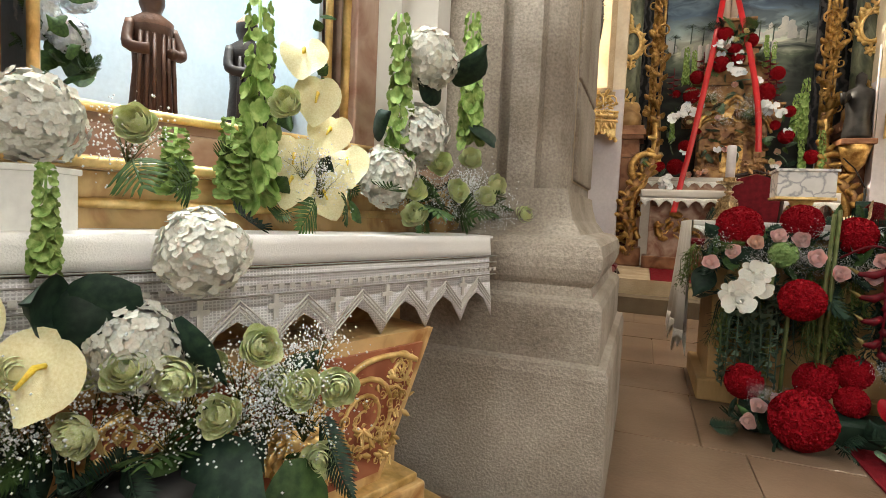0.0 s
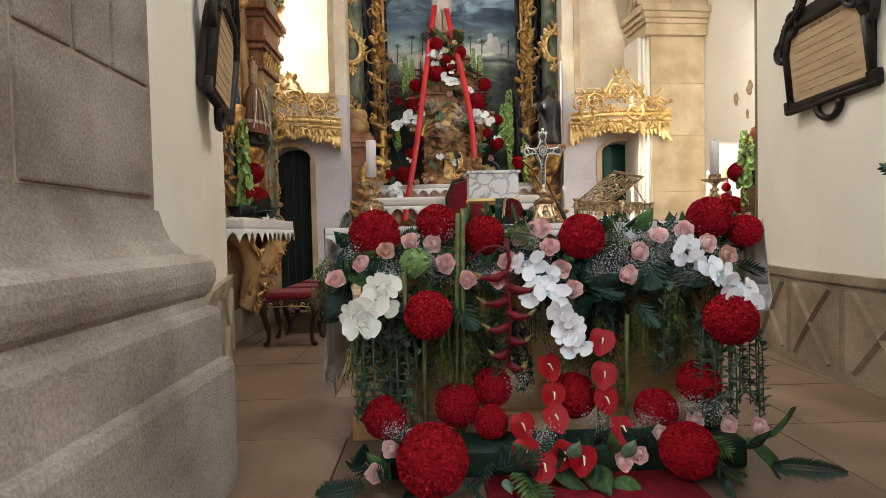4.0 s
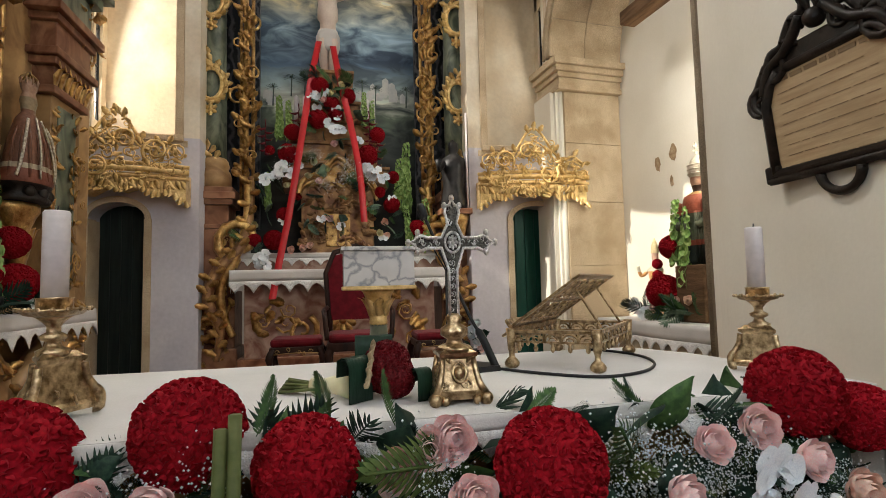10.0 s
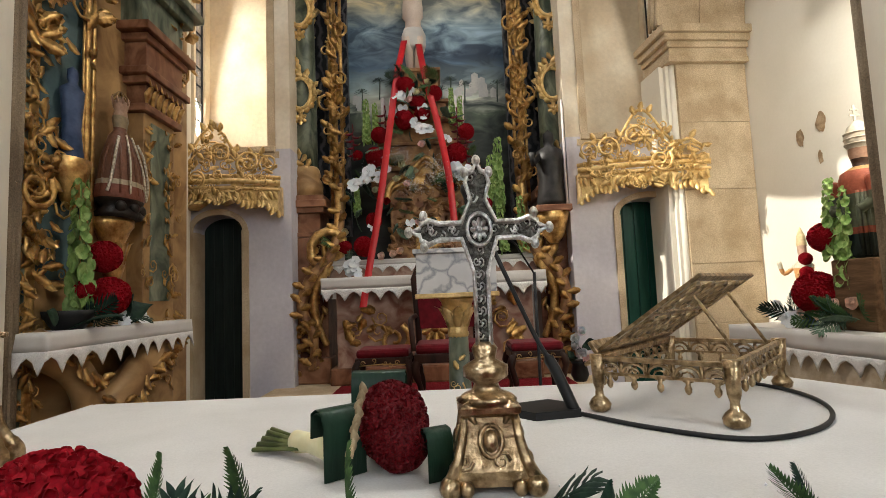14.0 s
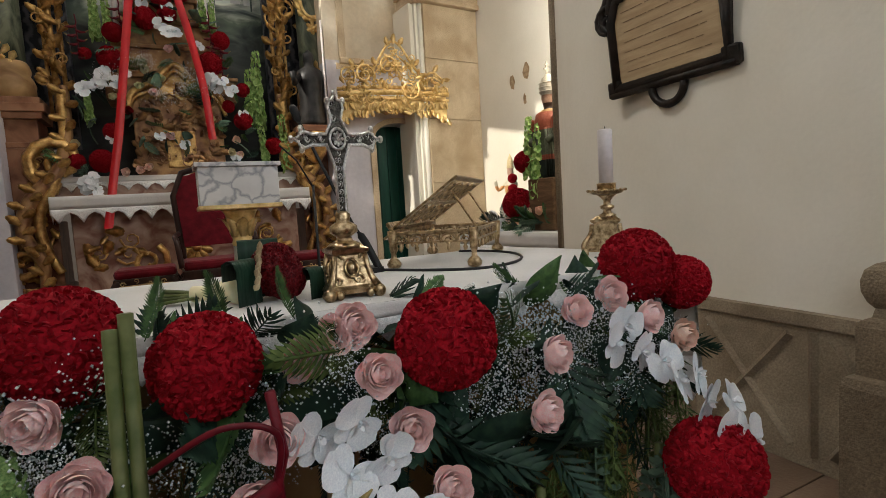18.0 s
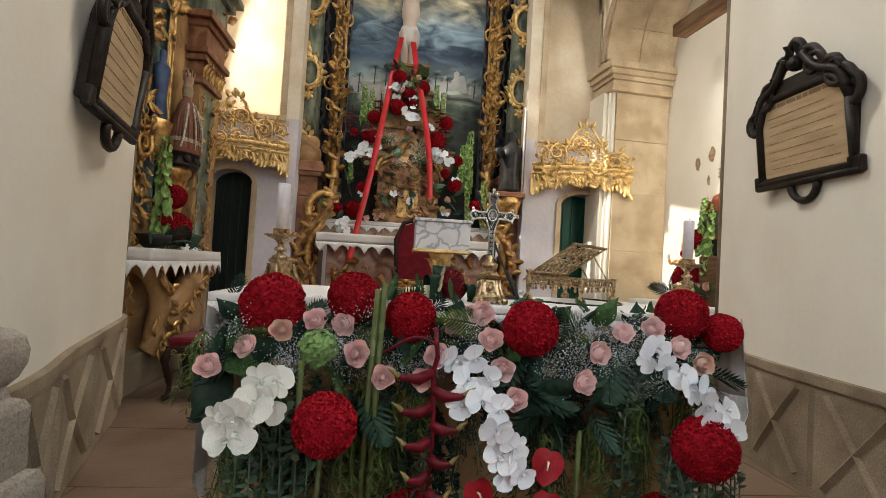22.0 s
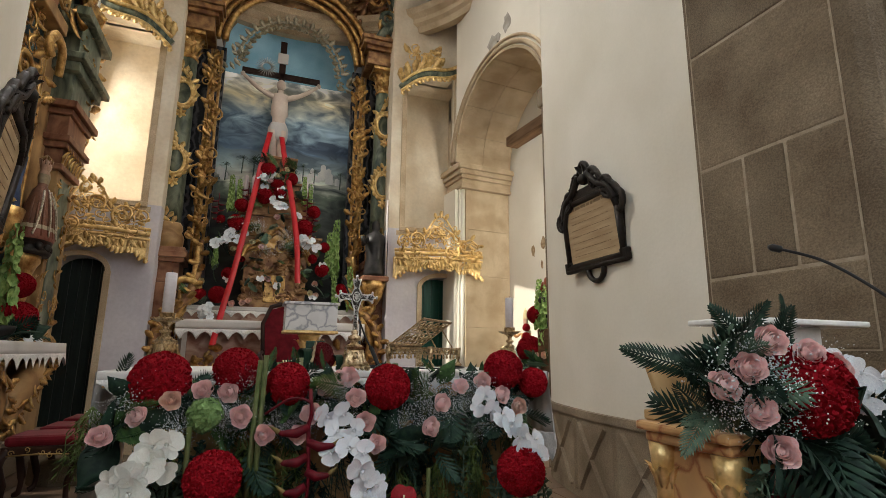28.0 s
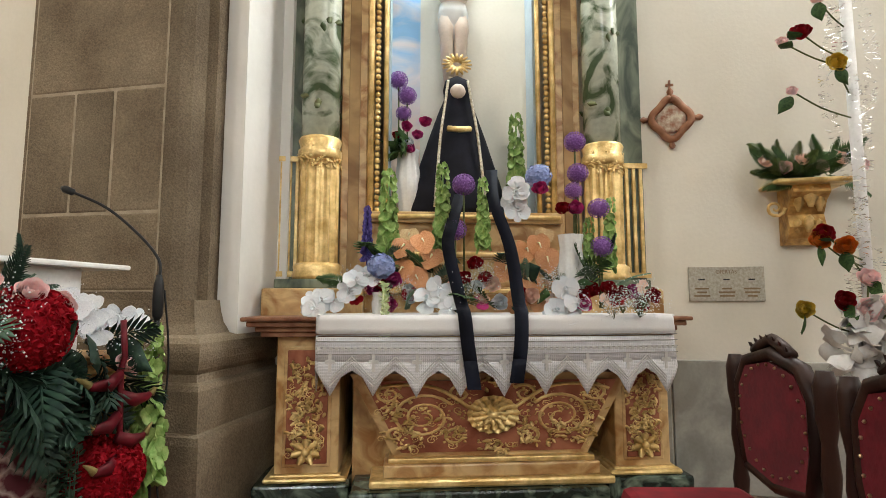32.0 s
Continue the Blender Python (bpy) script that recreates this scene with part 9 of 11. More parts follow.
        cc = Mesh().lathe([(0.10, 1.84), (0.112, 1.86), (0.112, 1.90), (0.10, 1.91), (0.112, 1.955), (0.105, 1.97)], 24, pose(x, 0.02, 0))
        for k in range(96):
            acanthus(cc, pose(x, 0.02, 1.80 + 0.10 * ((k * 0.618) % 1) * (1 if k % 4 else 0.2), 0, 0, 22.5 * k + 7 * (k % 3)) @ Matrix.Translation((0, -0.104, 0)) @ Matrix.Rotation(math.pi + k, 4, "Y"), 0.034, 0.5, 4)
        part("drum_capital", cc, GOLD_BRIGHT, t)
        part("shaft", Mesh().lathe([(0.098, 1.96), (0.098, 2.8), (0.090, 3.9)], 28, pose(x, 0.02, 0)), MARBLE_GREENLIGHT, t, "pale green marbled column shaft")
        gl = Mesh()
        for k in range(40):
            z = 2.12 + 0.42 * (k % 5) + 0.14 * ((k * 0.618) % 1)
            acanthus(gl, pose(x, 0.02, z, 0, 0, k * 47) @ Matrix.Translation((0, -0.096, 0)) @ Matrix.Rotation(k, 4, "Y"), 0.06, 0.3, 4)
        part("shaft_leaves", gl, FERNPAINT, t, "painted leaf sprays")
        s = 1 if x > 0 else -1
        xa, xb = sorted((x + s * 0.10, x + s * 0.27))
        part("side_pilaster", Mesh().box(xa, 0.10, 1.18, xb, 0.36, 4.2, c=0.006), MARBLE_GREEN, t)
        for k in range(4):
            part("flute", Mesh().box(xa + 0.012 + k * 0.04, 0.085, 1.23, xa + 0.032 + k * 0.04, 0.11, 1.86, c=0.004), GOLD_BRIGHT, t)
        for z in (1.86, 1.20):
            part("pilaster_band", Mesh().box(xa - 0.01, 0.08, z, xb + 0.01, 0.2, z + 0.03), GOLD_BRIGHT, t)
        xa, xb = sorted((x - s * 0.10, x - s * 0.24))
        part("inner_pilaster", Mesh().box(xa, 0.08, 1.18, xb, 0.36, 4.2, c=0.006), MARBLE_YELLOW, t)
        part("inner_strip", Mesh().box((xa + xb) / 2 - 0.03, 0.07, 1.2, (xa + xb) / 2 + 0.03, 0.082, 4.0, c=0.003), MARBLE_BROWN, t)
    for s in (-1, 1):
        xa = s * 0.40
        gfr = Mesh()
        z0_ = 1.30 if rich else 1.25
        gfr.tube([(xa + s * 0.10, 0.07, z0_), (xa + s * 0.10, 0.07, 4.1)], 0.02, 6)
        gfr.tube([(xa + s * 0.02, 0.07, z0_), (xa + s * 0.02, 0.07, 4.1)], 0.014, 6)
        for k in range(76 if rich else 0):
            gfr.ball((xa + s * 0.065, 0.065, 1.33 + 0.036 * k), 0.017, 5)
        part("niche_frame", gfr, GOLD_BRIGHT, t, "beaded gilded frame of the niche")
        part("niche_side", Mesh().box(min(xa, xa + s * 0.015), 0.10, 1.55 if rich else 1.25, max(xa, xa + s * 0.015), 0.62, 4.1), PALEBLUE, t)
    yb = 0.455 if rich else 0.60
    part("niche_back", Mesh().box(-0.42, yb, 1.2, 0.42, yb + 0.015, 4.1), SKYPAINT if rich else PALEBLUE, t, "niche back painted with clouds" if rich else "")
    part("niche_top", Mesh().box(-0.75, 0.02, 4.1, 0.75, 0.62, 4.3), MARBLE_YELLOW, t)
    steps = ((0.957, 1.10, -0.02), (1.10, 1.14, -0.04), (1.14, 1.30, 0.0), (1.30, 1.34, -0.03), (1.34, 1.50, 0.01), (1.50, 1.56, -0.03)) if rich else ((0.957, 1.09, -0.10), (1.09, 1.12, -0.12), (1.12, 1.20, -0.04), (1.20, 1.25, -0.02))
    wide = 0.52 if rich else 0.95
    for z0, z1, y0 in steps:
        part("predella", Mesh().box(-wide, y0, z0, wide, 0.6, z1, c=0.005), MARBLE_YELLOW if rich or z0 < 1.12 else MARBLE_PINK, t)
    for z, y0 in ((1.12, -0.045), (1.32, -0.045), (1.53, -0.045)) if rich else ((1.105, -0.125), (1.235, -0.04), (1.02, -0.105)):
        part("predella_moulding", Mesh().tube([(-wide + 0.02, y0, z), (wide - 0.02, y0, z)], 0.013, 6), GOLD_BRIGHT, t)
    if not rich:
        for s in (-1, 1):
            xa, xb = sorted((s * 0.50, s * 0.60))
            part("niche_border", Mesh().box(xa, 0.02, 1.25, xb, 0.6, 4.1, c=0.006), MARBLE_PINK, t)
            xa, xb = sorted((s * 0.605, s * 0.95))
            part("side_panel", Mesh().box(xa, 0.10, 1.25, xb, 0.6, 4.1, c=0.006), PLASTER_WHITE, t)
    return t


FERNPAINT = mat("painted_leaf", (0.05, 0.08, 0.03), (0.16, 0.17, 0.08), 0.5, scale=10)
MARBLE_GREENLIGHT = mat("pale_green_marble", (0.07, 0.11, 0.055), (0.48, 0.52, 0.42), 0.25, scale=5, kind="swirl", bscale=30, spread=(0.40, 0.54), detail=10.0, grain=0.3)
MR = Matrix(((0.279, 0.980, 0, 2.547), (-1.029, 0.266, 0, 0.686), (0, 0, 0.992, 0), (0, 0, 0, 1)))
TURN = MR @ Matrix(((0.14, 0.99, 0, 2.40), (-0.99, 0.14, 0, 0.50), (0, 0, 1, 0), (0, 0, 0, 1))).inverted()
side_altar("side_altar", "gilded and marbled side altar with columns and a niche", MR, True)
ML2 = Matrix(((0.37, -0.93, 0, -2.30), (0.93, 0.37, 0, 0.98), (0, 0, 0.925, 0), (0, 0, 0, 1))) @ Matrix.Diagonal((0.86, 1, 1, 1))
side_altar("side_altar", "marbled side altar with a framed niche of small figures", ML2, False)


def net():
    """Filet crochet: white threads round small darker meshes."""
    m = mat("filet_crochet", (0.68, 0.66, 0.68), (0.80, 0.79, 0.80), 0.9, scale=40, bump=0.4, bscale=300)
    n, l = m.node_tree.nodes, m.node_tree.links
    p = n["Principled BSDF"]
    yarn = p.inputs["Base Color"].links[0].from_socket
    co, sep, com, br_ = (n.new(k) for k in ("ShaderNodeTexCoord", "ShaderNodeSeparateXYZ", "ShaderNodeCombineXYZ", "ShaderNodeTexBrick"))
    l.new(co.outputs["Object"], sep.inputs[0])
    l.new(sep.outputs["X"], com.inputs["X"])
    l.new(sep.outputs["Z"], com.inputs["Y"])
    l.new(com.outputs[0], br_.inputs["Vector"])
    br_.offset = 0.0
    br_.inputs["Scale"].default_value = 1.0
    br_.inputs["Brick Width"].default_value, br_.inputs["Row Height"].default_value, br_.inputs["Mortar Size"].default_value = 0.0085, 0.0065, 0.0016
    br_.inputs["Mortar Smooth"].default_value = 0.4
    br_.inputs["Color1"].default_value = br_.inputs["Color2"].default_value = (0.50, 0.49, 0.50, 1)
    l.new(yarn, br_.inputs["Mortar"])
    l.new(br_.outputs["Color"], p.inputs["Base Color"])
    return m


NET = net()
COTTON = mat("white_cotton", (0.68, 0.67, 0.66), (0.77, 0.76, 0.75), 0.85, scale=3, bump=0.2, bscale=300, sheen=0.2)
SHADOWTHREAD = mat("openwork_gap_shade", (0.22, 0.21, 0.19), (0.34, 0.32, 0.30), 0.9, scale=60)


def altar_cloth(m, x0, x1, y, bow, short=1.0):
    c = thing("side_altar_cloth", "white crochet cloth with pointed edge on the side altar", "altar cloth", m, "crochet altar cloths")
    path = [(x0 - 0.01, 0.1), (x0 - 0.01, y + 0.1)] + [(x0 + (x1 - x0) * i / 16, y - bow * math.sin(math.pi * i / 16)) for i in range(17)] + [(x1 + 0.01, y + 0.1), (x1 + 0.01, 0.1)]
    part("top", Mesh().prism(path, 0.957, 0.965), COTTON, c)
    b, l = hung_cloth(path, 0.966, 0.075 * short, 15, 0.13 * short, wave=0.012)
    # the crochet part of the hanging: bars with gaps above the points
    part("band", b, COTTON, c)
    b2, l2 = hung_cloth(path, 0.966 - 0.085 * short, 0.095 * short, 15, 0.13 * short, wave=0.012)
    part("crochet", b2, NET, c, "openwork crochet")
    part("lace_edge", l2, NET, c, "pointed crochet edge")
    # the solid crochet of the motifs: a row of squares and stepped chevrons over the points
    squares, chevrons = Mesh(), Mesh()
    n_sq = 62
    steps_ = [math.dist(a_, b_) for a_, b_ in zip(path[:-1], path[1:])]
    total, lead = sum(steps_), steps_[0] + steps_[1]
    span = total - lead - steps_[-1] - steps_[-2]
    for k in range(n_sq):
        u = (k + 0.5) / n_sq
        x, yy = x0 + (x1 - x0) * u, y - bow * math.sin(math.pi * u) - 0.020
        squares.box(x - 0.0065, yy - 0.003, 0.966 - 0.135 * short, x + 0.0065, yy, 0.966 - 0.122 * short)
    for j in range(3):
        line = []
        for k in range(31):
            u = (k / 30 * total - lead) / span
            if 0.01 < u < 0.99:
                line.append((x0 + (x1 - x0) * u, y - bow * math.sin(math.pi * u) - 0.021, 0.966 - (0.165 + (0.085 if k % 2 else 0.0) - 0.013 * j + 0.02) * short))
        chevrons.tube(line, 0.0032, 5, smooth=False)
    part("square_trim", squares, LINEN, c)["kind"] = "stuff"
    part("chevron_trim", chevrons, LINEN, c)["kind"] = "stuff"
    for k in range(15):
        u = ((k + 0.5) / 15 * total - lead) / span
        if not 0.02 < u < 0.98:
            continue
        x = x0 + (x1 - x0) * u
        yy = y - bow * math.sin(math.pi * u) - 0.022
        part("cross_motif", Mesh().box(x - 0.006, yy - 0.004, 0.966 - 0.215 * short, x + 0.006, yy, 0.966 - 0.15 * short).box(x - 0.02, yy - 0.004, 0.966 - 0.185 * short, x + 0.02, yy, 0.966 - 0.172 * short), LINEN, c)
    # dark strands laid on the band stand in for shade in the openwork gaps
    for q in range(4):
        zz = 0.966 - (0.078 + 0.024 * q) * short
        part("gap_shade_line", Mesh().tube([(a_, b3 - 0.018, zz) for a_, b3 in path[2:-2]], 0.0022, 4), SHADOWTHREAD, c, "dark line for the shade in an openwork row")


altar_cloth(MR @ pose(0, 0, 0.036), -0.68, 0.88, -0.47, 0.06, 1.16)
altar_cloth(ML2, -0.95, 0.86, -0.31, 0.03, 0.86)

# statues and flowers of the right altar (its own frame)
VIRGIN = mat("black_mantle", (0.003, 0.003, 0.006), (0.010, 0.010, 0.018), 0.8, scale=8)
vm = MR @ pose(-0.02, 0.20, 0)
vm = vm @ Matrix.Diagonal((1.25, 1.1, 1, 1))
vs = Mesh().lathe([(0.23, 1.56), (0.235, 1.60), (0.19, 1.8), (0.13, 2.05), (0.085, 2.22), (0.06, 2.30), (0.065, 2.36), (0.055, 2.42), (0.01, 2.45)], 22, vm, sy=0.7)
tagged(part("mantled_statue", vs, VIRGIN), "statue in a long black mantle standing in the niche", "statue")
tagged(part("veiled_mask", Mesh().ball((0, -0.045, 2.335), 0.036, 10, vm, 1.25), FLESH), "pale carved oval under the black hood", "carving")
br = Mesh()
for s in (-1, 1):
    br.tube(bez([(s * 0.045, -0.05, 2.40), (s * 0.06, -0.075, 2.25), (s * 0.085, -0.11, 2.0), (s * 0.11, -0.15, 1.6)], 6), 0.007, 5, vm)
tagged(part("mantle_trim", br, TRIM), "white braided edging of the mantle", "braid")
halo = thing("gilded_halo", "gilded rayed halo above the statue", "halo")
for k in range(16):
    a = 2 * math.pi * k / 16
    part("ray", Mesh().tube([(0.02 * math.cos(a), 0, 2.53 + 0.02 * math.sin(a)), (0.07 * math.cos(a), 0, 2.53 + 0.07 * math.sin(a))], [0.014, 0.005], 5, vm), GOLD_BRIGHT, halo)
tagged(part("statue_belt", Mesh().tube([(-0.05, -0.10, 2.08), (0, -0.115, 2.07), (0.05, -0.10, 2.08)], 0.018, 6, vm), GOLD_BRIGHT), "gilded belt on the mantled statue", "belt")
tagged(part("niche_cross", Mesh().box(-0.04, 0.40, 1.56, 0.02, 0.445, 3.9, MR @ pose(-0.02, 0.0, 0)), DARKWOOD), "dark wooden cross in the niche", "cross")
tagged(part("hanging_figure", figure(Mesh(), 0, 0, 3.42, 2.50, 0.9, 0.62), FLESH), "pale carved figure hanging on the niche cross", "statue").matrix_basis = MR @ pose(-0.03, 0.35, 0)
tagged(part("figure_cloth", Mesh().lathe([(0.06, 2.74), (0.085, 2.82), (0.095, 2.93), (0.08, 3.0)], 12, MR @ pose(-0.03, 0.34, 0), sy=0.7), LINEN), "white cloth round the hanging figure", "cloth")
area("niche_lamp", MR @ Vector((0, 0.14, 4.05)), MR @ Vector((0, 0.62, 2.5)), 0.6, 0.12, 26, (0.80, 0.94, 1.0))
area("niche_lamp", ML2 @ Vector((0, 0.3, 3.0)), ML2 @ Vector((0, 0.35, 1.6)), 0.5, 0.2, 45, (0.9, 0.96, 1.0))

random.seed(33)
ANTHPEACH = mat("peach_spathe", (0.52, 0.18, 0.065), (0.70, 0.36, 0.16), 0.35, scale=14, bump=0.3, bscale=30, vary=0.18)
PEACHGREEN = petal_mat("peach_green_petal", (0.46, 0.26, 0.12), (0.62, 0.48, 0.26), 0.4)
rf = thing("side_altar_flowers", "orchids, peach anthuriums, alliums and roses on the side altar", "flower arrangement", pose(-0.02, 0, 0.03) @ TURN)
IN2 = (-1, -0.1, 0.25)
for p in [(1.98, 1.13, 0.99), (2.0, 1.16, 1.02), (2.0, 1.08, 1.05), (2.0, 1.01, 1.10), (2.0, 0.96, 1.14), (2.0, 0.93, 1.18), (1.98, 0.6, 1.08), (1.98, 0.63, 1.02), (1.98, 0.56, 1.01), (2.0, 0.22, 1.55), (2.0, 0.23, 1.48), (2.0, 0.02, 1.09), (2.0, 0.0, 1.03), (1.97, 0.06, 0.99), (1.97, 0.1, 0.98)]:
    for j in range(2):
        put(rf, "orchid", "orchid", WHITE, jit(p, 0.03), 0.062, jit(IN2, 0.4), label="white orchid bloom")
for p in [(2.08, 0.76, 1.3), (2.08, 0.67, 1.33), (2.08, 0.63, 1.25), (2.08, 0.76, 1.19), (2.08, 0.7, 1.15), (2.08, 0.14, 1.31), (2.08, 0.1, 1.24), (2.08, 0.2, 1.28), (2.08, 0.19, 1.13), (2.08, 0.11, 1.10), (2.08, 0.24, 1.04), (2.08, 0.14, 1.05), (2.08, 0.29, 1.19)]:
    anthurium(rf, p, 0.078, ANTHPEACH, jit(IN2, 0.45))
    anthurium(rf, (p[0] + 0.05, p[1] + random.uniform(-0.07, 0.07), p[2] + random.uniform(-0.08, 0.05)), 0.062, PEACHGREEN, jit(IN2, 0.5))
for p in [(2.1, 0.48, 1.62, 0.061), (2.1, 0.52, 1.39, 0.06), (2.1, -0.04, 1.83, 0.056), (2.1, -0.05, 1.67, 0.055), (2.1, -0.03, 1.58, 0.047), (2.1, -0.14, 1.49, 0.055), (2.1, -0.15, 1.3, 0.057), (2.55, 0.86, 2.38, 0.06), (2.55, 0.81, 2.28, 0.06), (2.55, 0.83, 2.17, 0.05)]:
    put(rf, "allium", "allium", VIOLET, p[:3], p[3], IN2, label="purple allium head")
    part("stem", Mesh().tube([p[:3], (p[0] + 0.02, p[1], max(1.0, p[2] - 0.5))], 0.005, 5), STEM, rf)
for p in [(2.04, 0.43, 1.22), (2.04, 0.48, 1.15), (2.0, 0.85, 1.12), (2.0, 0.79, 1.14), (1.98, -0.04, 1.02), (2.04, -0.09, 1.09), (2.04, -0.16, 1.1), (2.0, -0.04, 1.06), (2.04, -0.35, 1.06), (2.04, -0.22, 1.07), (2.06, 0.03, 1.49), (2.06, -0.03, 1.49), (2.06, 0.13, 1.59), (2.04, -0.27, 1.08), (2.04, -0.30, 1.02), (2.04, 0.38, 1.15)]:
    put(rf, "rose", "rose", MAGENTA if random.random() < 0.35 else RED, p, 0.042, jit(IN2, 0.35))
for a, b in (((2.12, 0.84, 1.15), (2.12, 0.84, 1.71)), ((2.12, 0.58, 1.3), (2.12, 0.58, 1.74)), ((2.12, 0.39, 1.3), (2.12, 0.39, 1.66)), ((2.12, -0.09, 1.1), (2.12, -0.1, 1.45)), ((2.55, 0.2, 1.6), (2.55, 0.2, 2.15)), ((2.12, -0.18, 1.2), (2.12, -0.2, 1.55))):
    stalk(rf, a, b)
stalk(rf, (2.07, 0.93, 1.2), (2.07, 0.93, 1.5), INDIGO, "spike", "delphinium")
put(rf, "blue_hydrangea", "hydrangea", BLUEPETAL, (2.0, 0.85, 1.20), 0.06, IN2)
put(rf, "blue_hydrangea", "hydrangea", BLUEPETAL, (2.2, 0.12, 1.68), 0.06, IN2)
for p in [(2.0, -0.21, 1.04), (2.0, -0.28, 1.02), (2.0, -0.17, 1.01), (2.02, 0.45, 1.1), (2.02, -0.3, 1.06)]:
    gyps(rf, p, 0.09)
for k in range(40):
    y = random.uniform(-0.22, 1.0)
    put(rf, "leaf", random.choice(("fern", "leaf", "lobed_leaf")), random.choice((GREEN, DARKGREEN, GREYGREEN)), (2.12, y, random.uniform(1.0, 1.3)), random.uniform(0.10, 0.2), (random.uniform(-1, -0.2), random.uniform(-0.8, 0.8), random.uniform(-0.2, 0.8)))
put(rf, "hanging_amaranth", "eucalyptus", LIME, (1.93, 0.83, 1.12), 0.34, (0, 0, 1), label="hanging pale green amaranth")
VASE = mat("white_ceramic", (0.70, 0.70, 0.68), (0.80, 0.80, 0.78), 0.2, scale=4)


def vase(p, h, r):
    v_ = thing("ribbed_vase", "white ribbed ceramic vase with flowers", "vase", TURN @ pose(*p), "white vases")
    sh = Mesh()
    n_ = 36
    vv = []
    prof = [(0.55, 0), (0.7, 0.1), (0.95, 0.4), (1.0, 0.6), (0.8, 0.85), (0.95, 1.0)]
    for rr, zz in prof:
        vv += [(r * rr * (1 + 0.05 * math.cos(k * math.pi / 2 + zz * 3)) * math.cos(2 * math.pi * k / n_), r * rr * (1 + 0.05 * math.cos(k * math.pi / 2 + zz * 3)) * math.sin(2 * math.pi * k / n_), h * zz) for k in range(n_)]
    sh.add(vv, [(j * n_ + k, j * n_ + (k + 1) % n_, (j + 1) * n_ + (k + 1) % n_, (j + 1) * n_ + k) for j in range(5) for k in range(n_)] + [tuple(range(n_ - 1, -1, -1))], None, True)
    part("body", sh, VASE, v_)
    return v_


random.seed(34)
for k in range(26):
    y = random.uniform(-0.35, 1.1)
    put(rf, random.choice(("rose", "white_bloom")), random.choice(("rose", "orchid")), random.choice((WHITE, RED, PEACH, MAGENTA)), (2.03, y, random.uniform(1.0, 1.12)), random.uniform(0.032, 0.045), jit(IN2, 0.4))
for k in range(8):
    gyps(rf, (2.04, random.uniform(-0.3, 1.0), random.uniform(1.02, 1.2)), 0.07)
vase((2.06, 0.01, 0.966), 0.42, 0.06)
vase((2.02, 0.88, 0.966), 0.14, 0.032)
vase((2.52, 0.82, 1.56), 0.40, 0.07)
rfl = thing("niche_flowers", "pink and magenta flowers in the niche vase", "flower arrangement", TURN)
for k in range(9):
    put(rfl, "rose", "rose", (MAGENTA, RED, WHITE, MAGENTA)[k % 4], (2.44 + random.uniform(-0.03, 0.03), 0.78 + random.uniform(-0.1, 0.08), 1.94 + random.uniform(0, 0.2)), 0.035, jit(IN2, 0.4))
for k in range(8):
    put(rfl, "leaf", "leaf", GREEN, (2.48, 0.82, 1.95), 0.14, (random.uniform(-1, 0), random.uniform(-1, 1), random.uniform(-0.3, 0.6)))
NAVY = mat("navy_satin", (0.002, 0.003, 0.009), (0.005, 0.007, 0.018), 0.7, scale=5)
nr = thing("navy_ribbon", "long dark navy ribbons hanging over the altar cloth", "ribbon", pose(-0.035, 0, 0.02) @ TURN)
ribbon([(2.30, 0.34, 1.75), (2.10, 0.34, 1.55), (2.02, 0.27, 1.30), (1.96, 0.24, 1.05), (1.88, 0.235, 0.985), (1.85, 0.24, 0.85), (1.85, 0.26, 0.69)], 0.055, NAVY, nr, (0, 1, 0))
ribbon([(2.30, 0.5, 1.62), (2.06, 0.53, 1.42), (2.02, 0.545, 1.30), (1.96, 0.49, 1.05), (1.87, 0.47, 0.985), (1.845, 0.455, 0.85), (1.845, 0.43, 0.66)], 0.055, NAVY, nr, (0, 1, 0))

# the left altar's figures and white flowers
for lx, col, h in ((-0.11, (0.06, 0.03, 0.02), 0.36), (0.19, (0.02, 0.018, 0.018), 0.36)):
    cm = bands("figure_paint", ((1.20, tuple(c * 1.6 for c in col)), (1.40, tuple(c * 2.6 for c in col)), (1.43, tuple(c * 1.6 for c in col)), (1.485, (0.45, 0.28, 0.20)), (1.545, (0.06, 0.03, 0.02)), (1.62, (0.05, 0.03, 0.02))))
    sm = ML2 @ pose(lx, 0.2, 1.25)
    sh = Mesh().lathe([(0.06, 0), (0.062, 0.02), (0.05, 0.15), (0.055, 0.24), (0.06, 0.28), (0.025, 0.305), (0.035, 0.33), (0.035, 0.36), (0.01, 0.385)], 14, sm)
    for sg in (-1, 1):
        sh.tube(bez([(sg * 0.058, 0, 0.27), (sg * 0.075, -0.03, 0.20), (sg * 0.03, -0.065, 0.19)], 4), 0.016, 7, sm)
        for q in range(3):
            sh.tube([(sg * (0.012 + 0.016 * q), -0.052 + 0.006 * q, 0.24), (sg * (0.014 + 0.019 * q), -0.062 + 0.008 * q, 0.02)], 0.007, 5, sm)
    tagged(part("small_statue", sh, cm), "small carved figure in dark clothes inside the niche", "statue")
random.seed(21)
lf1 = thing("white_altar_flowers", "white hydrangeas, anthuriums and green bells on the altar", "flower arrangement", pose(-0.035, 0.25, 0.0))
LO = (0.55, -0.85, 0.25)
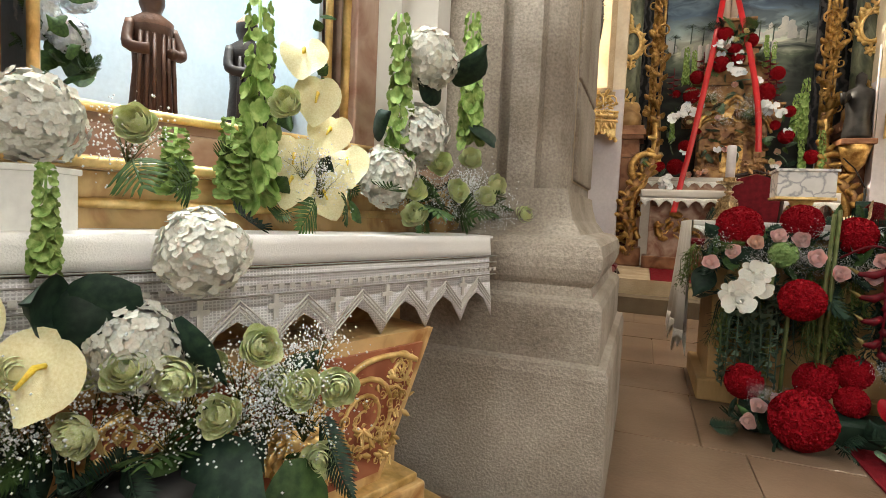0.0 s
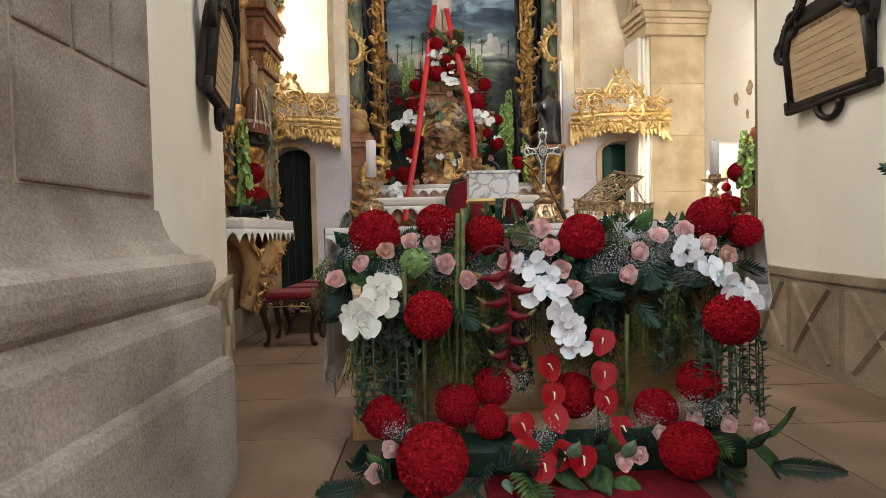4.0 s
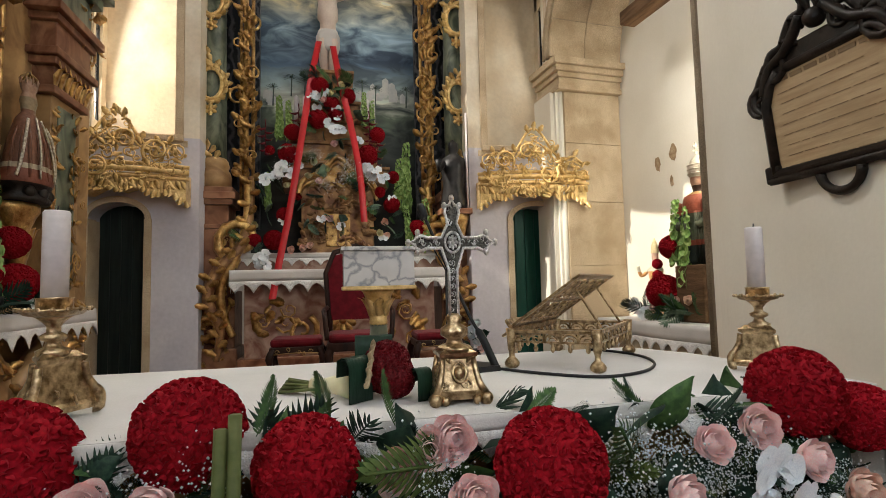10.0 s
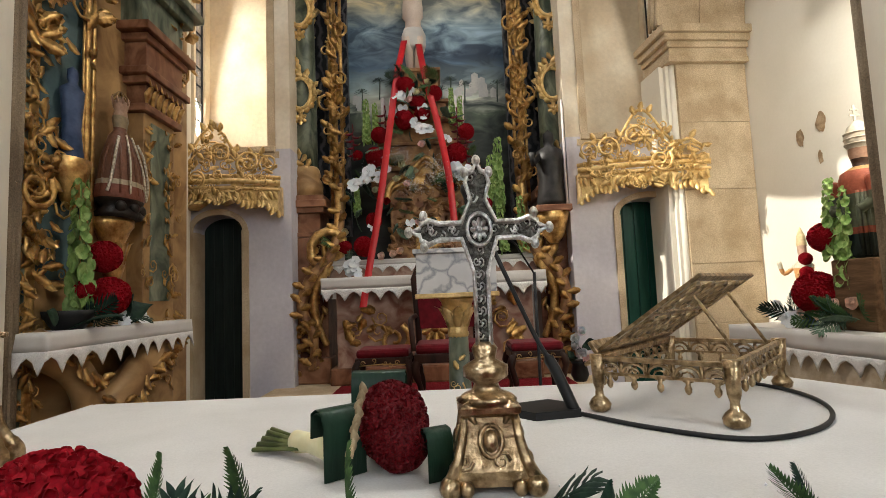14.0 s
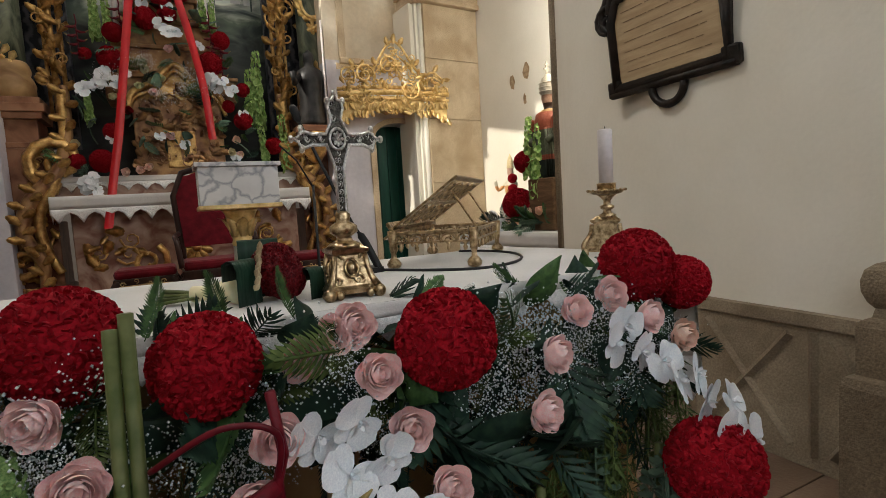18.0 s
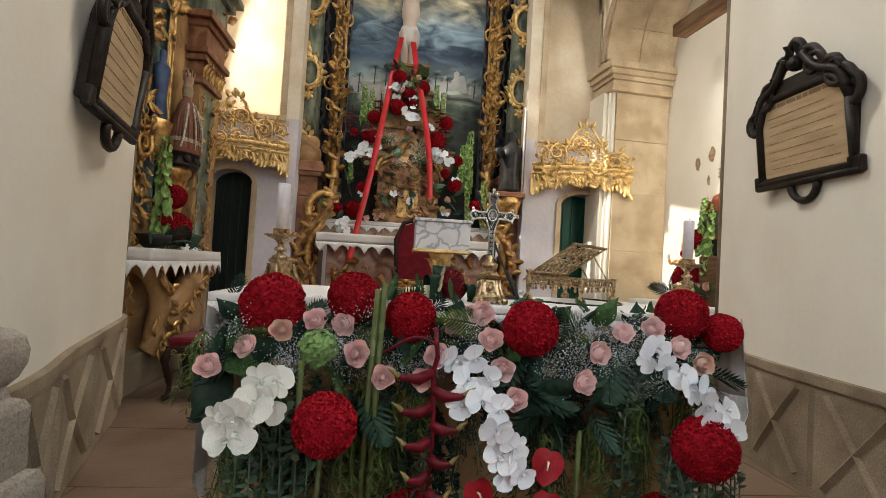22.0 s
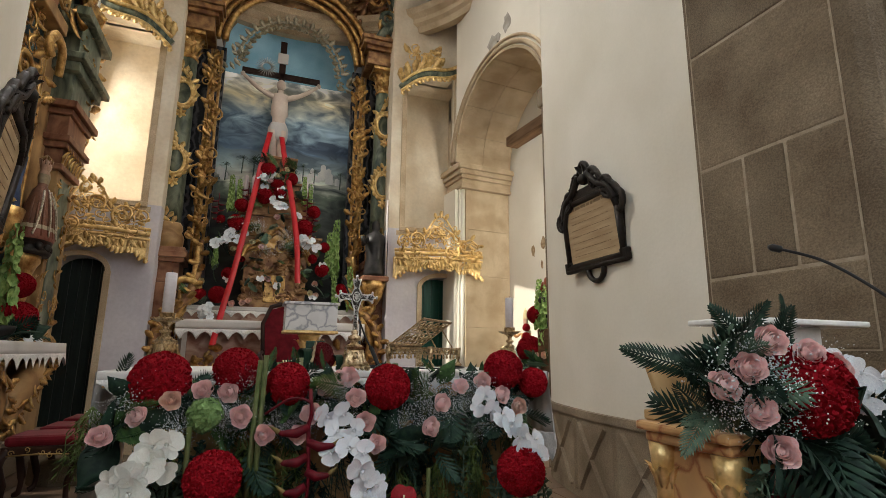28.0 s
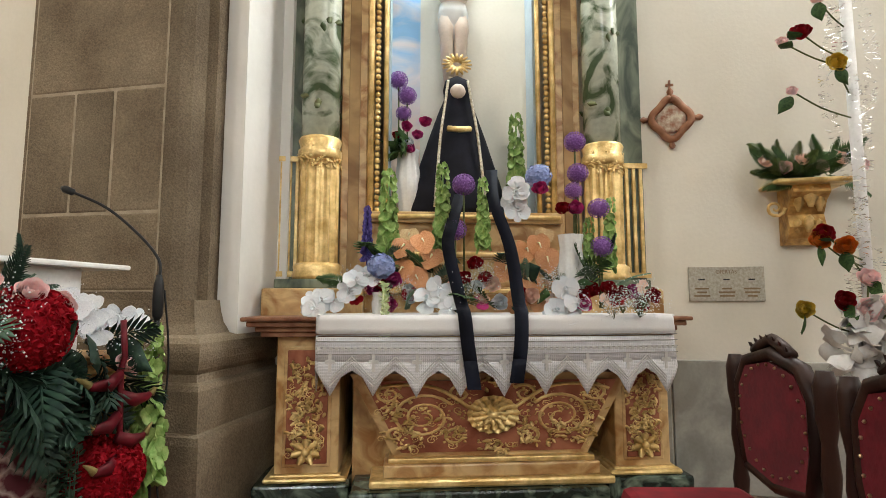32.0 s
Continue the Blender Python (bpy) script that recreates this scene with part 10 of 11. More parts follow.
for p in [(-1.88, 1.13, 1.4, 0.086), (-1.89, 1.1, 1.18, 0.089), (-1.93, 1.0, 1.05, 0.081), (-2.219, 0.275, 1.08, 0.075)]:
    put(lf1, "hydrangea", "hydrangea", IVORY, p[:3], p[3], LO, label="white hydrangea head")
for p in [(-2.03, 0.75, 1.31), (-2.01, 0.78, 1.22), (-2.0, 0.82, 1.14), (-1.98, 0.88, 1.07), (-2.04, 0.73, 1.07), (-2.04, 0.73, 1.01), (-2.0, 0.81, 0.99)]:
    anthurium(lf1, p, 0.075, CREAM, LO)
for p in [(-1.86, 1.18, 1.08), (-1.81, 1.3, 1.11), (-1.9, 1.09, 1.0), (-1.83, 1.26, 1.01), (-1.78, 1.38, 1.0), (-1.76, 1.45, 1.04), (-1.68, 1.55, 0.95), (-1.88, 1.05, 0.93), (-2.15, 0.44, 1.07), (-2.04, 0.71, 1.16)]:
    put(lf1, "ranunculus", "rose", LIME, (p[0] + 0.045, p[1] - 0.07, p[2] + 0.02), 0.042, jit(LO, 0.4), label="pale green rose")
for a, b in (((-2.07, 0.65, 0.97), (-2.07, 0.64, 1.40)), ((-2.09, 0.59, 0.97), (-2.09, 0.59, 1.14)), ((-2.13, 0.48, 0.97), (-2.13, 0.48, 1.1)), ((-1.91, 1.04, 1.1), (-1.92, 1.03, 1.5)), ((-1.8, 1.33, 1.2), (-1.81, 1.32, 1.6))):
    stalk(lf1, a, b, BELLGREEN)
for p in [(-2.01, 0.79, 1.05), (-1.86, 1.18, 1.0), (-1.8, 1.34, 1.06), (-1.74, 1.48, 0.99), (-2.16, 0.4, 1.07), (-1.82, 1.26, 1.04), (-1.9, 1.1, 1.02)]:
    gyps(lf1, p, 0.08)
for p in [(-1.83, 1.26, 1.36), (-1.8, 1.35, 1.25), (-1.86, 1.18, 1.29), (-1.76, 1.43, 0.97), (-1.98, 0.86, 0.98), (-2.01, 0.78, 0.98), (-1.89, 1.1, 0.98), (-1.82, 1.3, 0.98), (-1.95, 0.96, 1.16), (-2.16, 0.41, 1.03), (-2.12, 0.51, 1.0), (-1.78, 1.4, 1.0), (-1.84, 1.2, 0.99), (-1.94, 0.98, 1.02)]:
    a = random.uniform(-1, 1)
    put(lf1, "leaf", "leaf" if p[2] > 1.1 else "lobed_leaf", DARKGREEN if p[2] > 1.1 else GREEN, p, random.uniform(0.11, 0.17), (0.5 + 0.5 * a, -0.7, random.uniform(-0.6, 0.3)))
pot = thing("white_flower_pot", "square white ceramic flower pot on the altar cloth", "flower pot", pose(-2.275, 0.525, 0.872, 0, 0, 25))
part("body", Mesh().box(-0.055, -0.055, 0.0, 0.055, 0.055, 0.125, c=0.006), VASE, pot)
part("rim", Mesh().box(-0.059, -0.059, 0.118, 0.059, 0.059, 0.130, c=0.003), VASE, pot)
lf2 = thing("white_floor_flowers", "white flowers and lime roses standing before the altar", "flower arrangement", pose(0.03, -0.03, 0))
for p in [(-2.012, 0.656, 0.868, 0.072), (-2.086, 0.586, 0.709, 0.075), (-2.3, 0.36, 0.80, 0.08)]:
    put(lf2, "hydrangea", "hydrangea", IVORY, p[:3], p[3], LO, label="white hydrangea head")
for p in [(-2.086, 0.45, 0.705), (-2.20, 0.40, 0.77), (-2.26, 0.35, 0.57)]:
    anthurium(lf2, p, 0.085, CREAM, LO)
for p in [(-2.06, 0.59, 0.71), (-2.12, 0.53, 0.69), (-2.0, 0.65, 0.67), (-2.19, 0.46, 0.64), (-1.91, 0.74, 0.63), (-1.86, 0.79, 0.48), (-2.25, 0.4, 0.56)]:
    put(lf2, "ranunculus", "rose", LIME, p, 0.042, jit(LO, 0.4), label="pale green rose")
for p in [(-2.23, 0.42, 0.61), (-2.17, 0.48, 0.61), (-2.07, 0.58, 0.66), (-1.96, 0.69, 0.66), (-1.88, 0.77, 0.58), (-2.02, 0.63, 0.63), (-2.12, 0.54, 0.62)]:
    gyps(lf2, p, 0.085)
for p in [(-2.13, 0.52, 0.78), (-2.03, 0.62, 0.76), (-2.1, 0.55, 0.82), (-2.06, 0.58, 0.80)]:
    put(lf2, "leaf", "leaf", DARKGREEN, p, 0.14, jit((0.4, -0.6, -0.2), 0.8))
for p in [(-1.93, 0.72, 0.57), (-1.89, 0.76, 0.49), (-2.01, 0.64, 0.54), (-2.08, 0.57, 0.55), (-2.15, 0.5, 0.55), (-2.2, 0.45, 0.52), (-1.98, 0.67, 0.47), (-2.05, 0.6, 0.45), (-1.95, 0.70, 0.40)]:
    put(lf2, "lobed_leaf", random.choice(("lobed_leaf", "leaf", "fern")), random.choice((GREEN, DARKGREEN)), p, random.uniform(0.14, 0.22), (random.uniform(-0.2, 1), -0.7, random.uniform(-0.8, 0.2)))
put(lf2, "bell_stalk", "bells", BELLGREEN, (-2.13, 0.48, 0.84), 0.16, (0, 0, 1), stretch=1.0)
part("stand", Mesh().lathe([(0.13, 0.0), (0.13, 0.03), (0.03, 0.06), (0.025, 0.36), (0.11, 0.42), (0.12, 0.5)], 16, pose(-2.08, 0.62, 0)), BLACK, lf2)
wp = thing("white_pot", "plain white flower pot with white stocks on the altar", "flower pot", pose(-2.28, 0.36, 0.967))
part("pot", Mesh().lathe([(0.045, 0), (0.055, 0.1), (0.058, 0.11), (0.05, 0.11)], 18), VASE, wp)
put(wp, "hydrangea", "hydrangea", WHITE, (0.02, -0.02, 0.22), 0.07, LO)
for k in range(7):
    put(wp, "leaf", "leaf", GREEN, (0, 0, 0.13), 0.12, (random.uniform(-1, 1), random.uniform(-1, 0.3), random.uniform(-0.4, 0.6)))
random.seed(71)
for k in range(9):
    p = Vector((-2.20, 0.42, 0)).lerp(Vector((-1.84, 0.80, 0)), k / 8) + Vector((0.03, -0.03, 0.66 + 0.06 * math.sin(k * 2.3)))
    put(lf2, "ranunculus", "rose", LIME, p, 0.042, jit(LO, 0.4), label="pale green rose")
lfn = thing("niche_flowers", "white flowers and green leaves inside the niche", "flower arrangement")
for k in range(6):
    put(lfn, "hydrangea", "hydrangea", WHITE, ML2 @ Vector((-0.30 + random.uniform(-0.08, 0.10), 0.30 + random.uniform(-0.05, 0.1), 1.50 + random.uniform(-0.05, 0.16))), 0.045, LO)
for k in range(26):
    put(lfn, "leaf", random.choice(("leaf", "fern")), GREEN, ML2 @ Vector((random.choice((-0.30, 0.33)) + random.uniform(-0.08, 0.08), 0.32, 1.32 + random.uniform(0, 0.16))), random.uniform(0.08, 0.15), jit((0.5, -0.7, 0.2), 0.8))
for k in range(16):
    u = random.random()
    p = Vector((-2.10, 0.55, 0)).lerp(Vector((-1.74, 1.48, 0)), u) + Vector((-0.05, 0.02, random.uniform(0.93, 1.08)))
    put(lf1, "leaf", random.choice(("lobed_leaf", "leaf", "fern")), random.choice((GREEN, DARKGREEN)), p, random.uniform(0.08, 0.15), jit((0.5, -0.8, -0.1), 0.7))
for k in range(10):
    u = random.random()
    p = Vector((-2.06, 0.62, 0)).lerp(Vector((-1.72, 1.50, 0)), u) + Vector((0, 0, random.uniform(0.95, 1.08)))
    gyps(lf1, p, 0.06)
for k in range(44):
    u = random.random()
    p = Vector((-2.28, 0.34, 0)).lerp(Vector((-1.86, 0.82, 0)), u) + Vector((-0.04, 0.04, random.uniform(0.36, 0.62)))
    put(lf2, "leaf", random.choice(("lobed_leaf", "leaf", "fern")), random.choice((GREEN, DARKGREEN, DARKGREEN)), p, random.uniform(0.10, 0.18), jit((0.5, -0.8, -0.2), 0.7))
for k in range(12):
    u = random.random()
    p = Vector((-2.26, 0.38, 0)).lerp(Vector((-1.88, 0.80, 0)), u) + Vector((0.02, -0.02, random.uniform(0.58, 0.70)))
    gyps(lf2, p, 0.07)
ivy = thing("ivy_garland", "trailing ivy on the niche frame", "ivy")
for k in range(40):
    a = k / 40
    p = ML2 @ Vector((0.36 if k % 2 else -0.36, 0.04, 1.35 + 0.9 * a))
    put(ivy, "leaf", "leaf", GREEN, p, 0.05, jit((0.6, -0.7, 0), 0.7))

# ---- ambo with its flowers ----
am2 = thing("ambo", "marbled ambo with gilded colonnettes and a white desk", "ambo", pose(-0.165, -0.01, 0))
part("body", Mesh().box(0.94, 1.88, 0.12, 1.56, 2.12, 0.80, c=0.01), MARBLE_VEINED, am2)
part("panel", Mesh().box(1.04, 1.865, 0.18, 1.48, 1.882, 0.75, c=0.006), MARBLE_VIOLET, am2, "violet veined marble panel")
part("panel_rim", Mesh().tube([(1.03, 1.865, 0.17), (1.03, 1.865, 0.76), (1.49, 1.865, 0.76), (1.49, 1.865, 0.17), (1.03, 1.865, 0.17)], 0.008, 5), GOLD_BRIGHT, am2)
part("foot", Mesh().box(0.78, 1.78, 0.0, 1.66, 2.18, 0.05, c=0.01), BLACK, am2)
part("plinth", Mesh().box(0.85, 1.82, 0.05, 1.63, 2.15, 0.12, c=0.012), MARBLE_VEINED, am2)
part("cornice", Mesh().box(0.89, 1.82, 0.80, 1.62, 2.15, 0.835, c=0.012).box(0.87, 1.80, 0.835, 1.64, 2.17, 0.865, c=0.01), MARBLE_VEINED, am2)
for x, y in ((0.94, 1.87), (1.58, 1.87), (0.94, 2.12), (1.58, 2.12)):
    part("colonnette", Mesh().lathe([(0.04, 0.12), (0.04, 0.16), (0.03, 0.18), (0.03, 0.60), (0.026, 0.62)], 14, pose(x, y, 0)), MARBLE_GREENLIGHT, am2)
    cg2 = Mesh().lathe([(0.032, 0.61), (0.03, 0.65), (0.042, 0.74), (0.048, 0.80)], 12, pose(x, y, 0))
    for k in range(7):
        acanthus(cg2, pose(x, y, 0.66, 0, 0, 51 * k) @ Matrix.Translation((0, -0.03, 0)), 0.08, 0.9, 4)
        acanthus(cg2, pose(x, y, 0.24 + 0.05 * k, 0, 0, 51 * k) @ Matrix.Translation((0, -0.03, 0)), 0.06, 0.5, 4)
    pieces("colonnette_leaf", cg2, GOLD_BRIGHT, am2)
part("desk", Mesh().box(1.08, 1.87, 1.175, 1.64, 2.12, 1.195, c=0.006), VASE, am2, "white slanted desk top")
part("desk_support", Mesh().box(1.22, 1.93, 0.865, 1.48, 2.08, 1.175, c=0.01), VASE, am2)
part("book_rest", Mesh().box(0.90, 2.06, 0.865, 1.58, 2.16, 0.90, c=0.008).box(0.0, 0.0, 0.0, 0.62, 0.02, 0.17, pose(0.93, 2.09, 0.89, -24, 0, 0), c=0.005), OAK, am2, "pale wooden book rest")
random.seed(55)
bf = thing("ambo_flowers", "red carnations, pink roses and orchids on the ambo", "flower arrangement", pose(-0.135, -0.01, -0.025))
FB = (-0.5, -1, 0.25)
for p in [(1.12, 1.78, 1.0, 0.13), (1.43, 1.78, 0.49, 0.135), (1.66, 1.78, 0.16, 0.12), (1.15, 1.8, 0.35, 0.078)]:
    put(bf, "carnation_ball", "pompon", RED, p[:3], p[3], FB)
for p in [(0.94, 1.76, 1.14), (1.08, 1.76, 1.11), (0.85, 1.76, 1.07), (0.87, 1.76, 0.96), (0.93, 1.76, 0.86), (1.46, 1.76, 0.86), (1.17, 1.76, 1.07), (0.80, 1.80, 1.02)]:
    put(bf, "rose", "rose", PINK, (p[0], p[1] - 0.04, p[2]), 0.050, jit(FB, 0.35), label="pink rose")
for p in [(1.27, 1.78, 1.07), (1.36, 1.78, 1.05), (1.47, 1.78, 1.03), (1.54, 1.78, 1.01), (1.38, 1.78, 0.98), (1.3, 1.78, 1.02), (1.42, 1.8, 1.0)]:
    put(bf, "orchid", "orchid", WHITE, p, 0.058, jit(FB, 0.4), label="white orchid bloom")
for p in [(1.19, 1.8, 0.82), (1.32, 1.8, 0.76), (1.13, 1.8, 0.79), (1.4, 1.8, 0.78), (1.26, 1.8, 0.9), (1.42, 1.8, 0.88), (1.06, 1.8, 0.9), (1.2, 1.8, 0.9)]:
    put(bf, "lobed_leaf", "lobed_leaf", DARKGREEN, p, random.uniform(0.20, 0.28), (random.uniform(-0.5, 0.7), -0.5, random.uniform(-1, -0.4)))
for k in range(26):
    put(bf, "fern", random.choice(("fern", "lobed_leaf", "fern")), random.choice((DARKGREEN, DARKGREEN, GREYGREEN)), (random.uniform(0.86, 1.1), 1.84, random.uniform(0.92, 1.12)), random.uniform(0.12, 0.20), (random.uniform(-1, 0.2), random.uniform(-0.9, 0.2), random.uniform(-0.5, 0.9)))
for p in [(0.9, 1.77, 1.12), (1.02, 1.77, 1.08), (0.98, 1.75, 1.0), (1.2, 1.76, 0.98), (0.84, 1.78, 1.02), (1.5, 1.78, 0.95)]:
    gyps(bf, p, 0.09)
for k in range(40):
    put(bf, "fern", random.choice(("fern", "lobed_leaf", "lobed_leaf")), random.choice((GREYGREEN, DARKGREEN, DARKGREEN)), (random.uniform(0.82, 1.15), 1.86, random.uniform(0.90, 1.10)), random.uniform(0.13, 0.22), (random.uniform(-1, 0.3), random.uniform(-0.7, 0.4), random.uniform(-0.4, 0.8)))
for k in range(26):
    put(bf, "lobed_leaf", random.choice(("lobed_leaf", "leaf")), DARKGREEN, (random.uniform(0.9, 1.5), 1.82, random.uniform(0.72, 1.0)), random.uniform(0.12, 0.22), (random.uniform(-0.7, 0.7), -0.6, random.uniform(-0.9, 0.3)))
for k in range(10):
    gyps(bf, (random.uniform(0.82, 1.3), 1.76, random.uniform(0.92, 1.12)), 0.06)
heliconia(bf, (1.40, 1.70, 0.84), (1.40, 1.70, 0.34))
stalk(bf, (1.60, 1.74, 0.40), (1.58, 1.74, 1.0))
for k, (x, z, s) in enumerate(((1.25, 0.75, 0.38), (1.30, 0.70, 0.36), (0.92, 0.8, 0.4), (1.52, 0.72, 0.4))):
    put(bf, "eucalyptus", "eucalyptus", GREYGREEN if k != 3 else BELLGREEN, (x, 1.78, z), s, (0, 0, 1))

mst = thing("boom_microphone", "black microphone on a tall stand beside the ambo", "microphone stand", pose(1.515, 1.765, 0))
for k in range(3):
    part("leg", Mesh().tube([(0, 0, 0.12), (0.14 * math.cos(k * 2.1 + 0.4), 0.14 * math.sin(k * 2.1 + 0.4), 0.008)], 0.009, 6), BLACK, mst)
part("pole", Mesh().tube([(0, 0, 0.08), (0, 0, 1.16)], 0.011, 8), BLACK, mst)
part("clamp", Mesh().lathe([(0.012, 0.98), (0.019, 1.0), (0.021, 1.06), (0.019, 1.12), (0.012, 1.15)], 12), BLACK, mst)
part("gooseneck", Mesh().tube(bez([(0, 0, 1.14), (0.005, 0.01, 1.22), (0.0, 0.10, 1.32), (-0.03, 0.23, 1.43), (-0.07, 0.36, 1.495)], 6), 0.006, 8), BLACK, mst)
part("head", Mesh().lathe([(0.006, 0), (0.015, 0.008), (0.016, 0.04), (0.008, 0.055)], 10, Matrix.Translation((-0.068, 0.355, 1.492)) @ facing((-0.25, 0.8, 0.35))), BLACK, mst)
part("cable", Mesh().tube(bez([(0.015, -0.015, 1.1), (0.04, -0.03, 0.8), (0.02, -0.02, 0.4), (0.05, -0.05, 0.02)], 6), 0.004, 5), BLACK, mst)

# ---- right wall: medallion, offertory plate, bracket with flowers, chairs ----
wm = Matrix(((0, 1, 0, 2.928), (-1, 0, 0, 0), (0, 0, 1, 0), (0, 0, 0, 1)))
md = thing("wall_medallion", "small carved brown medallion with a painted relief", "medallion", wm @ pose(0.507, 0, 2.14))
part("relief_plate", Mesh().lathe([(0.085, 0), (0.085, 0.012), (0.07, 0.018)], 28, pose(0, 0, 0, 90, 0, 0)), mat("relief_paint", (0.30, 0.13, 0.08), (0.62, 0.56, 0.44), 0.5, scale=26, bump=0.8, bscale=40), md)
mfm = Mesh().tube([(0.10 * math.sin(a) * (1 + 0.12 * math.cos(4 * a)), -0.012, 0.10 * math.cos(a) * (1 + 0.12 * math.cos(4 * a)) * 1.12) for a in [2 * math.pi * i / 40 for i in range(41)]], 0.024, 6)
for k in range(4):
    acanthus(mfm, turned(0.115 * math.sin(k * 1.571), -0.01, 0.125 * math.cos(k * 1.571), k * 90), 0.07, 0.4, 4)
mfm.box(-0.006, -0.012, 0.17, 0.006, -0.002, 0.24).box(-0.022, -0.012, 0.205, 0.022, -0.002, 0.217)
part("frame", mfm, mat("brown_carving", (0.20, 0.08, 0.04), (0.34, 0.16, 0.09), 0.5, scale=12), md)
STONEPLATE = mat("granite_plate", (0.34, 0.31, 0.25), (0.48, 0.45, 0.38), 0.5, scale=60, bump=0.2, bscale=200)
op = thing("offertory_plate", "polished granite plate with three coin slots", "plate", wm @ pose(0.764, 0, 1.072) @ Matrix.Diagonal((0.85, 1, 0.94, 1)))
part("slab", Mesh().box(-0.235, -0.016, -0.02, 0.235, 0.0, 0.19, c=0.004), STONEPLATE, op)
for k in range(3):
    part("slot", Mesh().box(-0.175 + 0.155 * k, -0.0185, 0.108, -0.135 + 0.155 * k, -0.0165, 0.116), BLACK, op)
    for j in range(3):
        w = (0.045, 0.03, 0.05)[(j + k) % 3]
        part("writing_line", Mesh().box(-0.155 + 0.155 * k - w, -0.0185, 0.052 - 0.022 * j, -0.155 + 0.155 * k + w, -0.0165, 0.062 - 0.022 * j), INK, op)
tx = bpy.data.curves.new("lettering", "FONT")
tx.body, tx.size, tx.extrude, tx.align_x = "OFERTAS", 0.032, 0.0008, "CENTER"
to = new("lettering", tx)
to.parent, to.matrix_basis = op, pose(0, -0.0175, 0.148, 90, 0, 0)
tx.materials.append(INK)
bkt = thing("gilded_bracket", "gilded acanthus wall bracket", "bracket", wm @ pose(1.15, 0, 1.365))
prof = [(0.0, 0.0), (0.0, 0.31), (-0.19, 0.31), (-0.20, 0.27), (-0.15, 0.23), (-0.11, 0.16), (-0.13, 0.09), (-0.10, 0.03), (-0.05, 0.0)]
part("body", Mesh().prism(prof, -0.09, 0.09, Matrix(((0, 0, 1, 0), (1, 0, 0, 0), (0, 1, 0, 0), (0, 0, 0, 1)))), GOLD, bkt)
for k, (x, y, z, s_) in enumerate(((0, -0.17, 0.19, 0.12), (-0.05, -0.15, 0.17, 0.10), (0.05, -0.15, 0.17, 0.10), (0, -0.13, 0.06, 0.10), (-0.05, -0.12, 0.06, 0.08), (0.05, -0.12, 0.06, 0.08))):
    part("leaf", acanthus(Mesh(), turned(x, y, z, 0), s_, 0.5, 6), GOLD_BRIGHT, bkt)
for sd in (-1, 1):
    part("side_scroll", scroll(Mesh(), turned(sd * 0.095, -0.10, 0.20, 0), 0.05, 1.5, 0.2, sd), GOLD_BRIGHT, bkt)
part("shelf", Mesh().box(-0.19, -0.26, 0.31, 0.19, -0.0, 0.335, c=0.01), GOLD_BRIGHT, bkt)
kf = thing("bracket_flowers", "green ferns and peach roses on the wall bracket", "flower arrangement", pose(0, 0.10, -0.055))
for k in range(26):
    put(kf, "fern", "fern", random.choice((GREEN, FERNGREEN, GREEN)), (2.80, -1.25 + random.uniform(-0.12, 0.12), 1.79), random.uniform(0.18, 0.28), (random.uniform(-0.8, 0.2), random.uniform(-1, 1), random.uniform(-0.3, 0.6)))
for k in range(6):
    put(kf, "rose", "rose", PEACH if k % 2 else PINK, (2.70, -1.25 + 0.09 * (k - 2.5), 1.82 + 0.04 * (k % 2)), 0.042, jit((-1, 0, 0.3), 0.3))


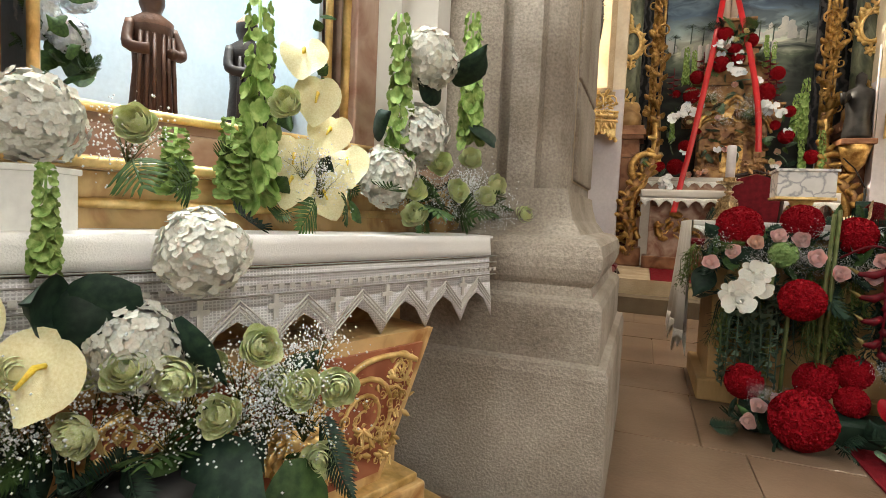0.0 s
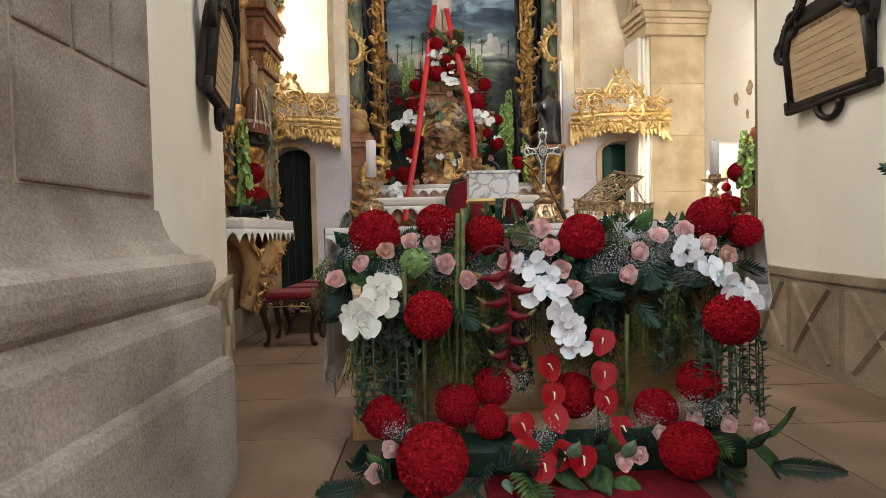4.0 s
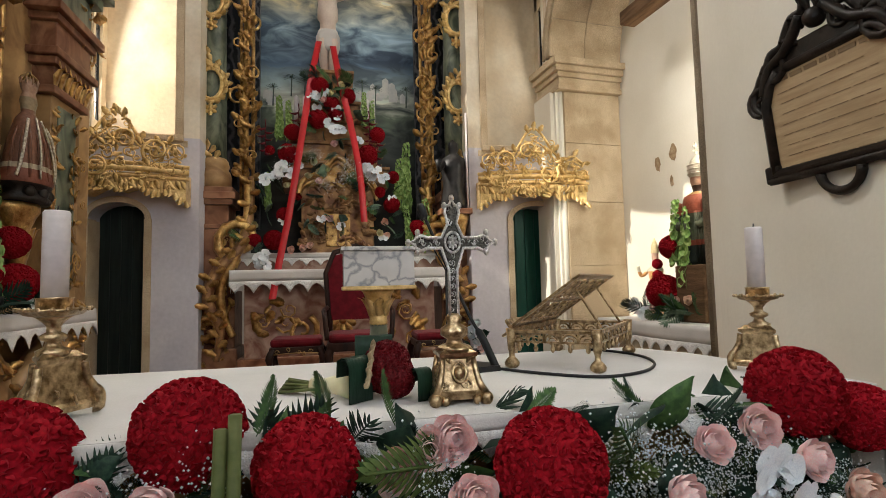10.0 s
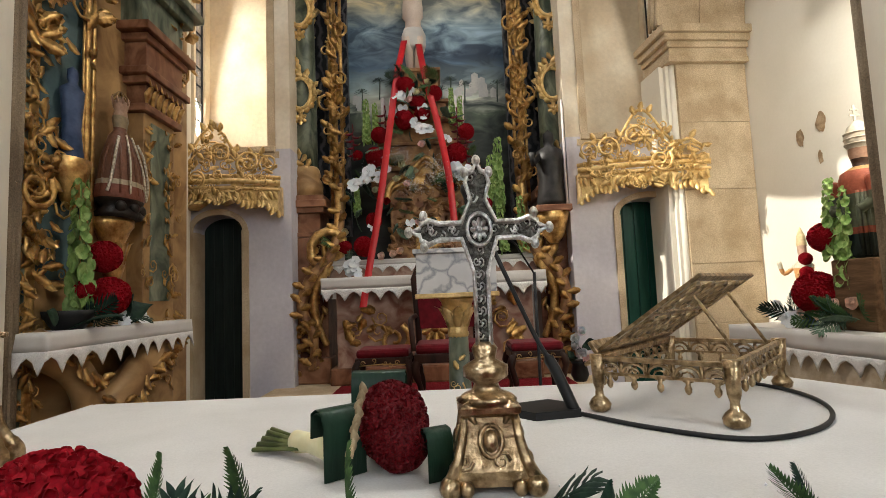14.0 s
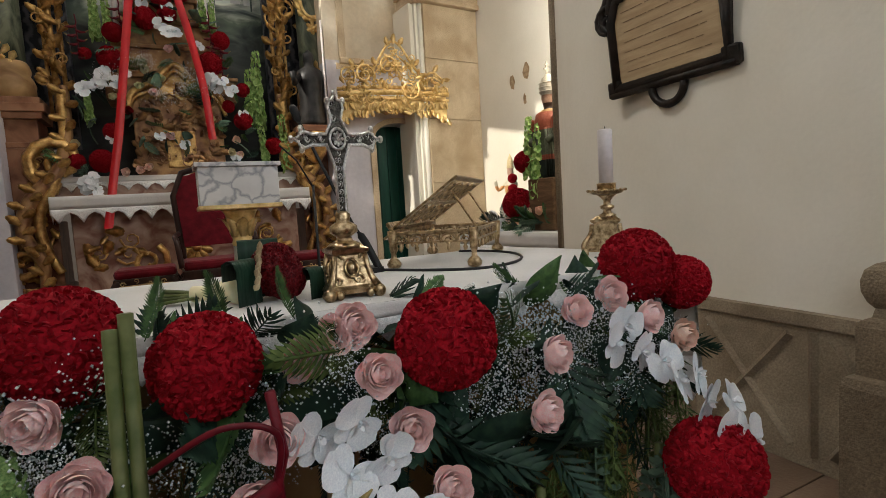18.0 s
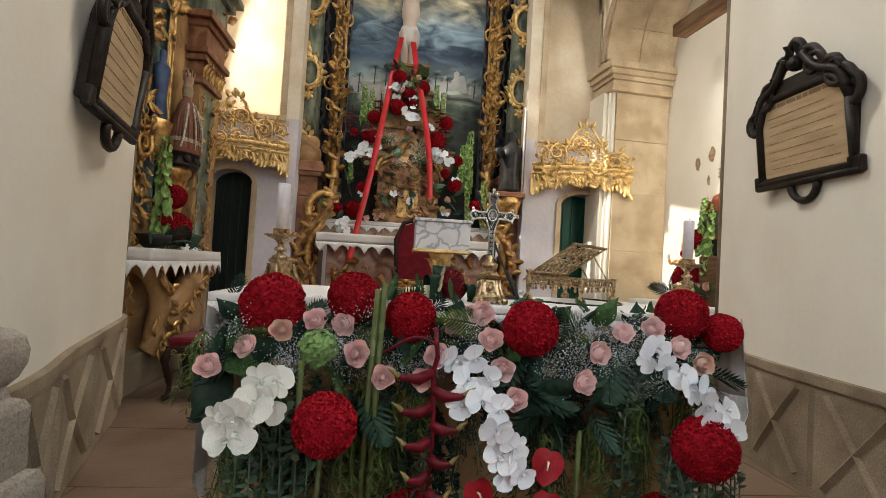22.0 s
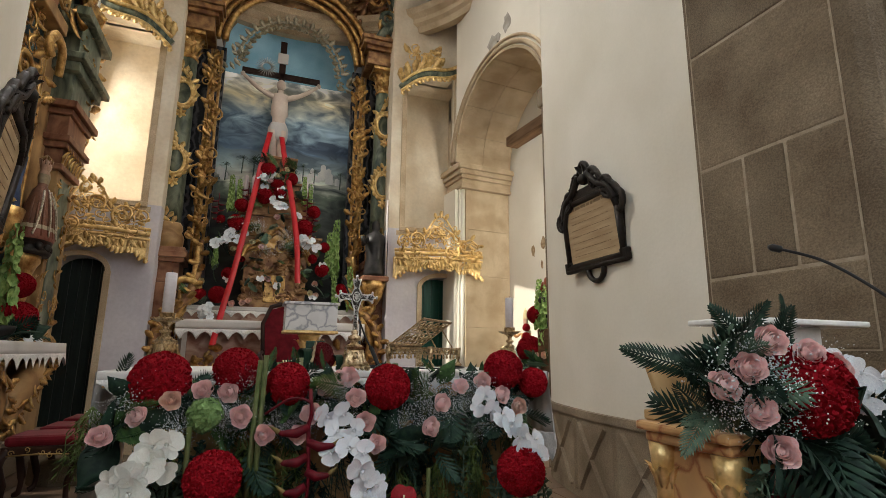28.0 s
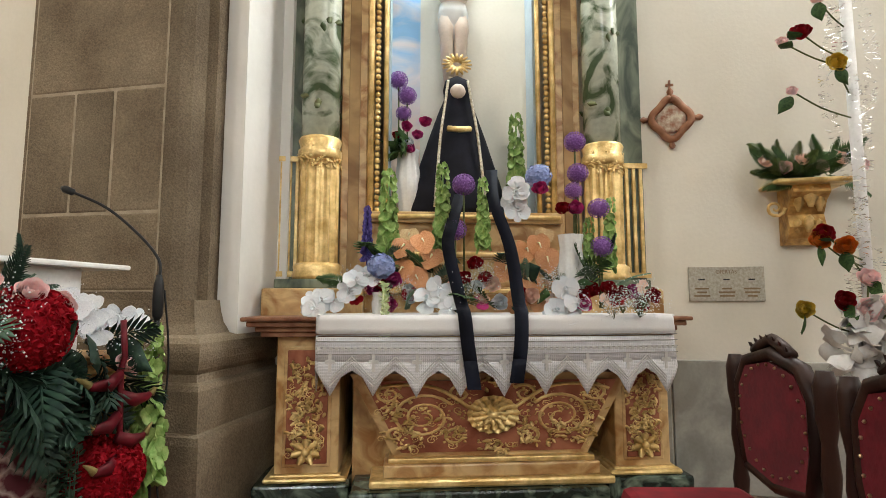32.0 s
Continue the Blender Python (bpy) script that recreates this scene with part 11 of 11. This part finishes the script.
def chair(m):
    t = thing("velvet_chair", "dark turned wooden chair with red velvet seat and back", "chair", m, "velvet chairs by the wall")
    part("seat", Mesh().box(-0.25, -0.40, 0.385, 0.25, 0.0, 0.46, c=0.03), VELVET_LIT, t)
    part("seat_frame", Mesh().box(-0.26, -0.41, 0.335, 0.26, 0.01, 0.39, c=0.008), DARKWOOD, t)
    up_ = Matrix.Translation((0, 0, 0.19)) @ Matrix.Diagonal((1, 1, 0.83, 1))
    # same velvet as the seat; the darker colour stands in for shade
    part("back_panel", Mesh().prism([(-0.16, 0.44), (0.0, 0.41), (0.16, 0.44), (0.19, 0.56), (0.19, 0.72), (0.14, 0.80), (0.0, 0.83), (-0.14, 0.80), (-0.19, 0.72), (-0.19, 0.56)], -0.02, 0.02, XZ), VELVET, t, m=up_)
    fr_ = Mesh().tube([(-0.17, 0, 0.43), (0.0, 0, 0.40), (0.17, 0, 0.43), (0.205, 0, 0.56), (0.205, 0, 0.73), (0.15, 0, 0.82), (0, 0, 0.86), (-0.15, 0, 0.82), (-0.205, 0, 0.73), (-0.205, 0, 0.56), (-0.17, 0, 0.43)], 0.026, 8)
    fr_.tube([(-0.1, 0, 0.86), (-0.05, 0, 0.89), (0, 0, 0.91), (0.05, 0, 0.89), (0.1, 0, 0.86)], 0.02, 8)
    for k in range(7):
        acanthus(fr_, turned(-0.09 + 0.03 * k, -0.012, 0.865 + 0.028 * math.sin(math.pi * k / 6), -36 + 12 * k), 0.036, 0.4, 4)
    part("back_frame", fr_, DARKWOOD, t, m=up_)
    for s in (-1, 1):
        part("post", Mesh().lathe([(0.022, 0), (0.022, 0.3), (0.018, 0.32), (0.024, 0.36), (0.018, 0.4), (0.026, 0.48), (0.016, 0.55), (0.024, 0.62), (0.018, 0.7), (0.028, 0.76), (0.03, 0.84), (0.02, 0.88)], 12, pose(s * 0.25, 0.0, 0)), DARKWOOD, t)
        part("leg", Mesh().lathe([(0.02, 0), (0.024, 0.05), (0.016, 0.08), (0.024, 0.16), (0.018, 0.25), (0.022, 0.335)], 12, pose(s * 0.23, -0.37, 0)), DARKWOOD, t)
    st_ = Mesh()
    for k in range(24):
        a = 2 * math.pi * k / 24
        st_.ball((0.185 * math.sin(a), -0.022, 0.63 + 0.19 * math.cos(a)), 0.006, 5)
    part("nail_row", st_, BRASS, t, "row of brass upholstery nails", up_)["kind"] = "stuff"
    part("stretcher", Mesh().tube([(-0.23, -0.37, 0.12), (0.23, -0.37, 0.12)], 0.012, 6), DARKWOOD, t)
    return t


# lit copy of VELVET, for the chair seats
VELVET_LIT = mat("lit_red_velvet", (0.12, 0.002, 0.006), (0.19, 0.004, 0.010), 0.9, scale=14, sheen=0.05)
c1 = chair(pose(1.40, -0.40, 0, 0, 0, -170) @ Matrix.Diagonal((0.84, 1, 1, 1)))
copy_thing(c1, pose(0.92, -0.475, 0, 0, 0, -169) @ Matrix.Diagonal((0.84, 1, 1, 1)))

# arch of tinsel and cloth flowers by the wall
ta = thing("flower_arch", "tall arch of silver tinsel and cloth flowers", "flower arch", pose(0, 0.45, 0))
TINSEL = mat("silver_tinsel", (0.55, 0.55, 0.55), (0.85, 0.85, 0.85), 0.15, 1.0, scale=80)
GAUZE = mat("white_gauze", (0.60, 0.58, 0.56), (0.74, 0.72, 0.70), 0.9, scale=6)
part("post", Mesh().tube([(2.35, -1.62, 0.0), (2.35, -1.62, 2.6)], 0.025, 8), GAUZE, ta)
for j in range(3):
    tn = Mesh()
    rnd = random.Random(j)
    for k in range(420):
        z = rnd.uniform(0.75, 2.6)
        y = -1.60 + 0.05 * math.sin(z * 5 + j * 2) + 0.05 * (j - 1)
        a = rnd.uniform(0, 6.28)
        q = Vector((2.33, y, z))
        e = Vector((math.cos(a) * 0.03, math.sin(a) * 0.03, rnd.uniform(-0.02, 0.02)))
        tn.add([q, q + e + Vector((0, 0, 0.002)), q + e - Vector((0, 0, 0.002))], [(0, 1, 2)])
    part("tinsel_strand", tn, TINSEL, ta)
gz = Mesh()
for k in range(60):
    grid_petal(gz, Matrix.Translation((2.32 + random.uniform(-0.04, 0.04), -1.58 + random.uniform(-0.10, 0.08), random.uniform(0.72, 1.0))) @ facing(jit((-0.4, 0, 0.3), 0.9), random.uniform(0, 6)), 0.05, 0.11, 0.02, 0.03, 3, 3, 0.012, tip=1)
part("gauze", gz, GAUZE, ta, "bunched white gauze")
part("foot", Mesh().lathe([(0.16, 0), (0.16, 0.04), (0.05, 0.08), (0.05, 0.7)], 16, pose(2.35, -1.62, 0)), GAUZE, ta)
for y, z, mt_c, s in ((-1.38, 2.30, RED, 0.055), (-1.30, 2.26, PINK, 0.03), (-1.33, 2.02, PINK, 0.03), (-1.42, 1.36, RED, 0.05), (-1.40, 1.33, ORANGE, 0.05), (-1.50, 1.30, ORANGE, 0.05), (-1.32, 1.02, YELLOW, 0.045), (-1.48, 1.06, RED, 0.05), (-1.56, 1.02, PINK, 0.06), (-1.66, 1.04, PINK, 0.06), (-1.58, 1.16, PINK, 0.05), (-1.52, 2.14, YELLOW, 0.05), (-1.46, 2.46, PINK, 0.04)):
    put(ta, "cloth_flower", "rose", mt_c, (2.26, y, z), s, jit((-1, 0.2, 0.3), 0.3))
    put(ta, "leaf", "leaf", GREEN, (2.27, y, z - 0.03), 0.09, (-0.5, random.uniform(-0.8, 0.8), -0.6))
    part("stem", Mesh().tube(bez([(2.34, -1.6, z - 0.12), (2.30, (y - 1.6) / 2, z - 0.08), (2.27, y, z)], 4), 0.004, 5), STEM, ta)

# ---- floor slabs, last ----
random.seed(77)
flr = bpy.data.objects["floor"]
SLABS = {}
y = -3.4
row = 0
while y < 6.0:
    h = (0.74, 0.62, 0.86, 0.70)[row % 4]
    x = -3.2 + (0.35 if row % 2 else 0.0)
    k = 0
    while x < 3.2:
        w = (1.02, 0.84, 1.18)[(row + k) % 3]
        key = (w, h)
        if key not in SLABS:
            SLABS[key] = Mesh().box(0.003, 0.003, -0.03, w - 0.003, h - 0.003, 0.0, c=0.003).made("slab")
        part("slab", SLABS[key], FLOORSTONE, flr, "", Matrix.Translation((x, y, -0.0005 - random.uniform(0, 0.0015))))
        x += w
        k += 1
    y += h
    row += 1
